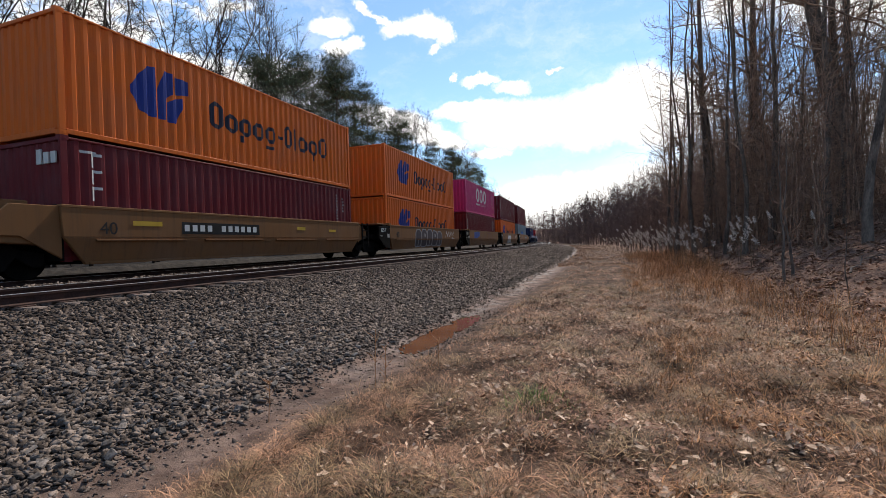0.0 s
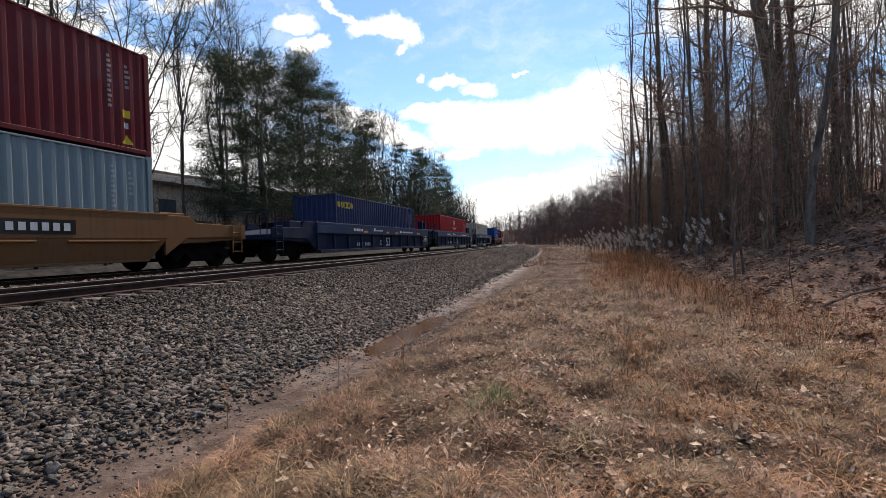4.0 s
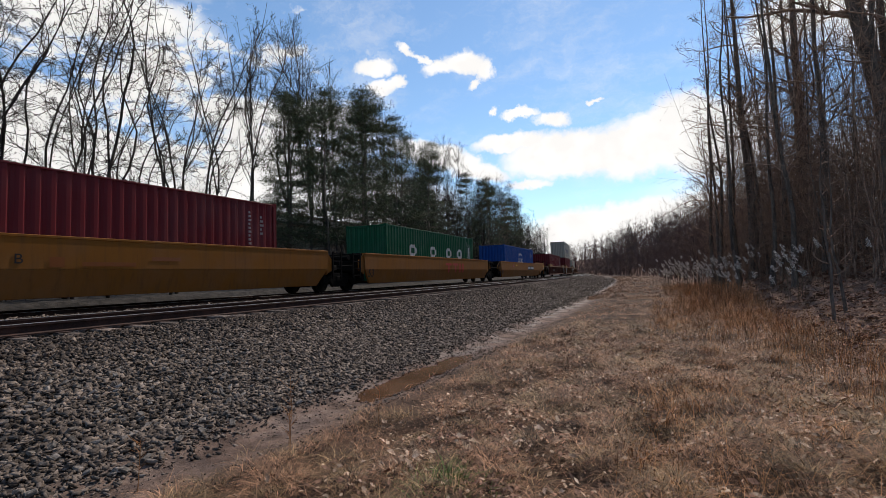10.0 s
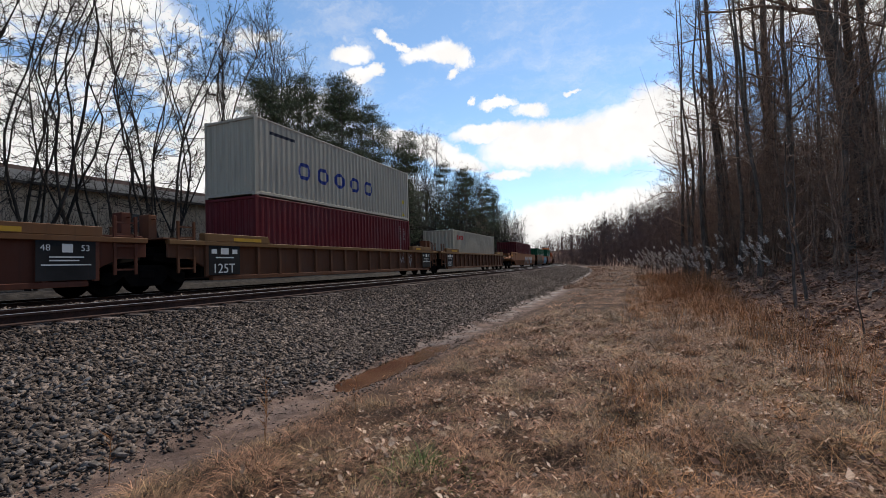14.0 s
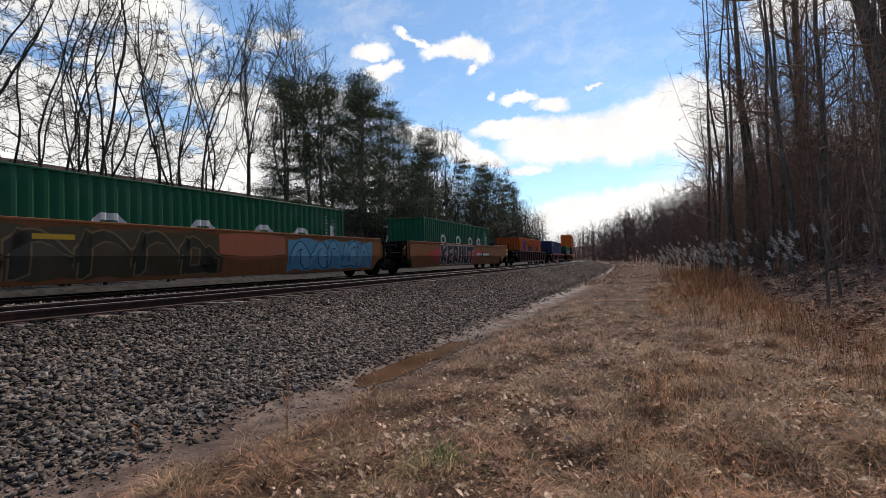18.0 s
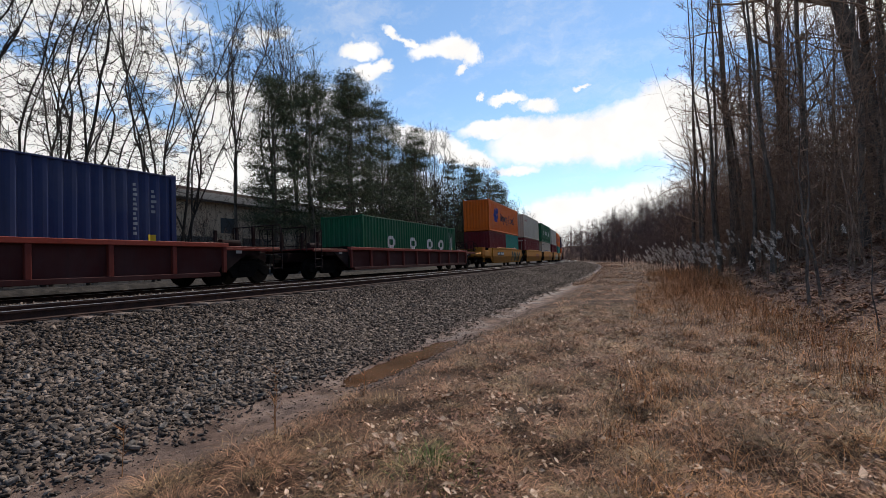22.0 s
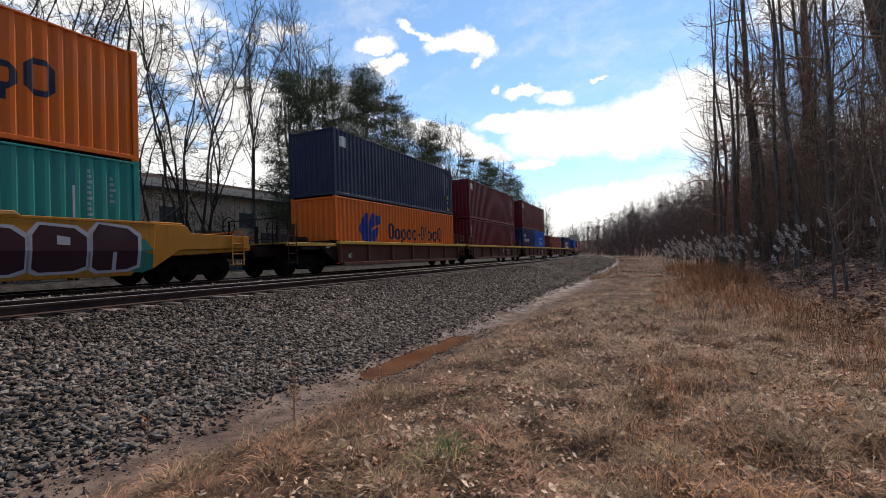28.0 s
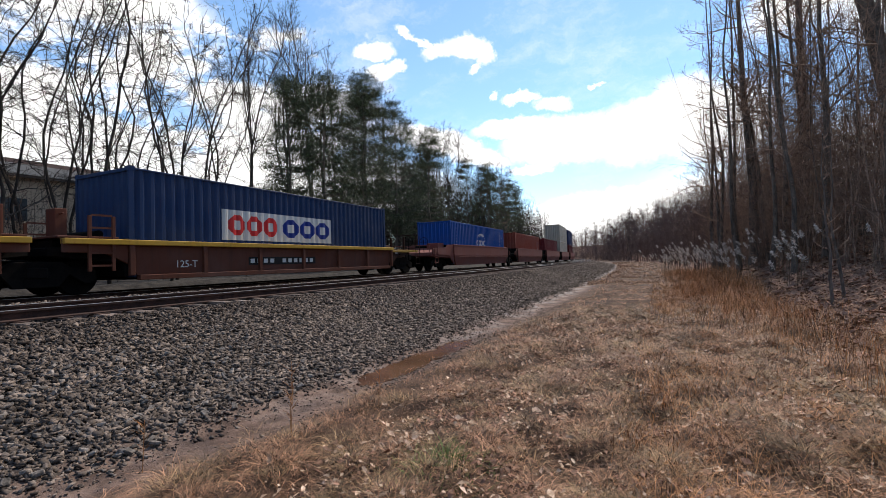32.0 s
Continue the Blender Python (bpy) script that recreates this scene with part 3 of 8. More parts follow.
def spread(n, s0, s1, q0, q1, seed, near=1.0, clump=0.0, clumps=0):
    """Random spots over a stretch of the plan, denser towards the low s when near > 1."""
    r = np.random.default_rng(seed)
    s = s0 + (s1 - s0) * r.random(n) ** near
    q = r.uniform(q0, q1, n)
    if clumps:
        cs, cq = s0 + (s1 - s0) * r.random(clumps) ** near, r.uniform(q0, q1, clumps)
        pick = r.integers(clumps, size=n)
        mask = r.random(n) < clump
        s = np.where(mask, cs[pick] + r.normal(0, 0.09, n), s)
        q = np.where(mask, cq[pick] + r.normal(0, 0.09, n), q)
    a = HEADING + BEND * s
    return s, q, ARC[0] + (1 / BEND + q) * np.cos(a), ARC[1] + (1 / BEND + q) * np.sin(a), ground_z(s, q)


rng = np.random.default_rng(11)
TALL = [bare_tree(100 + i, 21, 0.12, 0.01, 30, 0.24, 0.16, 60, 0.035, 0, 7, 4, 0.24) for i in range(5)]
THIN = [bare_tree(120 + i, 15, 0.085, 0.02, 26, 0.16, 0.18, 58, 0.07, 0, 6, 4, 0.26) for i in range(4)]
CROOKED = [bare_tree(140 + i, 15.5, 0.066, 0.02, 20, 0.24, 0.18, 55, 0.12, 1 if i in (2, 4) else 0, 7, 5, 0.28, TWIG_SHADED) for i in range(5)]
FANNED = [bare_tree(160 + i, 16, 0.12, 0.0, 24, 0.34, 0.38, 22, 0.03, 2, 7, 4, 0.12, TWIG_SHADED) for i in range(2)]
BRUSH = [bare_tree(180 + i, 4.5, 0.03, 0.05, 6, 0.10, 0.45, 42, 0.10, 3, 3, 2) for i in range(4)]

# the leaning trunk and its neighbours on the bank
LEANING = bare_tree(201, 24, 0.46, 0.0, 20, 0.40, 0.28, 50, 0.012, 0, 8, 4)
STOUT = [bare_tree(205 + i, 25, 0.33, 0.0, 28, 0.26, 0.17, 58, 0.012, 0, 7, 4) for i in range(3)]
tree("leaning_tree", LEANING, 10.3, 26.2, 0, 1.0, "thick dark leaning trunk of a bare tree on the bank", group="bare trees on the bank", tilt=-9.3)
for x, y, size, tilt, kind in ((10.4, 27.4, 0.80, -1, 0), (8.1, 33.7, 1.0, -1, 1), (5.8, 34.6, 0.9, 1, 2), (11.7, 26.2, 0.62, 1, 1), (11.4, 24.2, 0.45, -4, 2), (13.2, 25.5, 0.5, 6, 0), (9.0, 28.5, 0.42, 3, 0), (4.2, 36.5, 0.45, -2, 2)):
    tree("bare_tree", STOUT[kind], x, y, rng.uniform(0, 360), size, "stout dark-barked bare tree on the leaf-strewn bank", group="bare trees on the bank", tilt=tilt)
for x, y, size, tilt, kind in ((5.6, 24.5, 0.9, -2, 1), (5.2, 27.0, 0.85, 0, 2), (6.4, 34.0, 1.0, 1, 4), 
                               (10.4, 26.0, 1.0, -2, 4), 
                               (7.3, 26.5, 1.2, 1, 1), (6.1, 30.5, 1.1, -1, 3), (4.6, 31.5, 1.0, 1, 2), (3.9, 36.0, 1.0, -1, 0), (4.4, 38.5, 1.05, 1, 3), (5.0, 35.0, 1.1, 0, 1), (9.3, 26.0, 1.2, 2, 2), (8.0, 32.0, 1.1, -2, 4)):
    tree("bare_tree", TALL[kind], x, y, rng.uniform(0, 360), size, "tall bare woodland tree on the leaf-strewn bank", group="bare trees on the bank", tilt=tilt)
n = 0


def wooded(s, q):
    """Whether the tall wood stands here: behind the leafy bank, up to where it gives way to younger growth."""
    return (q > 18.9 + np.maximum(0, 24 - s) * 0.10 - np.maximum(0, s - 24) * 0.13) & (q > 14.3 + 0.055 * s + 0.00064 * s * s)


while n < 15:
    s, q = 16 + 44 * rng.random(), rng.uniform(17, 34)
    if not wooded(s, q):
        continue
    x, y = on_line(s, q)
    kinds = TALL if rng.random() < 0.6 else THIN
    tree("bare_tree", kinds[rng.integers(len(kinds))], x, y, rng.uniform(0, 360), rng.uniform(0.75, 1.1) if kinds is TALL else rng.uniform(0.8, 1.3), "tall bare woodland tree on the leaf-strewn bank", group="bare trees on the bank", tilt=rng.normal(0, 3))
    n += 1
# woods where the line bends out of sight
for i in range(46):
    s, q = rng.uniform(78, 190), rng.uniform(14, 34)
    if q < 14 + max(0, 150 - s) * 0.06:
        continue
    x, y = on_line(s, q)
    kinds = (CROOKED, THIN, FANNED)[rng.integers(3)]
    tree("bare_tree", kinds[rng.integers(len(kinds))], x, y, rng.uniform(0, 360), rng.uniform(0.65, 0.95), "bare tree in the woods beyond the bend", group="bare trees beyond the bend")
for i in range(36):
    s, q = rng.uniform(20, 90), rng.uniform(17.5, 24)
    if s < 26 and q < 21:
        continue
    x, y = on_line(s, q)
    tree("brush", BRUSH[rng.integers(4)], x, y, rng.uniform(0, 360), rng.uniform(0.55, 1.25), "leafless tangled brush at the foot of the bank", "shrub", "brush on the bank")
for i in range(24):
    s, q = rng.uniform(95, 250), rng.uniform(12.5, 26)
    if q < 12.5 + max(0, 150 - s) * 0.10:
        continue
    x, y = on_line(s, q)
    tree("brush", BRUSH[rng.integers(4)], x, y, rng.uniform(0, 360), rng.uniform(0.9, 1.7), "leafless reddish brush beside the line", "shrub", "brush beside the line")
# thickets and the deeper wood: stems past counting


def thicket(name, n, s0, s1, q0, q1, hmin, hmax, radius, mat, seed, label, near=1.0, branches=4, lean=0.14, keep=None, blen=0.34, rmin=0.004, angle=48):
    s, q, x, y, z = spread(n, s0, s1, q0, q1, seed, near)
    r = np.random.default_rng(seed + 2)
    if keep is not None:
        ok = keep(s, q)
        x, y, z = x[ok], y[ok], z[ok]
    n = len(x)
    h = r.uniform(hmin, hmax, n)
    P = np.zeros((n, 5, 3))
    d = r.normal(0, lean, (n, 2))
    for k, m in enumerate((0, 0.25, 0.5, 0.75, 1.0)):
        P[:, k, 0] = x + d[:, 0] * h * m * (0.5 + 0.5 * m) + r.normal(0, 0.012, n) * h * (k > 0)
        P[:, k, 1] = y + d[:, 1] * h * m * (0.5 + 0.5 * m) + r.normal(0, 0.012, n) * h * (k > 0)
        P[:, k, 2] = z - 0.1 + h * m
    R = radius * r.uniform(0.5, 1.3, n)[:, None] * np.linspace(1, 0.12, 5)[None]
    R = np.maximum(R, rmin)
    g = [tubes((P, R), 4)]
    b1 = sprout(r, P, R, branches, 0.12, 1.0, blen, angle, 4, 0.55, 0.04, 0.24)
    g.append(tubes((b1[0], np.maximum(b1[1], rmin)), 3))
    b2 = sprout(r, *b1, 3, 0.2, 1.0, 0.55, 48, 2, 0.6, 0.03, 0.2)
    g.append(tubes((b2[0], np.maximum(b2[1], rmin)), 3))
    v, f = joined(g)
    return tagged(new(name, quick_mesh(name, v, f, mat, True)), label, "undergrowth", kind="stuff")


foot = lambda s, q: q > 17.6 + np.maximum(0, 36 - s) * 0.20
thicket("undergrowth", 400, 24, 60, 17.4, 27, 1.5, 7.0, 0.013, TWIG, 71, "tangle of thin leafless stems on the bank", 1.1, 8, 0.40, foot, 0.42, 0.004, 65)
thicket("undergrowth", 900, 40, 130, 16.5, 30, 2.0, 6.0, 0.018, TWIG_RED, 72, "reddish leafless thicket along the wood's edge", 1.2, 7, 0.2, None, 0.34, 0.006)
thicket("deep_wood", 95, 22, 66, 18, 40, 12.0, 21.0, 0.055, BARK, 73, "close-set bare stems deep in the wood", 1.0, 20, 0.06, lambda s, q: wooded(s, q - 1.0), 0.17, 0.006)
thicket("wood_edge", 115, 24, 44, 18.5, 25, 8.0, 16.0, 0.026, TWIG, 86, "thin young trees among the trunks", 1.0, 30, 0.09, lambda s, q: q > 19.3 + np.maximum(0, 32 - s) * 0.25, 0.20, 0.004, 70)
thicket("deep_wood", 34, 15, 34, 24, 36, 10.0, 18.0, 0.05, BARK, 85, "slender bare stems higher up the bank", 1.0, 22, 0.08, None, 0.19, 0.005, 60)
thicket("deep_wood", 55, 10, 44, 27, 46, 12.0, 20.0, 0.06, BARK, 81, "bare stems on top of the bank", 1.0, 16, 0.06, None, 0.16, 0.007)
thicket("far_brush", 420, 10, 50, 24, 44, 1.0, 3.5, 0.014, TWIG, 82, "low brush on top of the bank", 1.0, 7, 0.3, None, 0.36, 0.006)
thicket("young_wood", 460, 43, 125, 16.6, 30, 5.0, 9.5, 0.045, TWIG_RED, 80, "reddish young wood along the line", 1.2, 18, 0.07, lambda s, q: q > 16.6 + np.maximum(0, s - 60) * 0.012, 0.24, 0.010)
thicket("far_wood", 460, 100, 230, 13.0, 36, 9.0, 15.0, 0.07, TWIG_RED, 74, "bare wood beyond the bend", 1.0, 14, 0.06, lambda s, q: q > 13.0 + np.maximum(0, 130 - s) * 0.10, 0.30, 0.014)
thicket("far_wood", 300, 170, 420, 9, 60, 12.0, 19.0, 0.12, TWIG_RED, 78, "bare wood closing the view", 1.0, 14, 0.06, None, 0.30, 0.025)
thicket("wood_edge", 380, 18, 58, 16.8, 28, 4.0, 14.0, 0.028, TWIG, 79, "thin young trees along the wood's edge", 1.1, 22, 0.10, wooded, 0.22, 0.004, 72)
thicket("undergrowth", 520, 20, 44, 17.8, 24, 2.0, 7.0, 0.012, TWIG, 84, "dense reddish-brown tangle of thin branches before the trunks", 1.0, 10, 0.22, lambda s, q: q > 18.2 + np.maximum(0, 30 - s) * 0.16, 0.30, 0.004, 75)
thicket("far_undergrowth", 420, 140, 340, 9.5, 40, 2.0, 6.0, 0.06, TWIG_RED, 83, "brown thicket closing the view at the bend", 1.0, 7, 0.2, None, 0.40, 0.035)
thicket("far_undergrowth", 700, 62, 240, 13, 30, 1.5, 4.5, 0.03, TWIG_RED, 75, "reddish thicket beyond the bend", 1.0, 6, 0.2, lambda s, q: q > 13 + np.maximum(0, 150 - s) * 0.05)
thicket("undergrowth", 1100, -5, 75, -12, -5.2, 1.6, 4.6, 0.016, TWIG_SHADED, 76, "thin leafless stems behind the railway", 1.0, 6, 0.25)
thicket("far_wood", 640, 44, 150, -22, -6.5, 9.0, 15.0, 0.07, TWIG_SHADED, 77, "bare wood behind the railway", 1.3, 15, 0.06, None, 0.30, 0.012)

# slender saplings in front of the reeds
SAPLING = [bare_tree(220 + i, 5.2, 0.050, 0.0, 10, 0.3, 0.16, 60, 0.05, 0, 4, 3) for i in range(2)]
for x, y, tilt, k in ((4.1, 14.5, -2, 0), (4.55, 15.2, -3, 1), (3.9, 10.2, 2, 1)):
    tree("sapling", SAPLING[k], x, y, 40 * k, 0.85 if y > 12 else 0.35, "slender leafless sapling in tall grass", "sapling", "saplings")

# trees behind the train
rl = np.random.default_rng(77)
for i in range(30):
    x, y = -20.0 + rl.normal(0, 1.3), -3.0 + i * 0.72 + rl.normal(0, 0.3)
    tree("crooked_tree", CROOKED[i % 5], x, y, rl.uniform(0, 360), rl.uniform(0.85, 1.12), "slender crooked bare tree behind the railway", group="bare trees behind the train", bark=TWIG_SHADED, tilt=rl.normal(0, 5))
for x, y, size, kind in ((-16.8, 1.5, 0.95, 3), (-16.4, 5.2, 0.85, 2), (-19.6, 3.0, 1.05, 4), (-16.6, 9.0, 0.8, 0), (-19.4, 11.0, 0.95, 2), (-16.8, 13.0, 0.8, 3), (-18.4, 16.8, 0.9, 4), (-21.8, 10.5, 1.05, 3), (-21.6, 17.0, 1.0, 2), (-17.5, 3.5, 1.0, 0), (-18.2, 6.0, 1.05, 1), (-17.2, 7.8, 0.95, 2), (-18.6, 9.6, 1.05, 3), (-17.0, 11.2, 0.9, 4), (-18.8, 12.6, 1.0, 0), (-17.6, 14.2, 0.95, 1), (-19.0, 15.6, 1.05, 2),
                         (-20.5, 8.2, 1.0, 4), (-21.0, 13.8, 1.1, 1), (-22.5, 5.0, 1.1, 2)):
    tree("crooked_tree", CROOKED[kind], x - 1.1, y, rng.uniform(0, 360), size, "crooked bare tree hung with vines behind the railway", group="bare trees behind the train", bark=TWIG_SHADED, tilt=rng.normal(3, 3))
for x, y, tilt in ((-19.0, 5.4, 50), (-18.6, 11.0, 42)):
    tree("crooked_tree", CROOKED[1], x, y, 84, 0.62, "bare tree leaning far over behind the railway", group="bare trees behind the train", tilt=tilt)
for x, y, size, kind in ((-22.6, 22.2, 0.95, 0), (-23.5, 26.5, 1.05, 1), (-24.0, 29.0, 1.1, 0), (-25.0, 34, 1.12, 1), (-22.0, 36.5, 0.98, 0), (-22.4, 47.0, 0.88, 0), (-23.0, 52.0, 0.92, 1), (-24.6, 72.0, 0.95, 0), (-25.2, 79.0, 0.95, 1), (-25.0, 92.0, 0.92, 0)):
    tree("bare_tree", FANNED[kind], x, y, rng.uniform(0, 360), size, "bare tree with a tall fan of upright limbs", group="bare trees behind the train")


def pine(seed, height, radius, spread, low):
    """A white pine: trunk, tiers of level limbs, and a crown of many needle tufts along them."""
    r = np.random.default_rng(seed)
    k = 10
    h = np.linspace(0, 1, k)
    trunk = np.zeros((1, k, 3))
    trunk[0, :, 2] = h * height - 0.2
    trunk[0, :, :2] = np.cumsum(r.normal(size=(k, 2)) * 0.06, 0)
    R = (radius * (1 - 0.9 * h))[None]
    n = 84
    f = np.sort(np.round(r.uniform(low, 0.99, n) * 18) / 18 + r.normal(0, 0.006, n))
    ang = r.uniform(0, 2 * np.pi, n)
    L = spread * np.clip(1.05 - f, 0.05, 1) ** 0.62 * r.uniform(0.45, 1.2, n) * np.where(f < low + 0.10, 0.7, 1.0)
    limb = np.zeros((n, 4, 3))
    z = f * height
    for j, m in enumerate((0, 0.35, 0.7, 1.0)):
        limb[:, j, 0] = np.cos(ang) * L * m
        limb[:, j, 1] = np.sin(ang) * L * m
        limb[:, j, 2] = z + L * (0.04 * m + 0.16 * m * m) * np.where(f > 0.7, 2.2, 1.0)
    lr = np.linspace(1, 0.3, 4)[None] * (0.035 * (1.2 - f))[:, None]
    side = sprout(r, limb, lr, 5, 0.3, 1.0, 0.42, 48, 3, 0.6, 0.03, 0.1)
    dead = r.uniform(0.06, low + 0.1, 26)
    da = r.uniform(0, 2 * np.pi, 26)
    dl = r.uniform(0.5, 1.9, 26)
    snag = np.zeros((26, 3, 3))
    for j, m in enumerate((0, 0.5, 1.0)):
        snag[:, j] = np.stack([np.cos(da) * dl * m, np.sin(da) * dl * m, dead * height - 0.10 * dl * m * m], 1)
    tv, tf = joined([tubes((trunk, R), 8), tubes((limb, lr), 4), tubes((side[0], np.maximum(side[1], 0.008)), 3), tubes((snag, np.full((26, 3), 0.012)), 3)])
    # tufts: thin needle blades in sprays along the outer limbs
    spots = np.concatenate([limb[:, 1] * 0.4 + limb[:, 2] * 0.6, limb[:, 2], limb[:, 3], side[0][:, 1], side[0][:, 2]])
    m = 14
    c = np.repeat(spots, m, 0) + r.normal(size=(len(spots) * m, 3)) * np.array([0.44, 0.44, 0.11])
    d = r.normal(size=c.shape) + np.array([0, 0, 0.35])
    d /= np.linalg.norm(d, axis=1, keepdims=True)
    e = np.cross(d, r.normal(size=c.shape))
    e /= np.linalg.norm(e, axis=1, keepdims=True)
    ln = r.uniform(0.16, 0.36, (len(c), 1))
    v = np.stack([c - e * 0.019, c + e * 0.019, c + d * ln], 1).reshape(-1, 3)
    fcs = np.arange(len(v)).reshape(-1, 3)
    return quick_mesh("trunk", tv, tf, BARK, True), quick_mesh("crown", v, fcs, NEEDLE)


PINES = [pine(300 + i, 15.5, 0.17, 3.7, 0.20) for i in range(4)]
for x, y, size, kind in ((-19.8, 22.6, 0.74, 0), (-21.5, 24.2, 0.86, 1), (-19.4, 25.4, 0.84, 2), (-20.8, 27.2, 0.92, 3), (-19.6, 29.6, 0.95, 1), (-20.4, 31.6, 0.98, 2), (-22.0, 33.6, 1.0, 3), (-19.8, 34.8, 0.90, 0), (-20.6, 37.6, 0.88, 1), (-19.6, 41.0, 0.86, 2), (-21.4, 43.5, 0.80, 3), (-22.2, 57.0, 0.86, 0), (-21.8, 63.0, 0.90, 1), (-23.4, 68.0, 0.96, 2), (-22.6, 75.0, 0.92, 3), (-24.0, 84.0, 0.94, 1)):
    tree("pine_tree", PINES[kind], x, y, rng.uniform(0, 360), size, "tall white pine with dark green needle tufts", "pine", "pines behind the train", bark=BARK)
for i in range(22):
    s, q = rng.uniform(46, 120), rng.uniform(-15, -6.0)
    x, y = on_line(s, q)
    kinds = (TALL, THIN, CROOKED)[rng.integers(3)]
    tree("bare_tree", kinds[rng.integers(len(kinds))], x, y, rng.uniform(0, 360), rng.uniform(0.55, 0.8), "bare tree beside the far side of the line", group="bare trees behind the train")
for i in range(26):
    s, q = rng.uniform(2, 60), rng.uniform(-9, -4.5)
    x, y = on_line(s, q)
    tree("brush", BRUSH[rng.integers(4)], x, y, rng.uniform(0, 360), rng.uniform(0.4, 0.9), "leafless tangled brush behind the railway", "shrub", "brush behind the train")

# ---- long low building behind the trees ----
WALL = paint((0.49, 0.36, 0.255), 0.45, 0.7, 0.1)
ROOF = paint((0.24, 0.15, 0.12), 0.4, 0.6, 0.1)
hall = tagged(new("industrial_building"), "long beige metal-sided industrial building behind bare trees", "building")
hall.matrix_basis = pose(-35.0, 15.0, 0.2, 0, 0, 0)
panel_me = Build().slab([(0.03, 0), (0.97, 0), (0.97, 8.1), (0.03, 8.1)], -0.05, 0.02).mesh("wall_panel", 0.008)
part("wall", Build().box((-0.2, -42, 0), (-0.04, 42, 8.1)), WALL, hall)
for i in range(84):
    place("wall_panel", panel_me, WALL, hall, pose(0, -42 + i, 0))
part("wall", Build().box((-34, -42, 0), (-33.8, 42, 8.1)), WALL, hall)
part("wall", Build().box((-33.8, 41.8, 0), (-0.2, 42, 8.1)), WALL, hall)
part("wall", Build().box((-33.8, -42, 0), (-0.2, -41.8, 8.1)), WALL, hall)
part("roof", Build().add([(0.5, -42.6, 8.1), (0.5, 42.6, 8.1), (-17, 42.6, 10.2), (-17, -42.6, 10.2), (-34.5, 42.6, 8.1), (-34.5, -42.6, 8.1),
                          (0.5, -42.6, 8.35), (0.5, 42.6, 8.35), (-17, 42.6, 10.45), (-17, -42.6, 10.45), (-34.5, 42.6, 8.35), (-34.5, -42.6, 8.35)],
                         [(6, 7, 8, 9), (9, 8, 10, 11), (1, 0, 3, 2), (2, 3, 5, 4), (0, 1, 7, 6), (4, 5, 11, 10), (0, 6, 9, 3), (3, 9, 11, 5), (7, 1, 2, 8), (8, 2, 4, 10)]), ROOF, hall)
part("fascia", Build().box((0.03, -42.4, 7.45), (0.55, 42.4, 8.08)), paint((0.44, 0.39, 0.34), 0.4, 0.6, 0.1), hall, "pale grey fascia under the roof", 0.01)
# added dark strip that paints the shade below the fascia
part("gutter", Build().box((0.40, -42.4, 7.28), (0.54, 42.4, 7.44)), paint((0.06, 0.045, 0.038), 0.4, 0.6, 0.1), hall, "dark gutter", 0.01)
for y0 in (-12, 4, 12, 19):
    part("door", Build().box((0.02, y0, 0), (0.10, y0 + 3.6, 4.2)), paint((0.10, 0.085, 0.075), 0.4, 0.6), hall, "dark loading door", 0.01)
for y0 in (-7, -1, 9, 16.5):
    part("window", Build().box((0.02, y0, 4.6), (0.09, y0 + 1.8, 6.0)), paint((0.05, 0.055, 0.06), 0.2, 0.3), hall, "dark window", 0.01)

# ---- reeds, grasses, leaves ----


def blades(name, spots, mat, lean, seed, width, segs=2):
    """Bent grass blades: spots n x 5 of x, y, z, length, direction."""
    r = np.random.default_rng(seed)
    sp = np.asarray(spots, float)
    n = len(sp)
    d = np.stack([np.cos(sp[:, 4]), np.sin(sp[:, 4]), np.zeros(n)], 1)
    w = np.stack([-d[:, 1], d[:, 0], np.zeros(n)], 1) * (width * r.uniform(0.6, 1.3, n))[:, None]
    bend = (lean * r.uniform(0.5, 1.5, n))[:, None]
    vs = []
    for j in range(segs + 1):
        m = j / segs
        c = sp[:, :3] + d * (sp[:, 3:4] * bend * m * (0.4 + 0.6 * m)) + np.array([0, 0, 1.0]) * sp[:, 3:4] * (m - 0.42 * np.minimum(bend, 1.9) * m * m)
        k = 1 - m * 0.85
        vs += [c - w * k, c + w * k]
    V = np.stack(vs, 1).reshape(-1, 3)
    q = np.array([[2 * j, 2 * j + 1, 2 * j + 3, 2 * j + 2] for j in range(segs)])
    F = (np.arange(n)[:, None, None] * 2 * (segs + 1) + q[None]).reshape(-1, 4)
    return quick_mesh(name, V, F, mat)


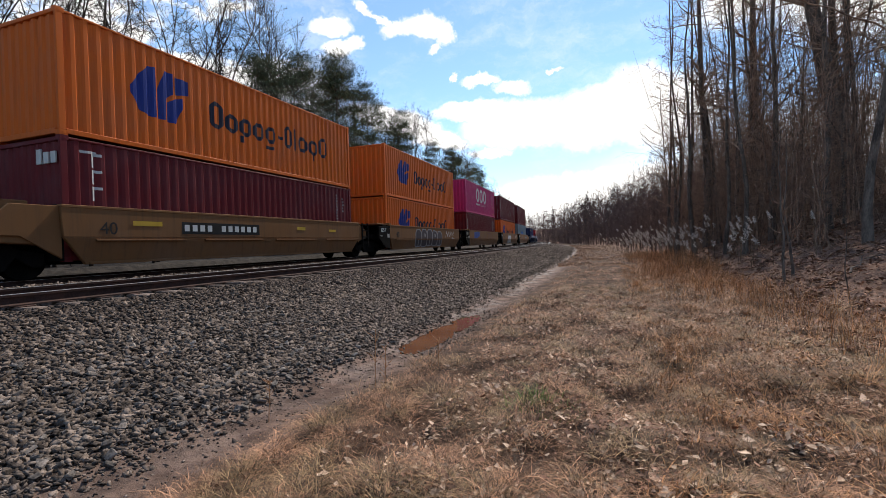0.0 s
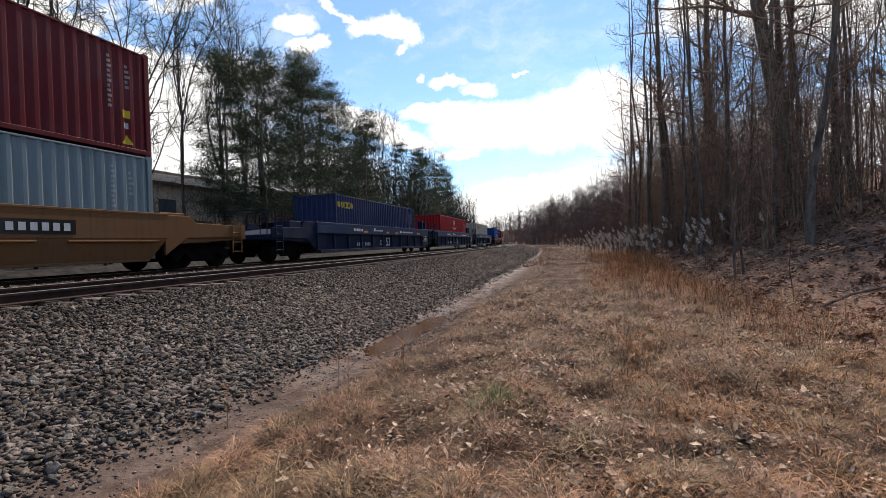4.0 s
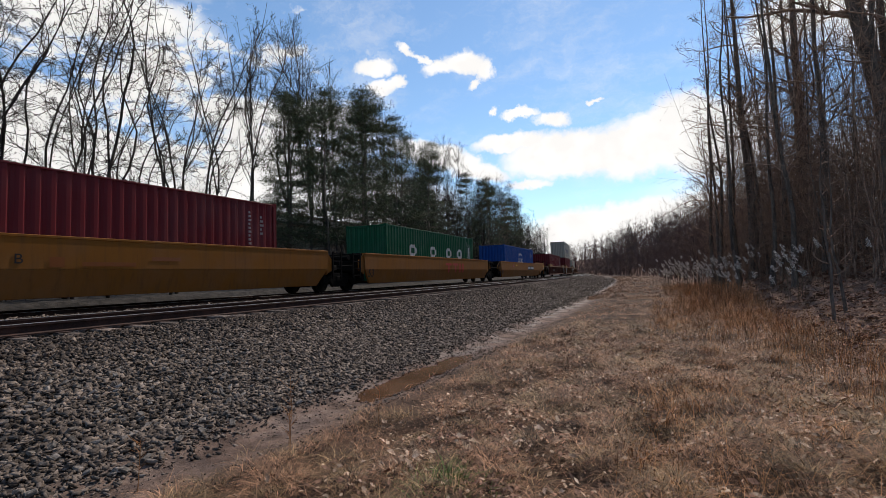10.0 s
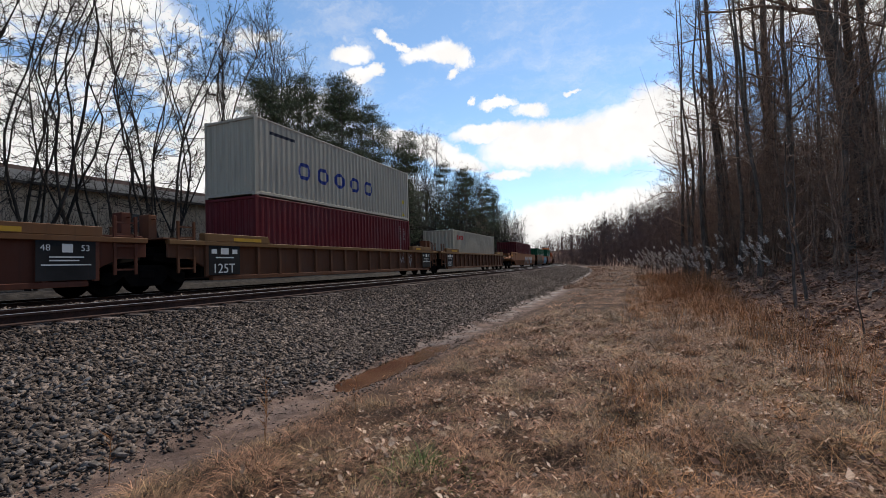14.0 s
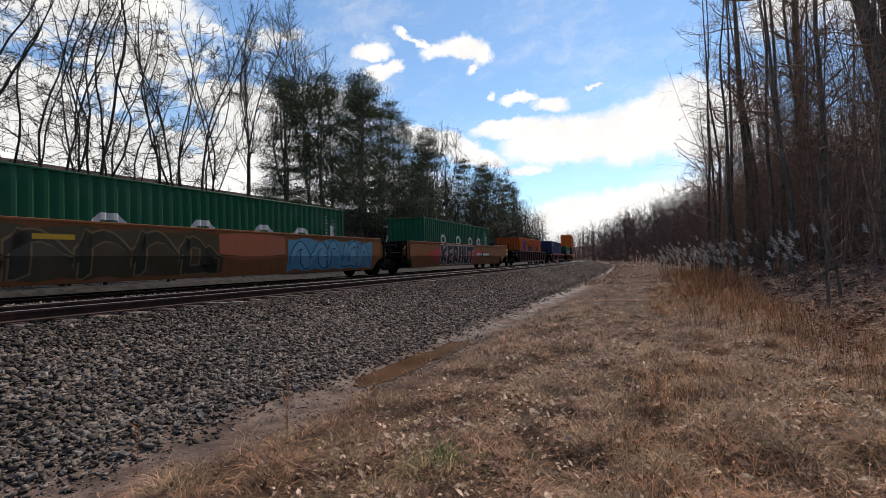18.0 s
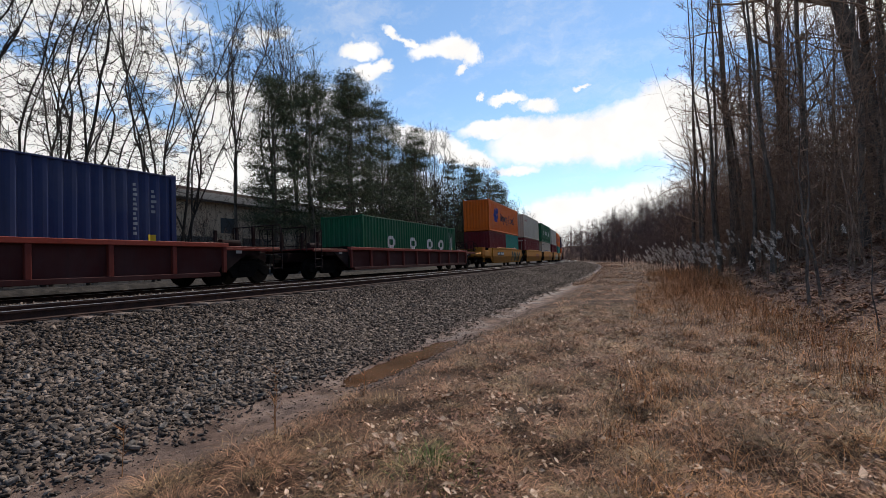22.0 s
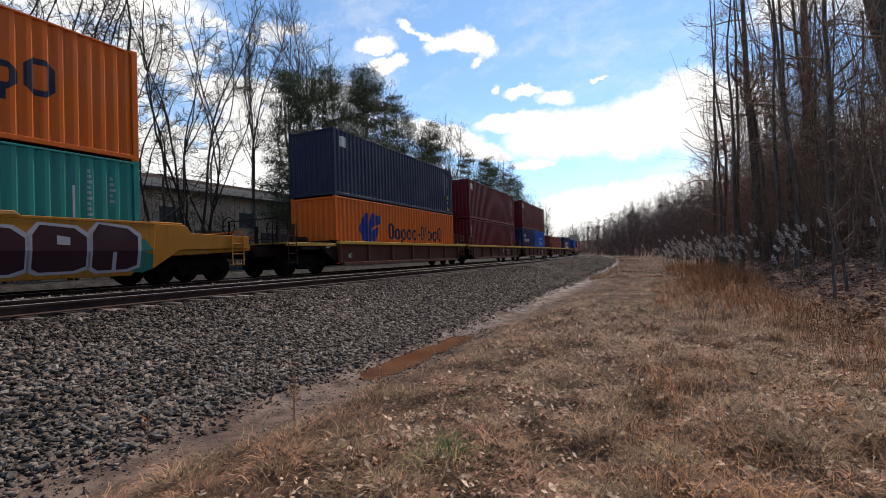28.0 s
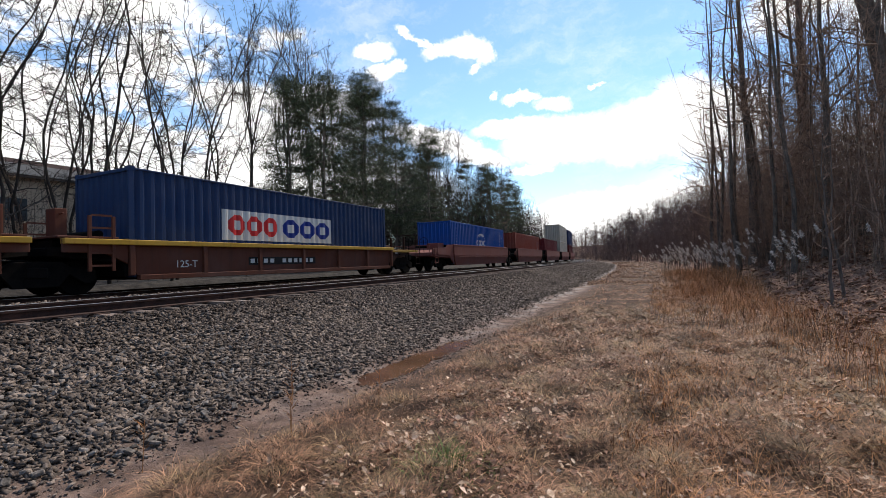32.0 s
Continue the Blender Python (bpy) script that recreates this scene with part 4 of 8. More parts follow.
def sward(name, n, s0, s1, q0, q1, lmin, lmax, mat, lean, width, seed, label, near=1.0, clump=0.0, clumps=0, keep=None):
    s, q, x, y, z = spread(n, s0, s1, q0, q1, seed, near, clump, clumps)
    r = np.random.default_rng(seed + 5)
    mask = np.ones(n, bool) if keep is None else keep(s, q, r)
    L = r.uniform(lmin, lmax, n) * (0.55 + 0.9 * value_noise(s * 0.8, q * 0.8, seed))
    ang = r.uniform(0, 2 * np.pi, n) * 0.8 + value_noise(s * 0.7, q * 0.7, seed + 1) * 7.0
    if clump > 0.9:
        # blades of a tuft bend outwards from its middle
        pick = r.integers(clumps, size=n)
        cs, cq = s0 + (s1 - s0) * r.random(clumps) ** near, r.uniform(q0, q1, clumps)
        size = r.uniform(0.5, 1.5, clumps)[pick]
        ds, dq = r.normal(0, 0.115, n) * size, r.normal(0, 0.115, n) * size
        s, q = cs[pick] + ds, cq[pick] + dq
        a = HEADING + BEND * s
        x, y, z = ARC[0] + (1 / BEND + q) * np.cos(a), ARC[1] + (1 / BEND + q) * np.sin(a), ground_z(s, q) + 0.13 * size * np.exp(-(ds ** 2 + dq ** 2) / (0.02 * size ** 2)) - 0.03
        ang = np.arctan2(ds, dq) + r.normal(0, 1.0, n)
        L = r.uniform(lmin, lmax, n) * size ** 0.5
        mask = np.ones(n, bool) if keep is None else keep(s, q, r)
    me = blades(name, np.stack([x, y, z - 0.01, L, ang], 1)[mask], mat, lean, seed, width)
    return tagged(new(name, me), label, "grass", kind="stuff")


edge = lambda s, q, r: q > np.interp(s, [2, 3, 4, 5.4, 8, 13, 20], [10.05, 10.20, 10.45, 10.48, 10.75, 10.95, 11.05]) + (value_noise(s * 1.3, q * 0 + 3, 9) - 0.5) * 0.6 - 0.25 * r.random(len(q))
inner = lambda s, q, r: edge(s, q - 0.45 * r.random(len(q)), r)
patchy = lambda s, q, r: edge(s, q, r) & (r.random(len(s)) < np.clip((value_noise(s * 1.5, q * 1.5, 21) * 0.6 + value_noise(s * 4.0, q * 4.0, 22) * 0.5 - 0.30) * 3.2, 0.10, 1))
sward("matted_grass", 66000, 1.6, 9, 10.0, 16.5, 0.05, 0.12, GRASS_DRY, 1.5, 0.0026, 31, "matted dead grass on the verge", 1.3, 0.35, 500, patchy)
sward("matted_grass", 60000, 8, 30, 10.2, 16.3, 0.08, 0.20, GRASS_DRY, 1.5, 0.0045, 32, "matted dead grass on the verge", 1.5, 0.35, 900, patchy)
sward("rust_brown_grass", 42000, 1.8, 26, 13.2, 16.4, 0.10, 0.26, GRASS_RUST, 1.0, 0.0028, 33, "rust-brown tufts of dead grass", 1.4, 0.7, 420, edge)
meadow = lambda s, q, r: r.random(len(s)) < np.clip((s - 8) / 9, 0, 1) * np.clip((q - 13.6) / 1.6, 0, 1) * np.clip((16.4 + np.maximum(0, s - 14) * 0.08 - q) / 0.6, 0, 1) * np.clip((value_noise(s * 0.5, q * 0.9, 77) - 0.15) * 2.2, 0.05, 1)
sward("tall_dry_grass", 60000, 8, 40, 13.6, 18.4, 0.30, 0.75, GRASS_RUST, 0.55, 0.0030, 34, "tall rust-brown dead grass before the reeds", 1.1, 0.4, 500, meadow)
sward("tall_dry_grass", 1500, 4.5, 14, 15.2, 16.8, 0.3, 0.8, GRASS_RUST, 0.6, 0.0026, 35, "tall thin dry stems at the foot of the bank", 1.1, 0.5, 160)
sward("grass_tufts", 90000, 1.7, 15, 10.4, 16.3, 0.05, 0.14, GRASS_DRY, 1.6, 0.0022, 38, "shaggy mounds of dead grass", 1.45, 0.99, 380, inner)
sward("grass_tufts", 76000, 1.7, 15, 10.5, 16.5, 0.05, 0.14, GRASS_OLIVE, 1.6, 0.0022, 39, "shaggy olive-brown tufts of grass", 1.45, 0.99, 340, inner)
sward("green_grass", 420, 4.0, 4.3, 12.14, 12.34, 0.06, 0.15, GRASS_GREEN, 0.9, 0.003, 36, "small tuft of fresh green grass", 1.0, 0.95, 2)
sward("matted_grass", 22000, -6, 1.7, 10.2, 16.5, 0.06, 0.17, GRASS_DRY, 1.5, 0.0045, 48, "matted dead grass on the verge", 1.0, 0.4, 200, edge)
sward("far_grass", 30000, 28, 130, 9.8, 16.5, 0.10, 0.28, GRASS_DRY, 1.2, 0.012, 37, "dead grass along the far verge", 1.7, 0.3, 500)


def leaf_litter(name, n, s0, s1, q0, q1, size, seed, near, label, mat=None):
    s, q, x, y, z = spread(n, s0, s1, q0, q1, seed, near, 0.5, 260)
    r = np.random.default_rng(seed + 3)
    ok = q > 11.0 + 0.9 * r.random(n)
    x, y, z = x[ok], y[ok], z[ok]
    n = len(x)
    sz = size * r.choice([0.6, 0.8, 1.0, 1.5], n, p=[0.4, 0.3, 0.2, 0.1])
    L, W = r.uniform(0.5, 1.2, n) * sz, r.uniform(0.3, 0.6, n) * sz
    a = r.uniform(0, 2 * np.pi, n)
    u = np.stack([np.cos(a), np.sin(a), r.normal(0, 0.3, n)], 1)
    w = np.stack([-np.sin(a), np.cos(a), r.normal(0, 0.45, n)], 1)
    c = np.stack([x, y, z + r.uniform(0.02, 0.085, n)], 1)
    curl = np.array([0, 0, 1.0]) * (size * r.uniform(0.05, 0.4, n))[:, None]
    v = np.stack([c - u * L[:, None], c - w * W[:, None] + curl, c + u * L[:, None], c + w * W[:, None] + curl, c], 1).reshape(-1, 3)
    f = np.array([[0, 1, 4], [1, 2, 4], [2, 3, 4], [3, 0, 4]])
    F = (np.arange(n)[:, None, None] * 5 + f[None]).reshape(-1, 3)
    return tagged(new(name, quick_mesh(name, v, F, mat or LEAF_DRY)), label, "leaves", kind="stuff")


leaf_litter("fallen_leaves", 17000, 1.6, 14, 10.6, 17, 0.030, 41, 1.4, "pale curled fallen leaves in the grass")
leaf_litter("fallen_leaves", 5000, -6, 1.6, 10.8, 20, 0.045, 45, 1.0, "brown fallen leaves on the verge", LEAF_BROWN)
leaf_litter("fallen_leaves", 14000, 1.6, 12, 10.7, 17, 0.028, 43, 1.3, "reddish-brown fallen leaves between the tufts", LEAF_BROWN)
leaf_litter("fallen_leaves", 26000, 4, 34, 15.7, 25, 0.07, 44, 1.3, "reddish-brown fallen leaves on the bank", LEAF_BROWN)
leaf_litter("fallen_leaves", 24000, 4, 36, 15.7, 26, 0.055, 42, 1.3, "brown fallen leaves covering the bank", LEAF_BANK)

# reeds with feathery heads
stalks, plumes = Build(), []
rr = np.random.default_rng(51)
for i in range(200):
    s = rr.uniform(18, 52) if i % 3 else rr.uniform(24, 44)
    q = 17.7 - (s - 18) * 0.105 + rr.normal(0, 0.8)
    x, y = on_line(s, q)
    z = float(ground_z(s, q))
    h = rr.uniform(0.9, 1.9) * (1.35 if rr.random() < 0.10 else 1)
    dx, dy = rr.normal(0, 0.10, 2)
    stalks.rod((x, y, z - 0.05), (x + dx, y + dy, z + h), 0.008, 3, 0.004)
    plumes.append((x + dx, y + dy, z + h, rr.uniform(0.2, 0.34)))
part_me = stalks.mesh("reed_stalks")
part_me.materials.append(REED_STALK)
tagged(new("reed_stalks", part_me), "dry brown reed stalks standing by the verge", "reeds", kind="stuff")
pl = np.array(plumes)
m = 40
c = np.repeat(pl[:, :3], m, 0)
L = np.repeat(pl[:, 3], m)
f = rr.random(len(c))
droop = np.repeat(rr.uniform(0.2, 0.8, len(pl)), m)
c = c + np.stack([-droop * L * f * f * 0.9, -0.1 * L * f, L * f * 0.9 - L * 0.35], 1) + rr.normal(size=c.shape) * 0.012
d = rr.normal(size=c.shape) * 0.6 + np.array([-0.35, 0, -0.3])
d /= np.linalg.norm(d, axis=1, keepdims=True)
e = np.cross(d, rr.normal(size=c.shape))
e /= np.linalg.norm(e, axis=1, keepdims=True)
ln = (0.03 + 0.07 * (1 - np.abs(f - 0.4)))[:, None]
v = np.stack([c - e * 0.013, c + e * 0.013, c + d * ln + e * 0.009, c + d * ln - e * 0.009], 1).reshape(-1, 3)
tagged(new("reed_plumes", quick_mesh("reed_plumes", v, np.arange(len(v)).reshape(-1, 4), PLUME)), "pale feathery seed heads of reeds", "reeds", kind="stuff")


# dead branches lying on the bank
for x, y, turn, length, thick in ((5.0, 9.6, 12, 2.2, 0.028), (6.4, 12.5, 150, 2.6, 0.035), (5.6, 14.2, 60, 1.8, 0.03), (7.2, 16.5, 20, 3.0, 0.05)):
    sw, qw = line_of(x, y)
    log = tagged(new("fallen_branch"), "dead grey branch lying among fallen leaves", "branch", "fallen branches")
    log.matrix_basis = pose(x, y, float(ground_z(sw, qw)) + 0.05, 0, -18 * math.cos(math.radians(turn)), turn)
    lb = Build()
    zz = [0, 0.03, 0.01, 0.05, 0.04]
    for i in range(4):
        lb.rod(((i / 4 - 0.5) * length, 0.06 * math.sin(i * 2.1), zz[i]), (((i + 1) / 4 - 0.5) * length, 0.06 * math.sin((i + 1) * 2.1), zz[i + 1]), thick * (1 - i * 0.16), 7, thick * (0.84 - i * 0.16))
    part("limb", lb, BARK, log)
    for k in (0.1, 0.25, 0.4):
        part("twig", Build().rod((k * length, 0, 0.03), ((k + 0.12) * length, 0.25 * (1 if k > 0.2 else -1), 0.2), thick * 0.35, 5, 0.004), TWIG, log)

# dry weeds standing in the mud
for x, y, h, seed in ((-2.45, 4.35, 0.62, 1), (-2.2, 4.1, 0.48, 2), (-2.05, 5.2, 0.38, 3), (-3.0, 3.35, 0.40, 4)):
    r = random.Random(seed)
    sw, qw = line_of(x, y)
    zw = float(ground_z(sw, qw))
    weed = tagged(new("dry_weed"), "thin reddish-brown dead weed in the mud", "weed", "dead weeds")
    weed.matrix_basis = pose(x, y, zw)
    st = Build()
    st.rod((0, 0, -0.04), (0.02, 0.01, h), 0.004, 5, 0.002)
    for k in range(16):
        z0 = h * r.uniform(0.3, 0.95)
        a = r.uniform(0, 6.28)
        L_ = h * r.uniform(0.08, 0.22)
        tw_ = Build().rod((0.02 * z0 / h, 0.01 * z0 / h, z0), (math.cos(a) * L_, math.sin(a) * L_, z0 + L_ * 0.9), 0.0018, 4, 0.0012)
        part("side_shoot", tw_, GRASS_RUST, weed)
    part("stem", st, GRASS_RUST, weed)

# ---- the train: containers ----
RIB, RIB_DEPTH = 0.290, 0.042


def rib_depth(y):
    """Depth of the corrugation at y along a wall."""
    m = (y / RIB) % 1.0
    return 0.0 if m < 0.28 else RIB_DEPTH * (m - 0.28) / 0.22 if m < 0.50 else RIB_DEPTH if m < 0.78 else RIB_DEPTH * (1 - m) / 0.22


def rib_stops(y0, y1):
    out = [y0, y1]
    for k in range(int(y0 / RIB) - 2, int(y1 / RIB) + 3):
        out += [y for y in ((k + m) * RIB for m in (0.0, 0.28, 0.50, 0.78)) if y0 + 1e-4 < y < y1 - 1e-4]
    return sorted(out)


BOXES = {}


def box_meshes(length, height):
    """The shared meshes of a shipping container of that size; its base stands at z = 0."""
    if (length, height) in BOXES:
        return BOXES[length, height]
    hl, hw = length / 2, 1.219
    M = {}
    wall = Build()
    ys = rib_stops(-hl + 0.13, hl - 0.13)
    k = len(ys)
    wall.add([(-rib_depth(y + 1e-6), y, 0.15) for y in ys] + [(-rib_depth(y + 1e-6), y, height - 0.07) for y in ys], [(j, j + 1, j + 1 + k, j + k) for j in range(k - 1)])
    M["side"] = wall.mesh("side_wall")
    fr = Build()
    for sx in (-1, 1):
        for sy in (-1, 1):
            fr.box((min(sx * hw, sx * (hw - 0.07)), min(sy * hl, sy * (hl - 0.14)), 0.12), (max(sx * hw, sx * (hw - 0.07)), max(sy * hl, sy * (hl - 0.14)), height - 0.11))
        fr.box((min(sx * hw, sx * (hw - 0.05)), -hl + 0.14, 0.04), (max(sx * hw, sx * (hw - 0.05)), hl - 0.14, 0.155))
        fr.box((min(sx * hw, sx * (hw - 0.07)), -hl + 0.14, height - 0.085), (max(sx * hw, sx * (hw - 0.07)), hl - 0.14, height - 0.035))
    for sy in (-1, 1):
        fr.box((-hw + 0.16, min(sy * hl, sy * (hl - 0.08)), 0.04), (hw - 0.16, max(sy * hl, sy * (hl - 0.08)), 0.16))
        fr.box((-hw + 0.16, min(sy * hl, sy * (hl - 0.10)), height - 0.13), (hw - 0.16, max(sy * hl, sy * (hl - 0.10)), height - 0.035))
    M["frame"] = fr.mesh("corner_frame", 0.008)
    M["casting"] = Build().box((-0.081, -0.089, 0), (0.081, 0.089, 0.118)).box((0.076, -0.035, 0.03), (0.084, 0.035, 0.085)).mesh("corner_casting", 0.012)
    roof = Build()
    n = int(length / 0.42)
    for i in range(n):
        y0, y1 = -hl + 0.1 + (length - 0.2) * i / n, -hl + 0.1 + (length - 0.2) * (i + 1) / n
        roof.box((-hw + 0.07, y0 + 0.002, height - 0.070), (hw - 0.07, y0 + (y1 - y0) * 0.5, height - 0.040)).box((-hw + 0.07, y0 + (y1 - y0) * 0.5 + 0.002, height - 0.075), (hw - 0.07, y1, height - 0.055))
    M["roof"] = roof.mesh("roof")
    M["floor"] = Build().box((-hw + 0.05, -hl + 0.08, 0.08), (hw - 0.05, hl - 0.08, 0.15)).mesh("floor")
    end = Build()
    xs = np.linspace(-hw + 0.07, hw - 0.07, 9)
    line = []
    for x0, x1 in zip(xs, xs[1:]):
        w = x1 - x0
        line += [(x0, 0), (x0 + w * .3, 0), (x0 + w * .5, 0.045), (x0 + w * .8, 0.045)]
    line.append((xs[-1], 0))
    k = len(line)
    end.add([(x, y, 0.15) for x, y in line] + [(x, y, height - 0.11) for x, y in line], [(j, j + 1, j + 1 + k, j + k) for j in range(k - 1)])
    M["end"] = end.mesh("end_wall")
    dr = Build().box((0.006, 0, 0.17), (hw - 0.08, 0.05, height - 0.13))
    for z0 in np.linspace(0.3, height - 0.75, 5):
        dr.box((0.05, -0.018, z0), (hw - 0.13, 0.0, z0 + 0.30))
    M["door"] = dr.mesh("door", 0.006)
    M["rod"] = Build().rod((0, 0, 0.14), (0, 0, height - 0.1), 0.018, 8).box((-0.02, -0.03, 1.0), (0.22, -0.012, 1.035)).mesh("lock_rod")
    BOXES[length, height] = M
    return M


def strips(shapes, flat=False):
    """Thin painted marks that follow a corrugated wall. Each shape is a run of (y, low z, high z)."""
    bld = Build()
    for run in shapes:
        for (ya, la, ha), (yb, lb, hb) in zip(run, run[1:]):
            stops = [ya, yb] if flat else rib_stops(ya, yb)
            for y0, y1 in zip(stops, stops[1:]):
                f0, f1 = (y0 - ya) / (yb - ya), (y1 - ya) / (yb - ya)
                d0, d1 = (0, 0) if flat else (rib_depth(y0 + 1e-6), rib_depth(y1 - 1e-6))
                bld.add([(0.004 - d0, y0, la + (lb - la) * f0), (0.004 - d1, y1, la + (lb - la) * f1), (0.004 - d1, y1, ha + (hb - ha) * f1), (0.004 - d0, y0, ha + (hb - ha) * f0)], [(0, 1, 2, 3)])
    return bld


def bar(y0, y1, z0, z1):
    return [(y0, z0, z1), (y1, z0, z1)]


def row_of_marks(y, z, heights, width, gap, stroke):
    """A line of plain rings with cut corners; heights gives the height of each, 0 leaves a space."""
    out, k = [], stroke * 0.9
    for h in heights:
        if h > 0:
            c = max(stroke * 1.05, 0.30 * min(width, h))
            e = c - stroke
            a, b, lo, hi = y, y + width, z, z + h
            out += [[(a, lo + c, hi - c), (a + stroke, lo + e, hi - e)], [(b - stroke, lo + e, hi - e), (b, lo + c, hi - c)]]
            out.append([(a + stroke, hi - e - 1.25 * k, hi - e), (a + c, hi - k, hi), (b - c, hi - k, hi), (b - stroke, hi - e - 1.25 * k, hi - e)])
            out.append([(a + stroke, lo + e, lo + e + 1.25 * k), (a + c, lo, lo + k), (b - c, lo, lo + k), (b - stroke, lo + e, lo + e + 1.25 * k)])
        y += width * (1 if h else 0.5) + gap
    return out


def column_of_marks(y, z, count, size, gap):
    out = []
    for i in range(count):
        z0 = z - i * (size + gap)
        out += [bar(y, y + size * 0.18, z0 - size, z0), bar(y + size * 0.18, y + size * 0.70, z0 - size * 0.2, z0)]
    return out


OLD_ORANGE = (0.42, 0.078, 0.012)
ORANGE, MAROON, DARK_MAROON, RED = (0.58, 0.116, 0.012), (0.120, 0.012, 0.016), (0.085, 0.010, 0.013), (0.36, 0.016, 0.018)
MAGENTA, GREEN, BLUE, NAVY = (0.46, 0.030, 0.135), (0.005, 0.078, 0.034), (0.006, 0.058, 0.25), (0.018, 0.028, 0.085)
GREY, BEIGE, TEAL, SLATE, BRICK, BLUE2 = (0.40, 0.355, 0.285), (0.42, 0.375, 0.29), (0.024, 0.205, 0.168), (0.175, 0.225, 0.245), (0.22, 0.046, 0.028), (0.012, 0.10, 0.42)
MARK_BLUE, MARK_DARK, MARK_WHITE, MARK_RED, MARK_YELLOW = (0.012, 0.030, 0.19), (0.02, 0.02, 0.035), (0.54, 0.54, 0.52), (0.55, 0.03, 0.03), (0.55, 0.40, 0.03)
# each look: marks on the side by colour


def look_marks(style, L, H):
    """Marks of each style as (colour, shapes); y runs from the leading end (-L/2) to the trailing end."""
    z = H
    if style == "emblem":
        e = -3.45
        emblem = [[(e - 0.95, 1.45, 1.65), (e - 0.72, 1.05, 2.0), (e - 0.45, 0.95, 2.3), (e - 0.25, 0.95, 2.32)], [(e - 0.19, 0.95, 1.75), (e + 0.03, 0.95, 2.32), (e + 0.05, 1.55, 2.32), (e + 0.28, 1.74, 2.32)],
                  [(e + 0.07, 0.92, 1.45), (e + 0.34, 0.92, 1.62), (e + 0.58, 1.4, 1.7)], [(e + 0.34, 1.74, 2.25), (e + 0.80, 1.84, 2.25)]]
        word = row_of_marks(-1.9, 1.11, [0.84, 0.60, 0.60, 0.60, 0.60], 0.52, 0.09, 0.155) + [bar(1.18, 1.45, 1.36, 1.48)] + row_of_marks(1.55, 1.11, [0.84], 0.44, 0.1, 0.155)
        word += [bar(2.10, 2.24, 1.11, 1.95)] + row_of_marks(2.36, 1.11, [0.60, 0.60, 0.84], 0.58, 0.10, 0.155) + [bar(-0.65, -0.52, 0.88, 1.11), bar(0.55, 0.95, 0.88, 1.0), bar(3.3, 3.42, 0.88, 1.11)]
        return [(MARK_BLUE, emblem), (MARK_DARK, word)]
    if style == "column":
        return [(MARK_WHITE, column_of_marks(-L / 2 + 0.66, z - 0.32, 3, 0.34, 0.06)), (MARK_WHITE, [bar(-L / 2 + 0.4, -L / 2 + 0.8, z - 0.34, z - 0.28)])]
    if style == "column_long":
        return [(MARK_WHITE, column_of_marks(-L / 2 + 0.30, z - 0.60, 6, 0.30, 0.05))]
    if style == "wide_white":
        return [(MARK_WHITE, row_of_marks(-2.2, 1.2, [1.3, 1.3, 1.3], 1.28, 0.18, 0.30) + [bar(-2.1 + i * 0.3, -1.9 + i * 0.3, 0.88, 1.04) for i in range(14) if i not in (5, 13)])]
    if style == "spaced_white":
        return [(MARK_WHITE, row_of_marks(-3.5, 1.15, [0.65, 0, 0.65, 0, 0.65, 0, 0.65], 0.90, 0.40, 0.20) + [bar(4.2, 4.48, 1.03, 2.05)] + [bar(-0.2 + i * 0.12, -0.12 + i * 0.12, 0.72, 0.82) for i in range(7)])]
    if style == "low_white":
        z0 = H - 1.6
        return [(MARK_WHITE, sum((row_of_marks(y, z0, [0.66], 0.82, 0, 0.20) for y in (-3.7, -1.1, 1.25, 3.1)), []) + [bar(5.2, 5.45, z0 - 0.1, z0 + 0.85)])]
    if style == "arch":
        arch = [[(y, 1.80 + 0.36 * math.sqrt(max(0, 1 - (y / 0.85) ** 2)), 1.88 + 0.38 * math.sqrt(max(0, 1 - (y / 0.85) ** 2))) for y in np.linspace(-0.84, 0.84, 13)], [(y, 1.80 + 0.34 * math.sqrt(max(0, 1 - (y / 0.42) ** 2)), 1.86 + 0.36 * math.sqrt(max(0, 1 - (y / 0.42) ** 2))) for y in np.linspace(-0.41, 0.41, 9)]]
        return [(MARK_WHITE, arch + row_of_marks(-1.0, 1.34, [0.40] * 5, 0.36, 0.06, 0.10) + row_of_marks(-0.95, 1.06, [0.20] * 8, 0.19, 0.06, 0.05)),
                (MARK_WHITE, column_of_marks(-L / 2 + 1.0, z - 0.5, 7, 0.16, 0.05)), (MARK_YELLOW, [[(-L / 2 + 0.7, 0.45, 0.46), (-L / 2 + 0.85, 0.45, 0.7), (-L / 2 + 1.0, 0.45, 0.46)]])]
    if style == "blue_word":
        return [(MARK_BLUE, row_of_marks(-3.76, 0.95, [0.68] * 5, 0.76, 0.48, 0.165)), (MARK_DARK, [bar(-L / 2 + 0.8, -L / 2 + 2.2, 2.35, 2.47)])]
    if style == "low_blue_word":
        return [(MARK_BLUE, row_of_marks(-3.0, 0.95, [0.68] * 5, 0.76, 0.48, 0.165)), (MARK_DARK, [bar(-L / 2 + 0.8, -L / 2 + 2.2, 2.35, 2.47)])]
    if style == "small_red":
        return [(MARK_RED, row_of_marks(-5.08, 2.12, [0.38] * 4, 0.36, 0.04, 0.12))]
    if style == "small_faint":
        return [((0.30, 0.10, 0.10), row_of_marks(-5.0, 2.05, [0.3] * 5, 0.28, 0.06, 0.08))]
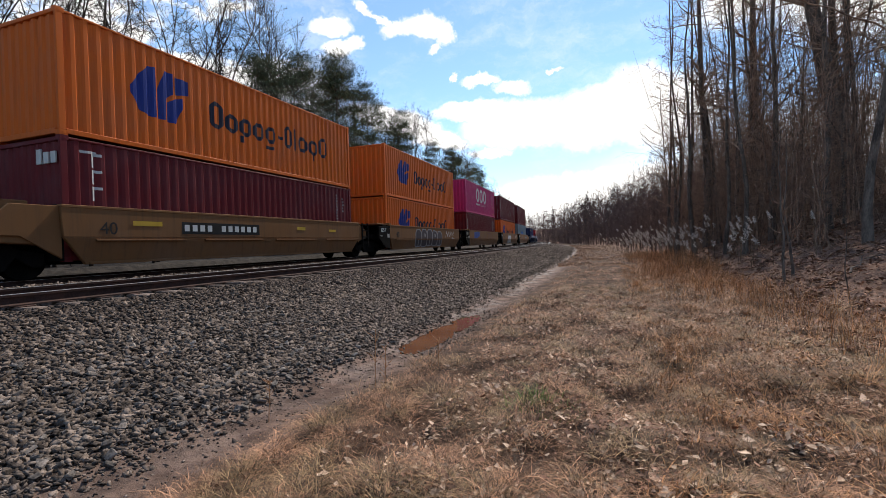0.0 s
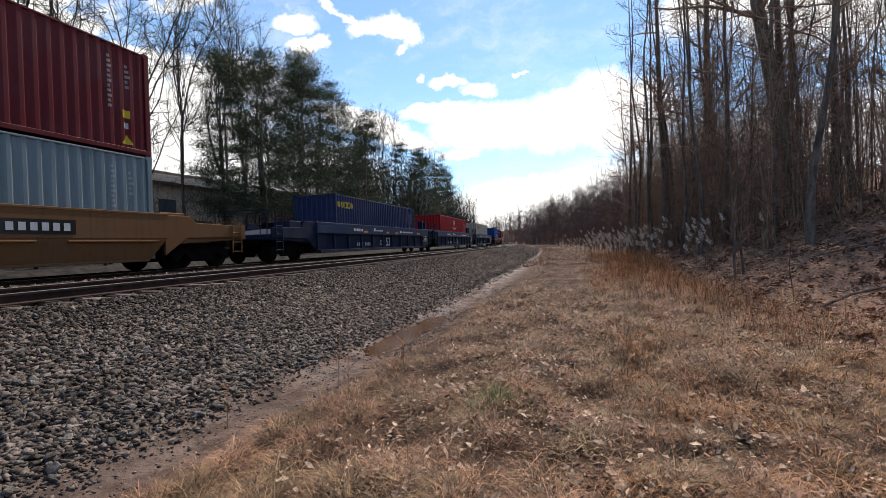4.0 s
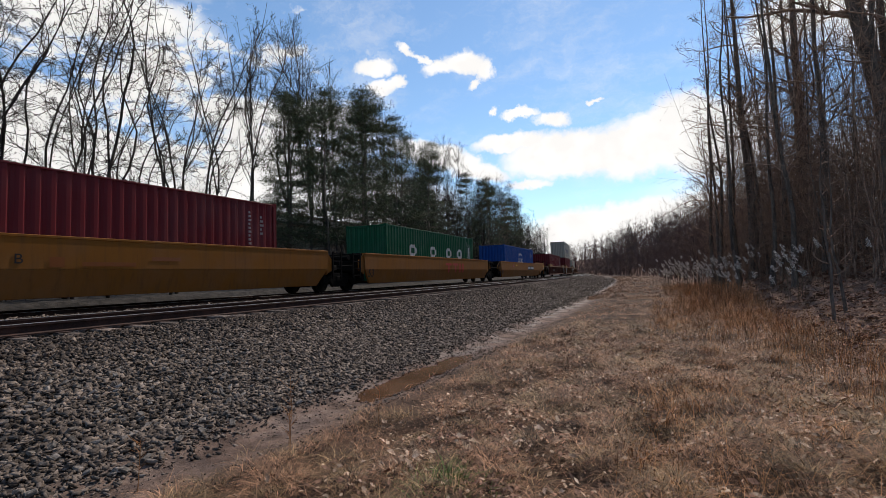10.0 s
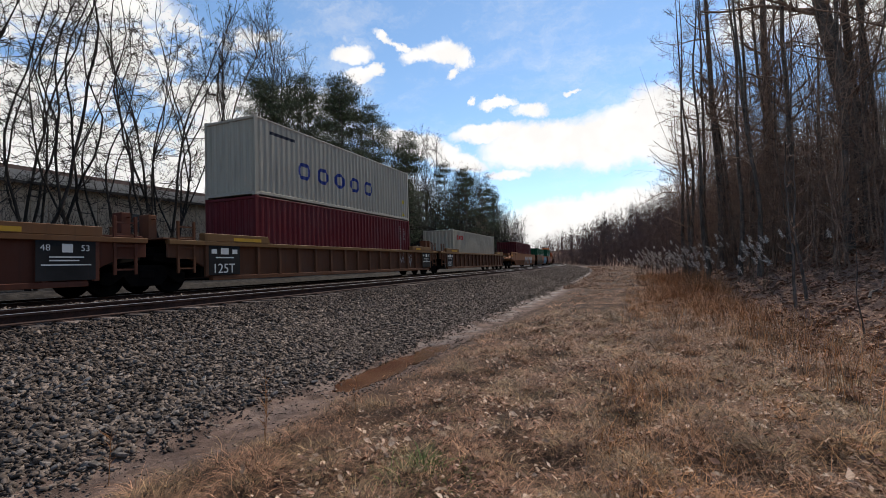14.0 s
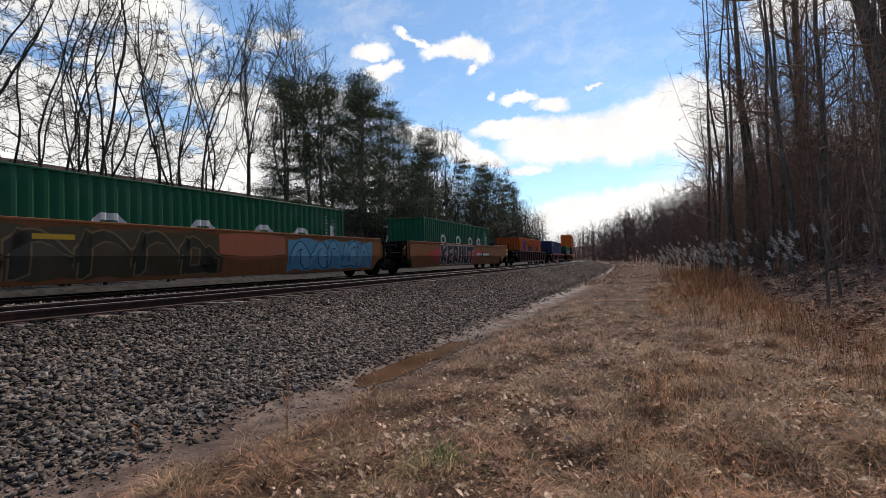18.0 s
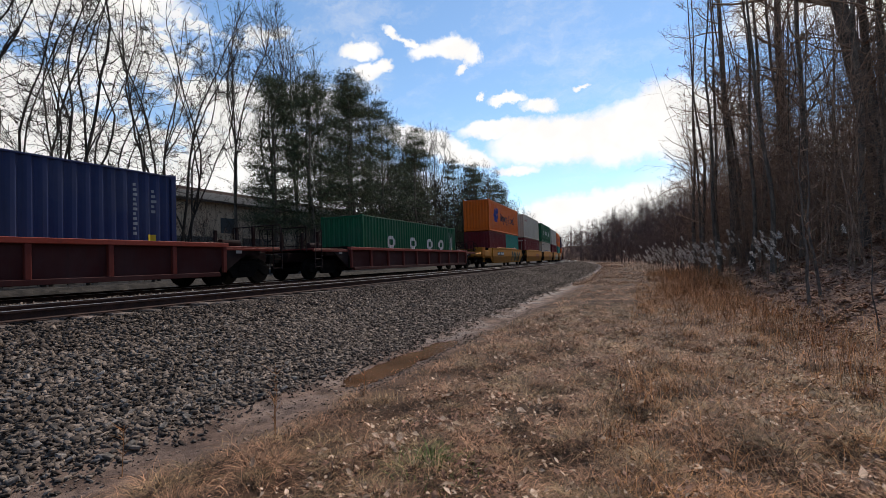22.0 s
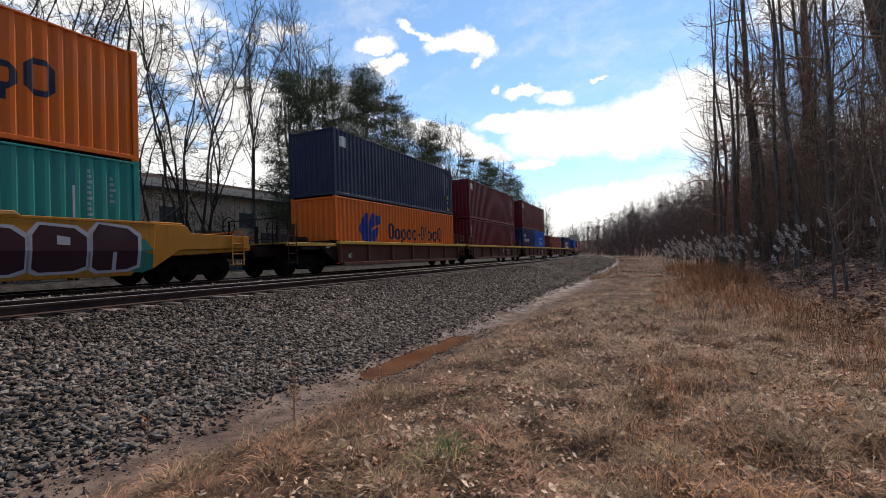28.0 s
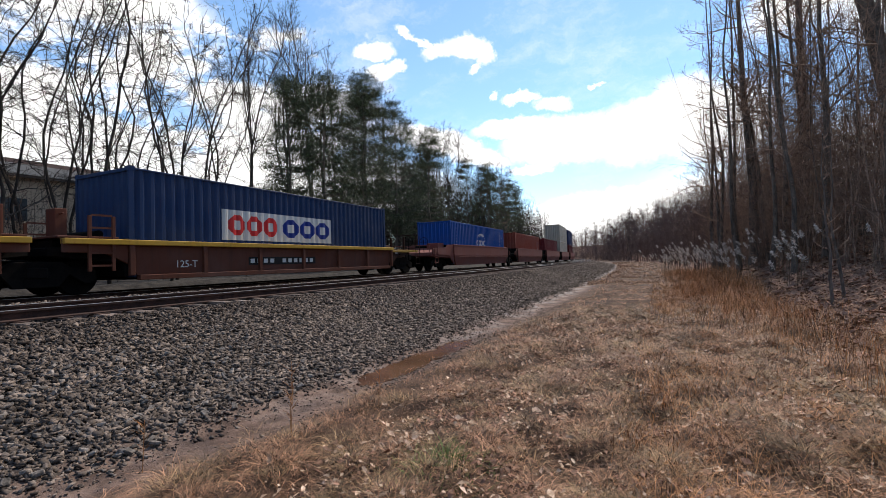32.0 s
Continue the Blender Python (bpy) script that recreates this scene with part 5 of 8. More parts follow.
    if style == "round_white":
        disc = [[(y - 0.2, 2.32 - 0.28 * math.sqrt(max(0, 1 - (y / 0.27) ** 2)), 2.32 + 0.28 * math.sqrt(max(0, 1 - (y / 0.27) ** 2))) for y in np.linspace(-0.265, 0.265, 11)]]
        return [(MARK_WHITE, disc + row_of_marks(-1.12, 1.62, [0.30] + [0.24] * 7, 0.19, 0.045, 0.05))]
    if style == "white_panel":
        return [(MARK_WHITE, [bar(-3.28, 1.98, 1.06, 2.03)]), (None, None)]
    if style == "yellow_word":
        return [(MARK_YELLOW, row_of_marks(-5.85, 2.2, [0.34] * 5, 0.30, 0.06, 0.085))]
    if style == "panel_blue":
        return [((0.02, 0.13, 0.45), [bar(-1.04, 1.19, 1.1, 1.8)]), (MARK_WHITE, [bar(-0.98, -0.86, 1.15, 1.65), bar(-0.55, -0.43, 1.15, 1.65), bar(-0.28, 0.50, 1.12, 1.78), bar(0.68, 0.8, 1.15, 1.65), bar(0.8, 1.1, 1.15, 1.25)])]
    if style == "white_word20":
        return [(MARK_WHITE, row_of_marks(-2.4, 1.48, [0.34] * 6, 0.34, 0.11, 0.09) + [bar(-2.3, -1.5, 2.08, 2.2), bar(-2.05, -1.75, 1.98, 2.36)])]
    if style == "arch20":
        arch = [[(y, 1.68 + 0.3 * math.sqrt(max(0, 1 - ((y - 0.5) / 0.9) ** 2)), 1.76 + 0.32 * math.sqrt(max(0, 1 - ((y - 0.5) / 0.9) ** 2))) for y in np.linspace(-0.38, 1.38, 11)]]
        return [(MARK_WHITE, arch + row_of_marks(-0.5, 1.28, [0.36] * 5, 0.36, 0.06, 0.09) + column_of_marks(-2.5, 2.3, 6, 0.16, 0.05))]
    if style == "white_words":
        return [(MARK_WHITE, [bar(-2.5 + i * 0.28, -2.32 + i * 0.28, 0.95, 1.30 + 0.1 * (i % 2)) for i in range(5)] + [bar(-0.6 + i * 0.33, -0.4 + i * 0.33, 0.95, 1.35 + 0.12 * (i % 3)) for i in range(8)])]
    if style == "teal_long":
        return [(MARK_WHITE, [bar(-L / 2 + 0.35, -L / 2 + 0.75, 1.4, 2.5), bar(-L / 2 + 1.6, -L / 2 + 1.66, 1.0, 2.1)] + [bar(L / 2 - 1.5, L / 2 - 1.46, 1.3, 2.1)])]
    if style == "corner_white":
        return [(MARK_WHITE, [bar(-L / 2 + 0.45, -L / 2 + 0.85, z - 0.75, z - 0.3)])]
    if style == "corner_flag":
        return [((0.014, 0.022, 0.10), [bar(-L / 2 + 0.45, -L / 2 + 1.25, z - 0.85, z - 0.35)]), (MARK_WHITE, [bar(-L / 2 + 0.55, -L / 2 + 0.85, z - 0.62, z - 0.44)]), (MARK_YELLOW, [bar(-L / 2 + 0.55, -L / 2 + 1.18, z - 0.80, z - 0.74)])]
    return []


def end_codes(L, H):
    """Small pale codes near the trailing end, as on every container."""
    rows = lambda y, z, n, step, w: [bar(y, y + w * (0.6 + 0.4 * ((i * 7) % 3) / 2), z - i * step - 0.075, z - i * step) for i in range(n)]
    return rows(L / 2 - 1.20, H - 0.38, 11, 0.13, 0.10), rows(L / 2 - 0.70, H - 0.50, 5, 0.14, 0.12)


def container(rgb, style, label, length=12.192, height=2.896, doors_ahead=False, wear=0.5):
    M = box_meshes(length, height)
    pm_ = paint(rgb, wear, 0.48, 0.45, 0.14)
    root = tagged(new("shipping_container"), label, "shipping container", "containers on the train")
    hl, hw = length / 2, 1.219
    place("corner_frame", M["frame"], pm_, root)
    near = place("side_wall", M["side"], pm_, root, pose(hw - 0.012, 0, 0))
    place("side_wall", M["side"], pm_, root, pose(-hw + 0.012, 0, 0, 0, 0, 180))
    place("roof", M["roof"], pm_, root)
    place("floor", M["floor"], pm_, root)
    place("end_wall", M["end"], pm_, root, pose(0, 0.03 - hl, 0) if not doors_ahead else pose(0, hl - 0.03, 0, 0, 0, 180))
    fy = (0.012 - hl) if doors_ahead else hl - 0.012
    for sx in (0, 1):
        turn = (0 if doors_ahead else 180)
        d = place("door", M["door"] if not sx else mirror_door(length, height), pm_, root, pose(0, fy, 0, 0, 0, turn))
        for k in (0.22, 0.85):
            place("lock_rod", M["rod"], paint((0.30, 0.30, 0.30), 0.4, 0.5), d, pose(-k if sx else k, -0.035, 0), "galvanised lock rod")
    for sx in (-1, 1):
        for sy in (-1, 1):
            for z in (0.0, height - 0.118):
                place("corner_casting", M["casting"], pm_, root, pose(sx * (hw - 0.079), sy * (hl - 0.087), z, 0, 0, 0 if sx > 0 else 180))
    for colour, shapes in look_marks(style, length, height):
        if colour:
            for run in shapes:
                part("letter", strips([run]), paint(colour, 0.3, 0.5, 0.15), near, "painted mark on the side")
    if style == "column":
        fb = Build()
        for k in range(3):
            fb.box((0.35 + k * 0.26, -hl - 0.004, height - 0.62), (0.52 + k * 0.26, -hl + 0.03, height - (0.36 if k else 0.28)))
        part("lettering", fb, paint(MARK_WHITE, 0.3, 0.5, 0.15), root, "white marks on the end")
    if style == "white_panel":
        q = row_of_marks(-3.05, 1.22, [0.66] * 3, 0.64, 0.07, 0.2)
        q2 = row_of_marks(-0.72, 1.22, [0.66] * 3, 0.78, 0.10, 0.2)
        for col, sh in ((MARK_RED, q), (MARK_BLUE, q2)):
            sb = strips(sh)
            sb.v = [(x + 0.004, y, zz) for x, y, zz in sb.v]
            part("lettering", sb, paint(col, 0.3, 0.5, 0.15), near, "painted marks on the white panel")
    if length > 7 and style not in ("emblem", "white_panel"):
        for column in end_codes(length, height):
            tagged(part("lettering", strips(column), paint(tuple(0.45 * v + 0.4 * c_ for v, c_ in zip(MARK_WHITE, rgb)), 0.5, 0.5, 0.3), near, "small worn codes"), kind="stuff")
        y = hl - 0.86
        part("warning_sign", strips([[(y, 0.24, 0.25), (y + 0.16, 0.24, 0.50), (y + 0.32, 0.24, 0.25)]]), paint(MARK_YELLOW, 0.3, 0.5, 0.15), near, "yellow warning triangle")
        part("sticker", strips([bar(y + 0.04, y + 0.26, 0.95, 1.16)]), paint(MARK_YELLOW, 0.3, 0.5, 0.15), near, "small yellow sticker")
        part("sticker", strips([bar(y + 0.06, y + 0.22, 0.66, 0.82)]), paint((0.40, 0.40, 0.38), 0.3, 0.5, 0.15), near, "small white sticker")
    return root


DOORS = {}


def mirror_door(length, height):
    if (length, height) not in DOORS:
        me = box_meshes(length, height)["door"].copy()
        me.transform(Matrix.Diagonal((-1, 1, 1, 1)))
        me.flip_normals()
        DOORS[length, height] = me
    return DOORS[length, height]


# ---- the train: well cars ----
YELLOW, TAN, FEC_NAVY, BROWN, RUST, DARK_RED = (0.36, 0.146, 0.018), (0.168, 0.078, 0.030), (0.007, 0.013, 0.036), (0.100, 0.033, 0.019), (0.19, 0.068, 0.022), (0.048, 0.010, 0.009)
wheel_me = Build().rod((-0.065, 0, 0), (0.065, 0, 0), 0.42, 24).rod((-0.09, 0, 0), (-0.06, 0, 0), 0.455, 24).mesh("wheel", 0.01)
axle_me = Build().rod((-0.8, 0, 0), (0.8, 0, 0), 0.08, 10).mesh("axle")
truck_side = Build().slab([(-1.15, 0.30), (-0.95, 0.26), (-0.62, 0.50), (-0.42, 0.22), (0.42, 0.22), (0.62, 0.50), (0.95, 0.26), (1.15, 0.30), (1.15, 0.58), (0.7, 0.66), (0.45, 0.80), (-0.45, 0.80), (-0.7, 0.66), (-1.15, 0.58)], -0.07, 0.07)
for k in (-0.28, 0.0, 0.28):
    truck_side.rod((0, k, 0.26), (0, k, 0.62), 0.075, 8)
truck_side_me = truck_side.mesh("side_frame", 0.012)
bolster_me = Build().box((-1.1, -0.20, 0.42), (1.1, 0.20, 0.66)).rod((0, 0, 0.6), (0, 0, 0.86), 0.25, 12).mesh("bolster", 0.02)


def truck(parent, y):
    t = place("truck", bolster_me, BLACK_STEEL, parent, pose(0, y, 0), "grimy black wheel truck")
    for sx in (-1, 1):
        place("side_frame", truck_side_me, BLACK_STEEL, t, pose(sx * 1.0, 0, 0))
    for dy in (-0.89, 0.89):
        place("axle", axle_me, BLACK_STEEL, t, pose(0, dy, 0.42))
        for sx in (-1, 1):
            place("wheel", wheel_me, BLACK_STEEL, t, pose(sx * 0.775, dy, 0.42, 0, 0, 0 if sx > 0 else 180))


def text_part(words, size, mat, parent, y, z, x, label=""):
    """Readable words painted on a car's near side."""
    cu = bpy.data.curves.new("lettering", "FONT")
    cu.body, cu.size, cu.extrude = words, size, 0.002
    tmp = bpy.data.objects.new("lettering", cu)
    scene.collection.objects.link(tmp)
    me = bpy.data.meshes.new_from_object(tmp)
    bpy.data.objects.remove(tmp)
    me.materials.clear()
    return place("lettering", me, mat, parent, pose(x, y, z, 90, 0, 90), label or "painted numbers")


CREASE, TUCK = 0.93, 0.13      # the smooth sides lean inwards below the crease


def tucked(runs):
    """Splits flat marks at the crease of a smooth side."""
    out = []
    for run in runs:
        if all(h <= CREASE for _, _, h in run) or all(l >= CREASE for _, l, _ in run):
            out.append(run)
        else:
            out.append([(y, max(l, CREASE), max(h, CREASE)) for y, l, h in run])
            out.append([(y, min(l, CREASE), min(h, CREASE)) for y, l, h in run])
    return out


def lean_in(build):
    build.v = [(x - TUCK * max(0, CREASE - z) / (CREASE - 0.3), y, z) for x, y, z in build.v]
    return build


RUNG = Build().box((-0.02, -0.224, 0), (0.02, 0.224, 0.045)).mesh("rung")
LADDER_RAILS = {}


def ladder_rail(height):
    if height not in LADDER_RAILS:
        LADDER_RAILS[height] = Build().box((-0.03, -0.035, 0.55), (0.03, 0.035, height)).mesh("ladder_rail", 0.006)
    return LADDER_RAILS[height]


def well_car(style, rgb, half, front, rear, couple_front, couple_rear, label, spec):
    """One well: half is half its side's length; front and rear are the distances from its middle to its trucks (0: carried by the neighbour's)."""
    col, dark = paint(rgb, 0.6, 0.78, 0.5), BLACK_STEEL
    root = tagged(new("well_car"), label, "rail car", "well cars of the train")
    top, low, x1 = spec["top"], 0.30, 1.52
    for sx in (-1, 1):
        side = Build()
        if style == "smooth":
            cut = 0.55
            side.slab([(-half + 0.04, CREASE), (half - 0.04, CREASE), (half, top - 0.25), (half, top), (-half, top), (-half, top - 0.25)], x1 - 0.10, x1)
            xo, yo, yc = x1 - TUCK, half - cut, half - 0.04
            side.add([(xo - 0.1, -yo, low), (xo - 0.1, yo, low), (x1 - 0.1, yc, CREASE - 0.002), (x1 - 0.1, -yc, CREASE - 0.002), (xo, -yo, low), (xo, yo, low), (x1, yc, CREASE - 0.002), (x1, -yc, CREASE - 0.002)],
                     [(3, 2, 1, 0), (4, 5, 6, 7), (0, 1, 5, 4), (1, 2, 6, 5), (2, 3, 7, 6), (3, 0, 4, 7)])
            p = part("side_sill", side, col, root, "", 0.012, pose(0, 0, 0, 0, 0, 0 if sx > 0 else 180))
            part("top_chord", Build().box((x1 - 0.22, -half, top - 0.03), (x1 + 0.012, half, top + 0.035)), col, p, "", 0.01)
            if spec.get("ledge"):
                for k in np.arange(-half + 0.7, half - 1.6, 3.05):
                    part("ledge", Build().box((x1 - 0.03, k, 0.84), (x1 + 0.05, k + 2.4, 0.885)), col, p, "", 0.008)
                part("bottom_flange", Build().box((x1 - TUCK, -half + 0.6, low), (x1 - TUCK + 0.07, half - 0.6, low + 0.06)), col, p, "", 0.01)
            if spec.get("lips"):
                for k in (-half + 2.2, half - 5.0, -1.2):
                    part("guide", Build().slab([(k, top + 0.03), (k + 2.2, top + 0.03), (k + 2.1, top + 0.12), (k + 0.1, top + 0.12)], x1 - 0.2, x1 + 0.02), paint(tuple(min(1, c * 1.2 + 0.05) for c in rgb), 0.5, 0.6), p, "raised container guide", 0.01)
        else:
            side.slab([(-half + 0.3, low + 0.1), (half - 0.3, low + 0.1), (half, low + 0.7), (half, top - 0.05), (-half, top - 0.05), (-half, low + 0.7)], x1 - 0.14, x1 - 0.10)
            p = part("side_sheet", side, col, root, "", 0.0, pose(0, 0, 0, 0, 0, 0 if sx > 0 else 180))
            part("top_chord", Build().box((x1 - 0.2, -half, top - 0.13), (x1 + 0.03, half, top)), paint(spec.get("chord", rgb), 0.5, 0.6, 0.45), p, spec.get("chord_label", ""), 0.01)
            part("bottom_chord", Build().box((x1 - 0.16, -half + 0.3, low), (x1 + 0.01, half - 0.3, low + 0.13)), col, p, "", 0.01)
            if spec.get("band"):
                part("upper_plate", Build().box((x1 - 0.10, -half + 0.02, spec["band"]), (x1 + 0.03, half - 0.02, top - 0.132)), paint(spec.get("chord", rgb), 0.5, 0.6, 0.45), p, "smooth blue upper plate", 0.01)
            if spec.get("raised"):
                for k0, k1 in ((-half, -half + 2.75), (half - 2.75, half)):
                    part("raised_chord", Build().slab([(k0, top + 0.002), (k1, top + 0.002), (k1 - (0.12 if k0 < 0 else 0), top + spec["raised"]), (k0 + (0.12 if k0 > 0 else 0), top + spec["raised"])], x1 - 0.2, x1 + 0.03), paint(spec.get("chord", rgb), 0.5, 0.6, 0.45), p, "raised end of the top edge", 0.01)
            n = int(2 * half / spec.get("ribs", 1.05))
            for i in range(n + 1):
                k = -half + 0.12 + (2 * half - 0.24) * i / n
                place("rib", rib_mesh(round(top - low - 0.24, 3)), paint(spec.get("rib", rgb), 0.55, 0.6, 0.45), p, pose(x1 - 0.10, k, low + 0.12))
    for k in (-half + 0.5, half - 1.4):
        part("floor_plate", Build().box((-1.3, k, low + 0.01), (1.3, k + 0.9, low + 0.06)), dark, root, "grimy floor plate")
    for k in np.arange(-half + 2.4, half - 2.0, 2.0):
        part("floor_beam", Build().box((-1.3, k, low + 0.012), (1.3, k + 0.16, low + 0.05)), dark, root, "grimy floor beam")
    # the ends over the trucks
    for sy, reach, coupled in ((-1, front, couple_front), (1, rear, couple_rear)):
        y0, y1 = half - 0.02, reach + (1.35 if coupled else -0.15)
        e = Build()
        bt = min(top, 1.5) if coupled else 1.16
        f = lambda p: [(x, sy * y, z) for x, y, z in p]
        wide = 1.36 if coupled else 1.05
        flip = (lambda fs: fs) if sy > 0 else (lambda fs: [tuple(reversed(q)) for q in fs])
        grim = paint(tuple(0.22 * c_ + 0.003 for c_ in rgb), 0.6, 0.85, 0.4, 0.08)
        bare = coupled and spec.get("open_end")
        if bare:
            span = lambda u, v: (min(sy * u, sy * v), max(sy * u, sy * v))
            (a0, a1), (b0, b1) = span(y0, y1), span(reach - 0.85, reach + 0.15)
            e.box((-0.36, a0, 0.72), (0.36, a1, 1.10)).box((-1.32, b0, 0.96), (1.32, b1, 1.14))
        else:
            e.add(f([(-1.40, y0, 0.75), (1.40, y0, 0.75), (wide, y1, 0.92), (-wide, y1, 0.92), (-1.40, y0, bt), (1.40, y0, bt), (wide, y1, 1.12), (-wide, y1, 1.12)]),
                  flip([(3, 2, 1, 0), (4, 5, 6, 7), (0, 1, 5, 4), (1, 2, 6, 5), (2, 3, 7, 6), (3, 0, 4, 7)]))
        ep = part("end_platform", e, grim if bare else col if coupled else dark, root, "", 0.02)
        if bare:
            d0, d1 = span(y0 + 0.02, y1 - 0.35)
            edge_paint = paint(tuple(0.7 * c_ for c_ in spec["chord"]), 0.6, 0.6, 0.45) if "chord" in spec else grim
            part("deck", Build().box((-1.38, d0, top - 0.14), (1.38, d1, top - 0.09)), edge_paint, ep, "grimy steel deck", 0.008)
            for xs_ in (-1.36, 1.30):
                part("deck_edge", Build().box((xs_, d0, top - 0.22), (xs_ + 0.09, d1, top - 0.142)), edge_paint, ep, "", 0.008)
                part("gusset", Build().slab([(sy * (y0 + 0.004), 0.42), (sy * (y0 + 0.85), 0.98), (sy * (y0 + 1.25), top - 0.15), (sy * (y0 + 0.004), top - 0.15)][::sy], xs_, xs_ + 0.07), grim, ep, "grimy gusset plate", 0.008)
                for k in (0.25, y1 - y0 - 1.25):
                    part("deck_post", Build().box((xs_ + 0.01, min(sy * (y0 + k), sy * (y0 + k + 0.1)), 1.14), (xs_ + 0.08, max(sy * (y0 + k), sy * (y0 + k + 0.1)), top - 0.2)), grim, ep)
            part("placard", Build().box((1.371, min(sy * (y0 + 0.45), sy * (y0 + 0.68)), 1.02), (1.378, max(sy * (y0 + 0.45), sy * (y0 + 0.68)), 1.20)), paint((0.30, 0.27, 0.25), 0.4, 0.6, 0.1), ep, "small pale placard")
            for x in (-0.95, 0.15, 0.95):
                part("stanchion", Build().box((x - 0.05, min(sy * (y1 - 1.2), sy * (y1 - 1.1)), top - 0.09), (x + 0.05, max(sy * (y1 - 1.2), sy * (y1 - 1.1)), top + 0.62)), grim, ep, "rusty stanchion", 0.01)
            part("brake_cylinder", Build().rod((0.35, sy * (y0 + 0.7), top + 0.06), (0.35, sy * (y0 + 1.45), top + 0.06), 0.14, 12), grim, ep, "grimy brake cylinder")
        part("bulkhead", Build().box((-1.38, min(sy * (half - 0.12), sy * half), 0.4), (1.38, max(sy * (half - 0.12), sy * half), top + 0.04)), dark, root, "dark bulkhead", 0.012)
        if coupled:
            for xs_ in () if bare else ((1.36, 1.44), (-1.44, -1.36)):
                if style == "smooth" and half > 8:
                    near_x = 0.07 if xs_[0] > 0 else -0.07
                    sp = part("side_plate", Build().slab([(sy * (y0 + 0.005), 0.42), (sy * (y0 + 0.95), 0.93), (sy * (y1 - 0.25), 0.98), (sy * (y1 - 0.25), top - 0.16), (sy * (y1 - 0.5), top), (sy * (y0 + 0.005), top)][::sy], xs_[0] + near_x, xs_[1] + near_x), col, ep, "", 0.01)
                    part("raised_chord", Build().slab([(sy * (y0 - 1.9), top + 0.037), (sy * (y1 - 0.45), top + 0.005), (sy * (y1 - 0.55), top + 0.15), (sy * (y0 - 1.7), top + 0.15)][::sy], xs_[0] + near_x - 0.02, xs_[1] + near_x + 0.005), col, ep, "", 0.01)
                    if xs_[0] > 0:
                        ya, yb_ = sorted((sy * (y1 - 0.95), sy * (y1 - 0.32)))
                        part("reflector", Build().box((1.512, ya, top - 0.36), (1.520, yb_, top - 0.18)), paint((0.52, 0.24, 0.015), 0.3, 0.6, 0.1), sp, "bright yellow reflective patch")
                        part("placard", Build().box((1.512, ya + 0.05, 1.04), (1.519, ya + 0.42, 1.22)), paint((0.42, 0.42, 0.40), 0.4, 0.6, 0.1), sp, "small pale placard")
                        for k in range(3):
                            part("slot", Build().box((1.511, sy * (y0 + 0.2 - 0.62 * k) - 0.07, top - 0.17), (1.5265, sy * (y0 + 0.2 - 0.62 * k) + 0.07, top - 0.09)), dark, sp, "dark slot")
                else:
                    part("side_plate", Build().slab([(sy * (y0 - 0.02), 0.45), (sy * (y0 + 0.75), 0.95), (sy * (y1 - 0.1), 1.0), (sy * (y1 - 0.1), 1.38), (sy * (y0 + 1.1), 1.42), (sy * (y0 + 0.9), top), (sy * (y0 - 0.02), top)][::sy], *xs_), col, ep, "", 0.01)
            rail_z = 2.1 if style != "smooth" else 1.55
            ld = Build()
            yb = y1 - 0.75
            for k in (yb, yb + 0.42):
                ld.rod((1.46, sy * k, 0.45), (1.46, sy * k, rail_z - 0.1), 0.018, 6)
            for z in np.arange(0.5, rail_z - 0.1, 0.32):
                ld.rod((1.46, sy * yb, z), (1.46, sy * (yb + 0.42), z), 0.014, 6)
            part("ladder", ld, grim if bare else col, ep, "steel ladder")
            rl = Build()
            for x in (-1.2, 1.2):
                rl.rod((x, sy * (y1 - 0.12), 1.1), (x, sy * (y1 - 0.12), rail_z), 0.02, 6)
            rl.rod((-1.2, sy * (y1 - 0.12), rail_z), (1.2, sy * (y1 - 0.12), rail_z), 0.02, 6).rod((-1.2, sy * (y1 - 0.12), 1.35), (1.2, sy * (y1 - 0.12), 1.35), 0.016, 6)
            part("handrail", rl, grim if bare else col, ep)
            wh = Build()
            for i in range(16):
                a0, a1 = 2 * math.pi * i / 16, 2 * math.pi * (i + 1) / 16
                c0 = Vector((0.75, sy * (y1 - 0.3), 1.75))
                wh.rod(c0 + Vector((0.28 * math.cos(a0), 0, 0.28 * math.sin(a0))), c0 + Vector((0.28 * math.cos(a1), 0, 0.28 * math.sin(a1))), 0.014, 5)
            wh.rod((0.47, sy * (y1 - 0.3), 1.75), (1.03, sy * (y1 - 0.3), 1.75), 0.01, 5).rod((0.75, sy * (y1 - 0.3), 1.1), (0.75, sy * (y1 - 0.3), 1.9), 0.02, 5)
            part("brake_wheel", wh, dark, ep)
            if not bare:
                part("equipment_box", Build().box((0.1, min(sy * (y0 + 0.3), sy * (y0 + 1.2)), 1.3), (0.9, max(sy * (y0 + 0.3), sy * (y0 + 1.2)), 1.75)), col, ep, "", 0.02)
            cp = Build().box((-0.12, min(sy * (y1 - 0.2), sy * (y1 + 0.55)), 0.74), (0.12, max(sy * (y1 - 0.2), sy * (y1 + 0.55)), 0.98)).box((-0.2, min(sy * (y1 + 0.3), sy * (y1 + 0.58)), 0.68), (0.2, max(sy * (y1 + 0.3), sy * (y1 + 0.58)), 1.04))
            part("coupler", cp, dark, root, "", 0.03)
        else:
            ye = y1 - (0.75 if style == "smooth" else 0.12)
            yt = 1.30 if style == "smooth" else top
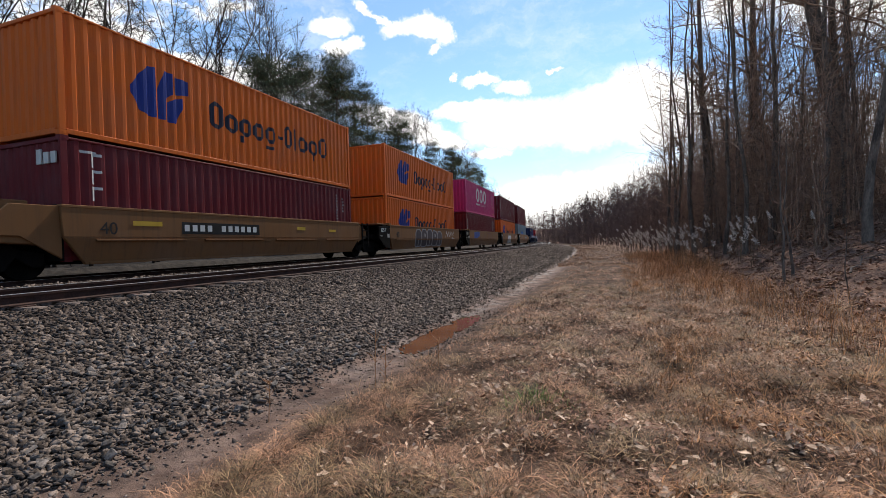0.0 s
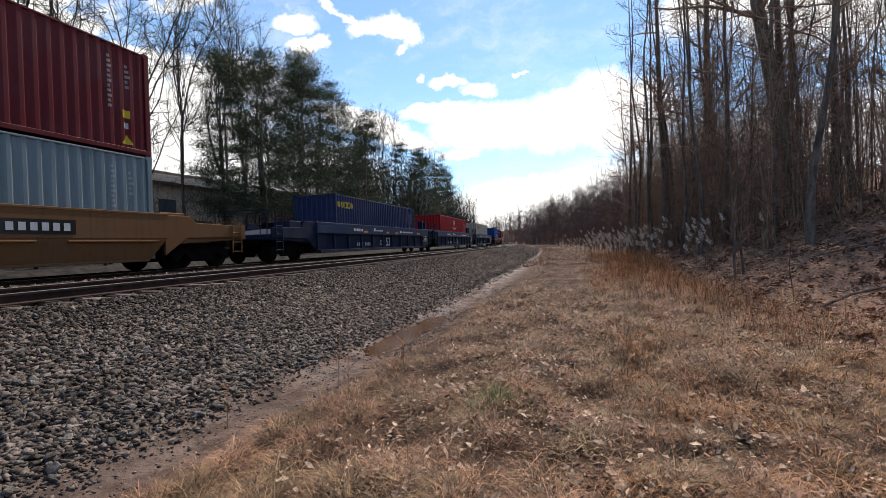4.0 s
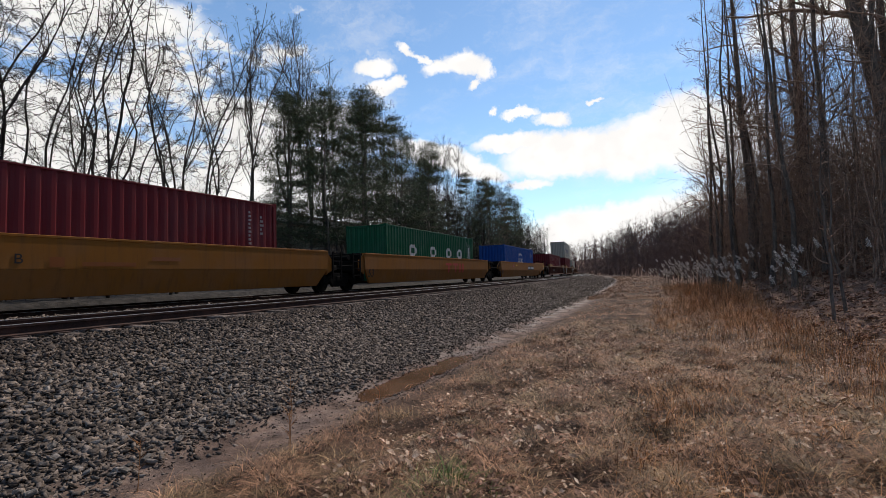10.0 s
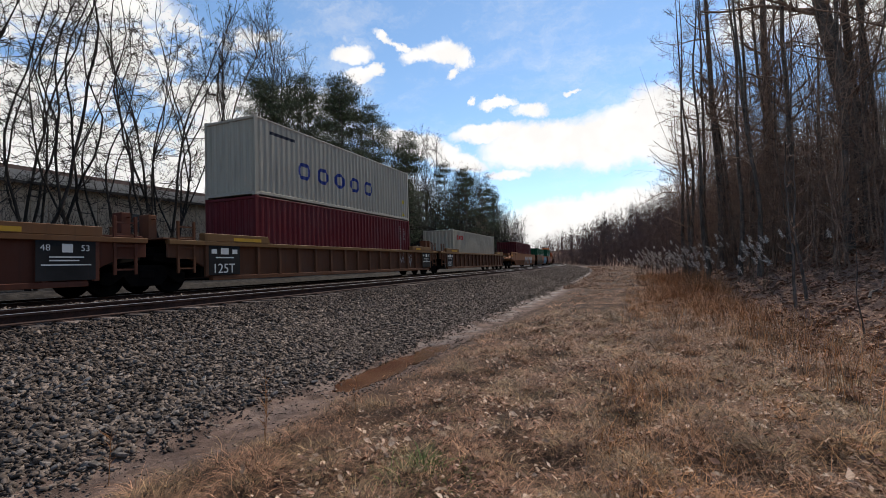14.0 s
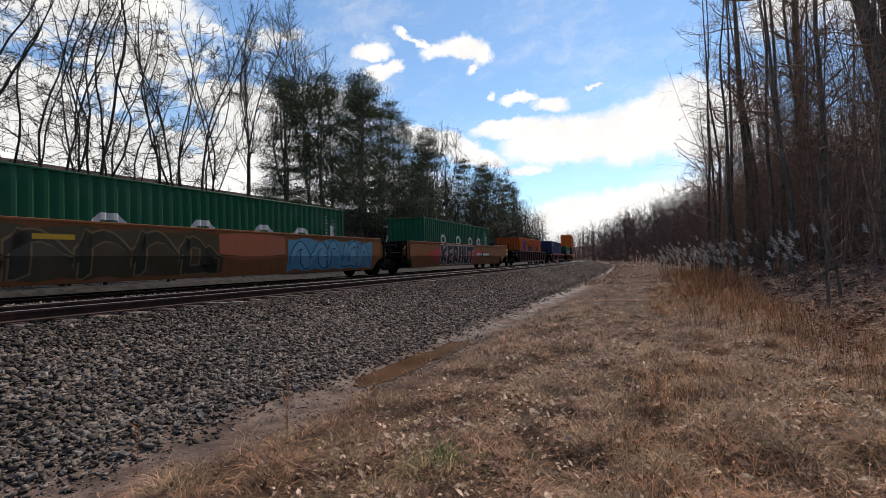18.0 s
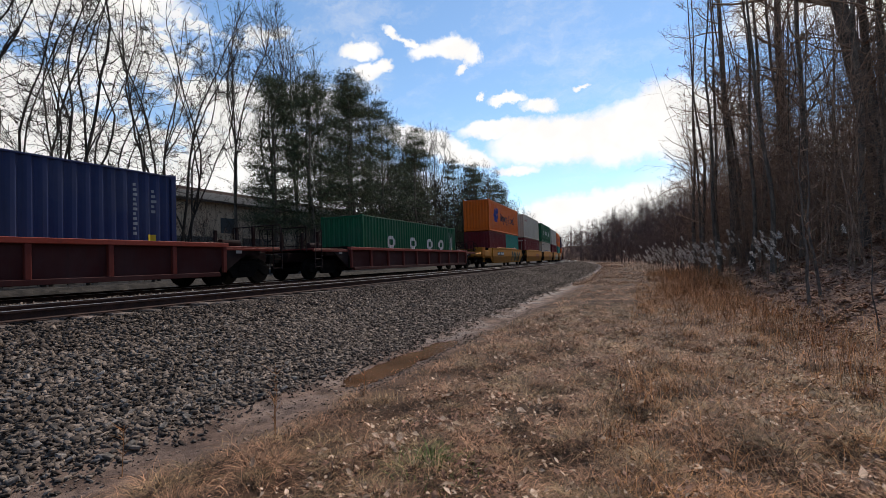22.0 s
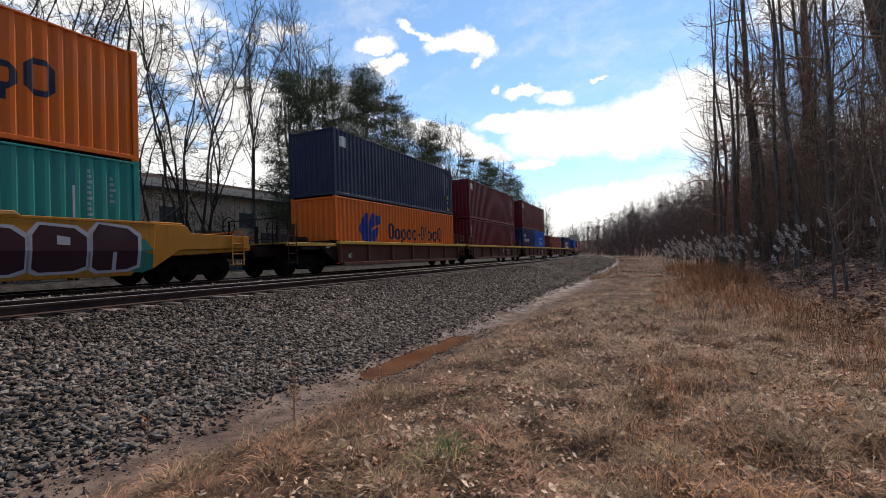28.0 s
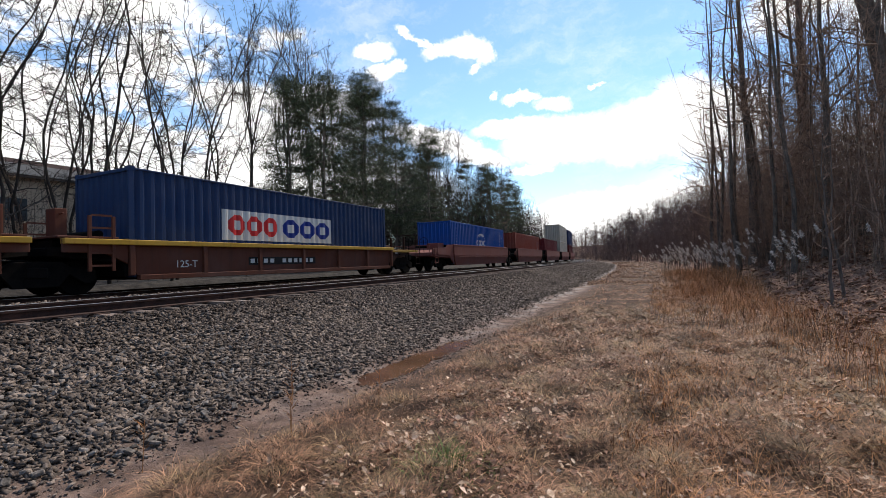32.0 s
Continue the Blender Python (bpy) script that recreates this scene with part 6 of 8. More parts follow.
            if spec.get("black_end") and sy < 0:
                ye = y1 - 0.22
                sp = part("side_plate", Build().slab([(-y0 - 0.004, top - 0.02), (-ye, top - 0.10), (-ye, 0.92), (-y0 - 0.55, 0.42), (-y0 - 0.004, 0.36)], 1.42, 1.522), dark, root, "black end plate with white stencils", 0.01)
                text_part("125 T", 0.27, paint(WHITE_TXT, 0.3, 0.6, 0.1), sp, -ye + 0.18, 1.26, 1.526)
                part("placard", Build().box((1.518, -y0 - 0.34, 0.96), (1.527, -y0 - 0.10, 1.16)), paint((0.42, 0.42, 0.40), 0.4, 0.6, 0.1), sp, "small pale placard")
                part("painted_line", Build().box((1.518, -ye + 0.05, 1.03), (1.5265, -ye + 0.42, 1.055)), paint(WHITE_TXT, 0.3, 0.6, 0.1), sp, "thin white painted line")
                part("walkway", Build().box((-1.4, -ye - 0.1, top + 0.02), (1.46, -y0 - 0.05, top + 0.075)), col, root, "rusty walkway over the truck", 0.01)
                part("corner_bracket", Build().box((1.30, -y0 - 0.16, top - 0.01), (1.535, -y0 + 0.12, top + 0.12)), col, sp, "rusty corner bracket", 0.01)
                for run in spec.get("end_tag", ()):
                    part("graffiti", strips([run], True), paint((0.50, 0.54, 0.60), 0.25, 0.6, 0.1), sp, "white sprayed scribble", m=pose(1.526, 0, 0))
            else:
                part("side_plate", Build().slab([(sy * (y0 - 0.02), 0.72), (sy * (y0 + 0.5), 0.98), (sy * ye, 1.0), (sy * ye, yt), (sy * (y0 - 0.02), top)][::sy], 1.38, 1.46), col, root, "", 0.01)
            part("side_plate", Build().slab([(sy * (y0 - 0.02), 0.72), (sy * (y0 + 0.5), 0.98), (sy * ye, 1.0), (sy * ye, yt), (sy * (y0 - 0.02), top)][::sy], -1.46, -1.38), col, root, "", 0.01)
            if style != "smooth":
                for sx in (-1, 1):
                    part("top_chord", Build().box((min(sx * 1.36, sx * 1.55), min(sy * y0, sy * ye), top - 0.13), (max(sx * 1.36, sx * 1.55), max(sy * y0, sy * ye), top)), paint(spec.get("chord", rgb), 0.5, 0.6, 0.45), root, spec.get("chord_label", ""), 0.01)
            part("end_box", Build().box((-0.8, min(sy * y0, sy * (y1 - 0.2)), 1.1), (0.8, max(sy * y0, sy * (y1 - 0.2)), 1.32)), dark, root, "", 0.02)
            part("air_tank", Build().rod((-0.9, sy * (y0 + 0.35), 1.47), (0.9, sy * (y0 + 0.35), 1.47), 0.11, 10), dark, root, "round air tank")
            lt, lc = (1.65, dark) if style == "smooth" else (round(top + 0.55, 2), col)
            for x in (-1.44, 1.49):
                for k in (0.335, 0.855):
                    place("ladder_rail", ladder_rail(lt), lc, root, pose(x, sy * (y0 + k), 0))
                for z in np.arange(0.66, lt, 0.30):
                    place("rung", RUNG, lc, root, pose(x, sy * (y0 + 0.595), float(z)))
            if style != "smooth":
                part("walkway", Build().box((-1.3, min(sy * (y0 + 0.1), sy * (y1 - 0.1)), top + 0.02), (1.3, max(sy * (y0 + 0.1), sy * (y1 - 0.1)), top + 0.07)), col, root, "rusty walkway over the truck", 0.01)
                part("brake_stand", Build().box((0.35, min(sy * (y0 + 0.95), sy * (y0 + 1.2)), top + 0.07), (0.75, max(sy * (y0 + 0.95), sy * (y0 + 1.2)), top + 0.75)).rod((0.2, sy * (y0 + 1.1), top + 0.62), (0.9, sy * (y0 + 1.1), top + 0.62), 0.03, 6), col, root, "rusty brake stand", 0.02)
        if reach and (coupled or sy > 0):
            truck(root, sy * (reach - (0.35 if coupled else 0)))
    # marks on the near side
    fit_side, split_side = (lean_in, tucked) if style == "smooth" else (lambda b_: b_, lambda r_: r_)
    face = x1 + 0.003 if style == "smooth" else x1 - 0.097
    for kind, *v in spec.get("marks", ()):
        if kind == "panel":
            y, z, w, h = v
            part("stencil_panel", strips([bar(y, y + w, z, z + h)], True), paint((0.010, 0.010, 0.011), 0.2, 0.7), root, "black stencil panel", m=pose(x1 + 0.016, 0, 0))
        elif kind == "ptext":
            words, size, y, z = v
            text_part(words, size, paint(WHITE_TXT, 0.3, 0.6, 0.1), root, y, z, x1 + 0.022)
        elif kind == "pbars":
            for run in v[0]:
                part("letter", strips([run], True), paint(WHITE_TXT, 0.3, 0.6, 0.1), root, "small painted line", m=pose(x1 + 0.018, 0, 0))
        elif kind == "band":
            for run in v[1]:
                part("letter", strips([run], True), paint(v[0], 0.3, 0.6, 0.1), root, "small painted mark", m=pose(x1 + 0.030, 0, 0))
        elif kind == "text":
            words, size, y, z, c = v
            tp = text_part(words, size, paint(c, 0.3, 0.6, 0.1), root, y, z, face + 0.004)
            if style == "smooth" and z < CREASE:
                tp.matrix_basis = pose(face + 0.006 - TUCK * (CREASE - z) / (CREASE - 0.3), y, z, 90, 0, 90) @ pose(0, 0, 0, math.degrees(math.atan2(TUCK, CREASE - 0.3)), 0, 0)
        elif kind == "plate":
            y, z, w, h, n = v
            part("number_board", fit_side(strips(split_side([bar(y, y + w, z, z + h)]), True)), paint((0.012, 0.012, 0.012), 0.2, 0.6), root, "black number board", m=pose(face, 0, 0))
            for i in range(n):
                if i != 4:
                    part("letter", fit_side(strips(split_side([bar(y + 0.08 + i * (w - 0.12) / n, y + 0.08 + (i + 0.62) * (w - 0.12) / n, z + h * 0.25, z + h * 0.78)]), True)), paint(MARK_WHITE, 0.3, 0.6, 0.1), root, "painted number as a bar", m=pose(face + 0.004, 0, 0))
        elif kind == "shapes":
            c, runs = v[:2]
            for run in runs:
                part("graffiti" if len(v) > 2 else "letter", fit_side(strips(split_side([run]), True)), paint(c, 0.25, 0.55, 0.1), root, v[2] if len(v) > 2 else "painted mark", m=pose(face + 0.001 * (1 + (v[3] if len(v) > 3 else 3)), 0, 0))
    return root


RIBS = {}


def rib_mesh(h):
    if h not in RIBS:
        RIBS[h] = Build().box((0, -0.06, 0), (0.11, 0.06, h)).mesh("rib", 0.01)
    return RIBS[h]


def spray(seed, y0, y1, z0, z1, colours, letters=7, label="spray-painted graffiti"):
    """Graffiti: a ground of blots, then slanted letter-like strokes with a pale edge."""
    r = random.Random(seed)
    out, w = [], (y1 - y0) / letters
    top = lambda y: z1 - 0.12 * math.sin(y * 2.1 + seed) ** 2
    ys = np.linspace(y0 - 0.15, y1 + 0.15, 3 * letters)
    out.append(("shapes", colours[0], [[(y, z0 + 0.10 * math.sin(y * 3 + seed) ** 2, top(y)) for y in ys]], label, 0))
    for layer, (c, grow) in enumerate(((colours[1], 0.045), (colours[2], 0.0))):
        runs = []
        rr_ = random.Random(seed + 1)
        for i in range(letters):
            a, h = y0 + i * w, z1 - z0
            lo, hi = z0 + 0.06 + rr_.random() * 0.1, z1 - 0.06 - rr_.random() * 0.12
            ph, bend, kind = rr_.uniform(-0.5, 0.5), rr_.uniform(0.8, 1.3), rr_.randrange(3)
            us = [k / 6 for k in range(7)]
            crest = [lo + (hi - lo) * (0.52 + 0.48 * math.sin(math.pi * u * bend + ph)) for u in us]
            thick = [0.26 * h * (0.75 + 0.35 * math.cos(3 * u + ph)) for u in us]
            runs.append([(a - grow + u * (w * 0.98 + 2 * grow), max(lo, c_ - t_) - grow, max(lo + 0.1, c_) + grow) for u, c_, t_ in zip(us, crest, thick)])
            b1 = w * rr_.uniform(0.18, 0.30)
            lean_ = w * rr_.uniform(-0.1, 0.15)
            if kind != 1:
                runs.append([(a + w * 0.08 - grow, lo - grow, lo + 0.55 * h + grow), (a + b1 * 0.6, lo - grow, hi + grow), (a + b1 + lean_ + grow, lo + 0.12 - grow, hi - 0.1 + grow)])
            if kind != 0:
                runs.append([(a + w * 0.5 - grow, lo + 0.2 * h - grow, lo + 0.5 * h + grow), (a + w * 0.75, lo - grow, lo + 0.62 * h + grow), (a + w * 0.98 + grow, lo - grow, lo + 0.3 * h + grow)])
            if kind == 2:
                runs.append([(a + w * 0.2 - grow, lo - grow, lo + 0.16 * h + grow), (a + w * 0.9 + grow, lo + 0.05 - grow, lo + 0.22 * h + grow)])
        out.append(("shapes", c, runs, label, 1 + layer))
    return out


def tag_letters(word, y0, pitch, lo, hi, grow):
    """Block letters of a sprayed word as straight strokes."""
    out, g = [], grow
    for i, ch in enumerate(word):
        a, b, m, w = y0 + i * pitch, y0 + i * pitch + pitch * 0.90, (lo + hi) / 2, pitch * 0.36
        st = lambda p, lo_=lo, hi_=hi: [(p - g, lo_ - g, hi_ + g), (p + w + g, lo_ - g, hi_ + g)]
        dg = lambda p, q, l0, h0, l1, h1: [(p - g, l0 - g, h0 + g), (q + g, l1 - g, h1 + g)]
        if ch in "KERM":
            out.append(st(a))
        if ch == "K":
            out += [dg(a + w, b, m - 0.05, m + 0.3, hi - 0.35, hi), dg(a + w, b, m - 0.3, m + 0.05, lo, lo + 0.38)]
        elif ch == "E":
            out += [dg(a + w, b, z, z + 0.24, z + 0.05, z + 0.3) for z in (lo, m - 0.14, hi - 0.3)]
        elif ch == "R":
            out += [dg(a + w, b - 0.1, hi - 0.3, hi, hi - 0.3, hi - 0.04), dg(b - w, b, m, hi - 0.04, m + 0.1, hi - 0.14), dg(a + w, b - 0.1, m - 0.1, m + 0.14, m - 0.04, m + 0.14), dg(a + w, b, m - 0.35, m - 0.05, lo, lo + 0.3)]
        elif ch == "M":
            out += [st(b - w * 0.9), dg(a + w, (a + b) / 2, hi - 0.5, hi, m - 0.3, m + 0.1), dg((a + b) / 2, b - w, m - 0.3, m + 0.1, hi - 0.5, hi)]
        elif ch == "U":
            out += [st(a, lo + 0.15), st(b - w, lo + 0.15), dg(a + 0.1, b - 0.1, lo, lo + 0.32, lo, lo + 0.32)]
        elif ch == "T":
            out += [dg(a - 0.1, b + 0.15, hi - 0.34, hi - 0.02, hi - 0.28, hi), st((a + b - w) / 2)]
    return out


def block_tag(seed, y0, y1, lo, hi, n, edge_c, fill_c):
    """Fat sprayed letters: a pale edge round a dark block with a notch in it."""
    r = random.Random(seed)
    w = (y1 - y0) / n
    edges, fills, notches = [], [], []
    for i in range(n):
        a, tilt, t0, b0 = y0 + i * w, r.uniform(-0.05, 0.08), hi - r.uniform(0, 0.12), lo + r.uniform(0, 0.06)
        edges.append([(a - 0.02, b0 + 0.1, t0 - 0.22), (a + 0.16, b0, t0), (a + w * 0.78, b0 + 0.02, t0 - tilt), (a + w + 0.03, b0 + 0.12, t0 - 0.2 - tilt)])
        fills.append([(a + 0.07, b0 + 0.16, t0 - 0.28), (a + 0.20, b0 + 0.07, t0 - 0.06), (a + w * 0.74, b0 + 0.08, t0 - tilt - 0.07), (a + w - 0.05, b0 + 0.18, t0 - 0.27 - tilt)])
        m, k = (b0 + t0) / 2, a + w * r.uniform(0.40, 0.52)
        notches.append([(k, m + 0.10, m + 0.30), (k + w * 0.22, m + 0.08, m + 0.26)] if i % 2 else [(k, b0 + 0.05, m - 0.12), (k + 0.09, b0 + 0.05, m - 0.10)])
    words = "fat sprayed letters, dark with pale edges"
    return [("shapes", edge_c, edges, words, 1), ("shapes", fill_c, fills, words, 2), ("shapes", edge_c, notches, words, 3)]


def scribble(seed, y0, y1, z0, z1, n):
    """Thin hand-sprayed strokes."""
    r = random.Random(seed)
    out, y, up = [], y0, True
    for i in range(n):
        y2 = y0 + (y1 - y0) * (i + 1) / n
        a, b = (z0, z1) if up else (z1, z0)
        a, b = a + r.uniform(-0.1, 0.1), b + r.uniform(-0.25, 0.1)
        out.append([(y, a, a + 0.07), (y2 + 0.02, b, b + 0.07)])
        y, up = y2, not up
    return out


WHITE_TXT, BLACK_TXT = (0.60, 0.60, 0.58), (0.02, 0.02, 0.02)


def stencils(half, big="125T"):
    """Black panels at a ribbed car's ends with its stencils."""
    a, b_ = -half + 0.15, half - 1.35
    return [("panel", a, 0.46, 1.2, 0.95), ("ptext", big, 0.42, a + 0.12, 0.52), ("pbars", [bar(a + 0.1, a + 0.3, 1.12, 1.26), bar(a + 0.45, a + 0.75, 1.1, 1.3), bar(a + 0.9, a + 1.1, 1.12, 1.26), bar(a + 0.25, a + 0.95, 0.98, 1.02)]),
            ("panel", b_, 0.46, 1.2, 0.95), ("ptext", "48", 0.2, b_ + 0.08, 1.14), ("ptext", "53", 0.2, b_ + 0.88, 1.14), ("pbars", [bar(b_ + 0.25, b_ + 0.95, 0.98, 1.01), bar(b_ + 0.25, b_ + 0.85, 0.90, 0.93), bar(b_ + 0.1, b_ + 1.1, 0.80, 0.83), bar(b_ + 0.5, b_ + 0.72, 1.1, 1.3)])]


# ---- the train put together ----
MOVING = []     # thing, place of its middle along the train, height over the rails
BASE = 0.37
BOARD = ("plate", -3.3, 1.02, 3.0, 0.34, 11)
FADED_RED = (0.115, 0.030, 0.018)
TAN_SPEC = lambda extra, tag=(): dict(top=1.62, ledge=True, black_end=True, end_tag=tag, marks=list(extra))
YEL_SPEC = lambda extra: dict(top=1.64, lips=True, marks=[("plate", -4.7, 1.00, 2.4, 0.34, 11), *extra])
WELLS = {
    "tan": ("smooth", TAN, 6.3, "weathered tan well car with rusty side sills"),
    "yellow": ("smooth", YELLOW, 6.3, "yellow well car with smooth sides and raised guides"),
    "yellow53": ("smooth", (0.205, 0.076, 0.011), 8.5, "long yellow well car with smooth sides"),
    "navy": ("ribbed", FEC_NAVY, 8.5, "long navy blue well car with ribbed sides"),
    "maroon53": ("smooth", DARK_MAROON, 8.5, "long dark maroon well car"),
    "brown53": ("ribbed", BROWN, 8.5, "long rust-brown well car with ribbed sides"),
    "gold53": ("ribbed", (0.125, 0.050, 0.024), 8.5, "long golden-brown well car with ribbed sides"),
    "rust53": ("smooth", RUST, 8.5, "long rusty orange well car covered in graffiti"),
    "red48": ("ribbed", DARK_RED, 7.6, "dark red well car with ribbed sides"),
    "brown": ("ribbed", BROWN, 6.3, "rust-brown well car with ribbed sides and a yellow top edge"),
    "oldred": ("smooth", (0.16, 0.05, 0.04), 6.3, "faded brown-red well car with smooth sides"),
}
END_MARKS = [("band", (0.50, 0.28, 0.03), [bar(-7.4, -6.2, 1.53, 1.64), bar(6.3, 6.9, 1.53, 1.64)]), ("shapes", WHITE_TXT, [bar(-8.1, -7.7, 0.98, 1.12)]), ("shapes", WHITE_TXT, [bar(-4.6 + i * 0.21, -4.48 + i * 0.21, 0.84, 1.02) for i in range(10) if i != 4])]
GOLD = (0.42, 0.24, 0.03)
FEC_YELLOW = (0.50, 0.28, 0.03)
NAVY_SPEC = lambda words: dict(top=1.72, ribs=1.5, chord=(0.008, 0.022, 0.068), band=1.20, marks=[("text", "53", 0.74, -0.16, 0.53, WHITE_TXT), *stencils(8.5)[3:], ("shapes", WHITE_TXT, [bar(-4.24 + i * 0.2, -4.12 + i * 0.2, 0.58, 0.75) for i in range(9) if i != 4]), ("shapes", WHITE_TXT, [bar(-1.05, -0.8, 0.6, 0.64), bar(-1.05, -0.8, 0.82, 0.86), bar(-1.05, -1.01, 0.6, 0.86), bar(-0.84, -0.8, 0.6, 0.86)]),
    ("band", FEC_YELLOW, [bar(-3.58, -3.05, 1.30, 1.40), bar(-0.32, 0.12, 1.30, 1.40), bar(1.21, 1.67, 1.29, 1.38), bar(5.6, 6.3, 1.3, 1.4)]),
    ("band", WHITE_TXT, [bar(-4.81 + i * 0.16, -4.70 + i * 0.16, 1.36, 1.50) for i in range(7)] + [bar(-2.24, -2.0, 1.40, 1.56)] + [bar(-1.9 + i * 0.125, -1.82 + i * 0.125, 1.40, 1.49) for i in range(8)] + [bar(2.03, 2.4, 1.36, 1.48)] + [bar(2.6 + i * 0.135, 2.7 + i * 0.135, 1.36, 1.46) for i in range(15)])] + words)
C40 = 12.192
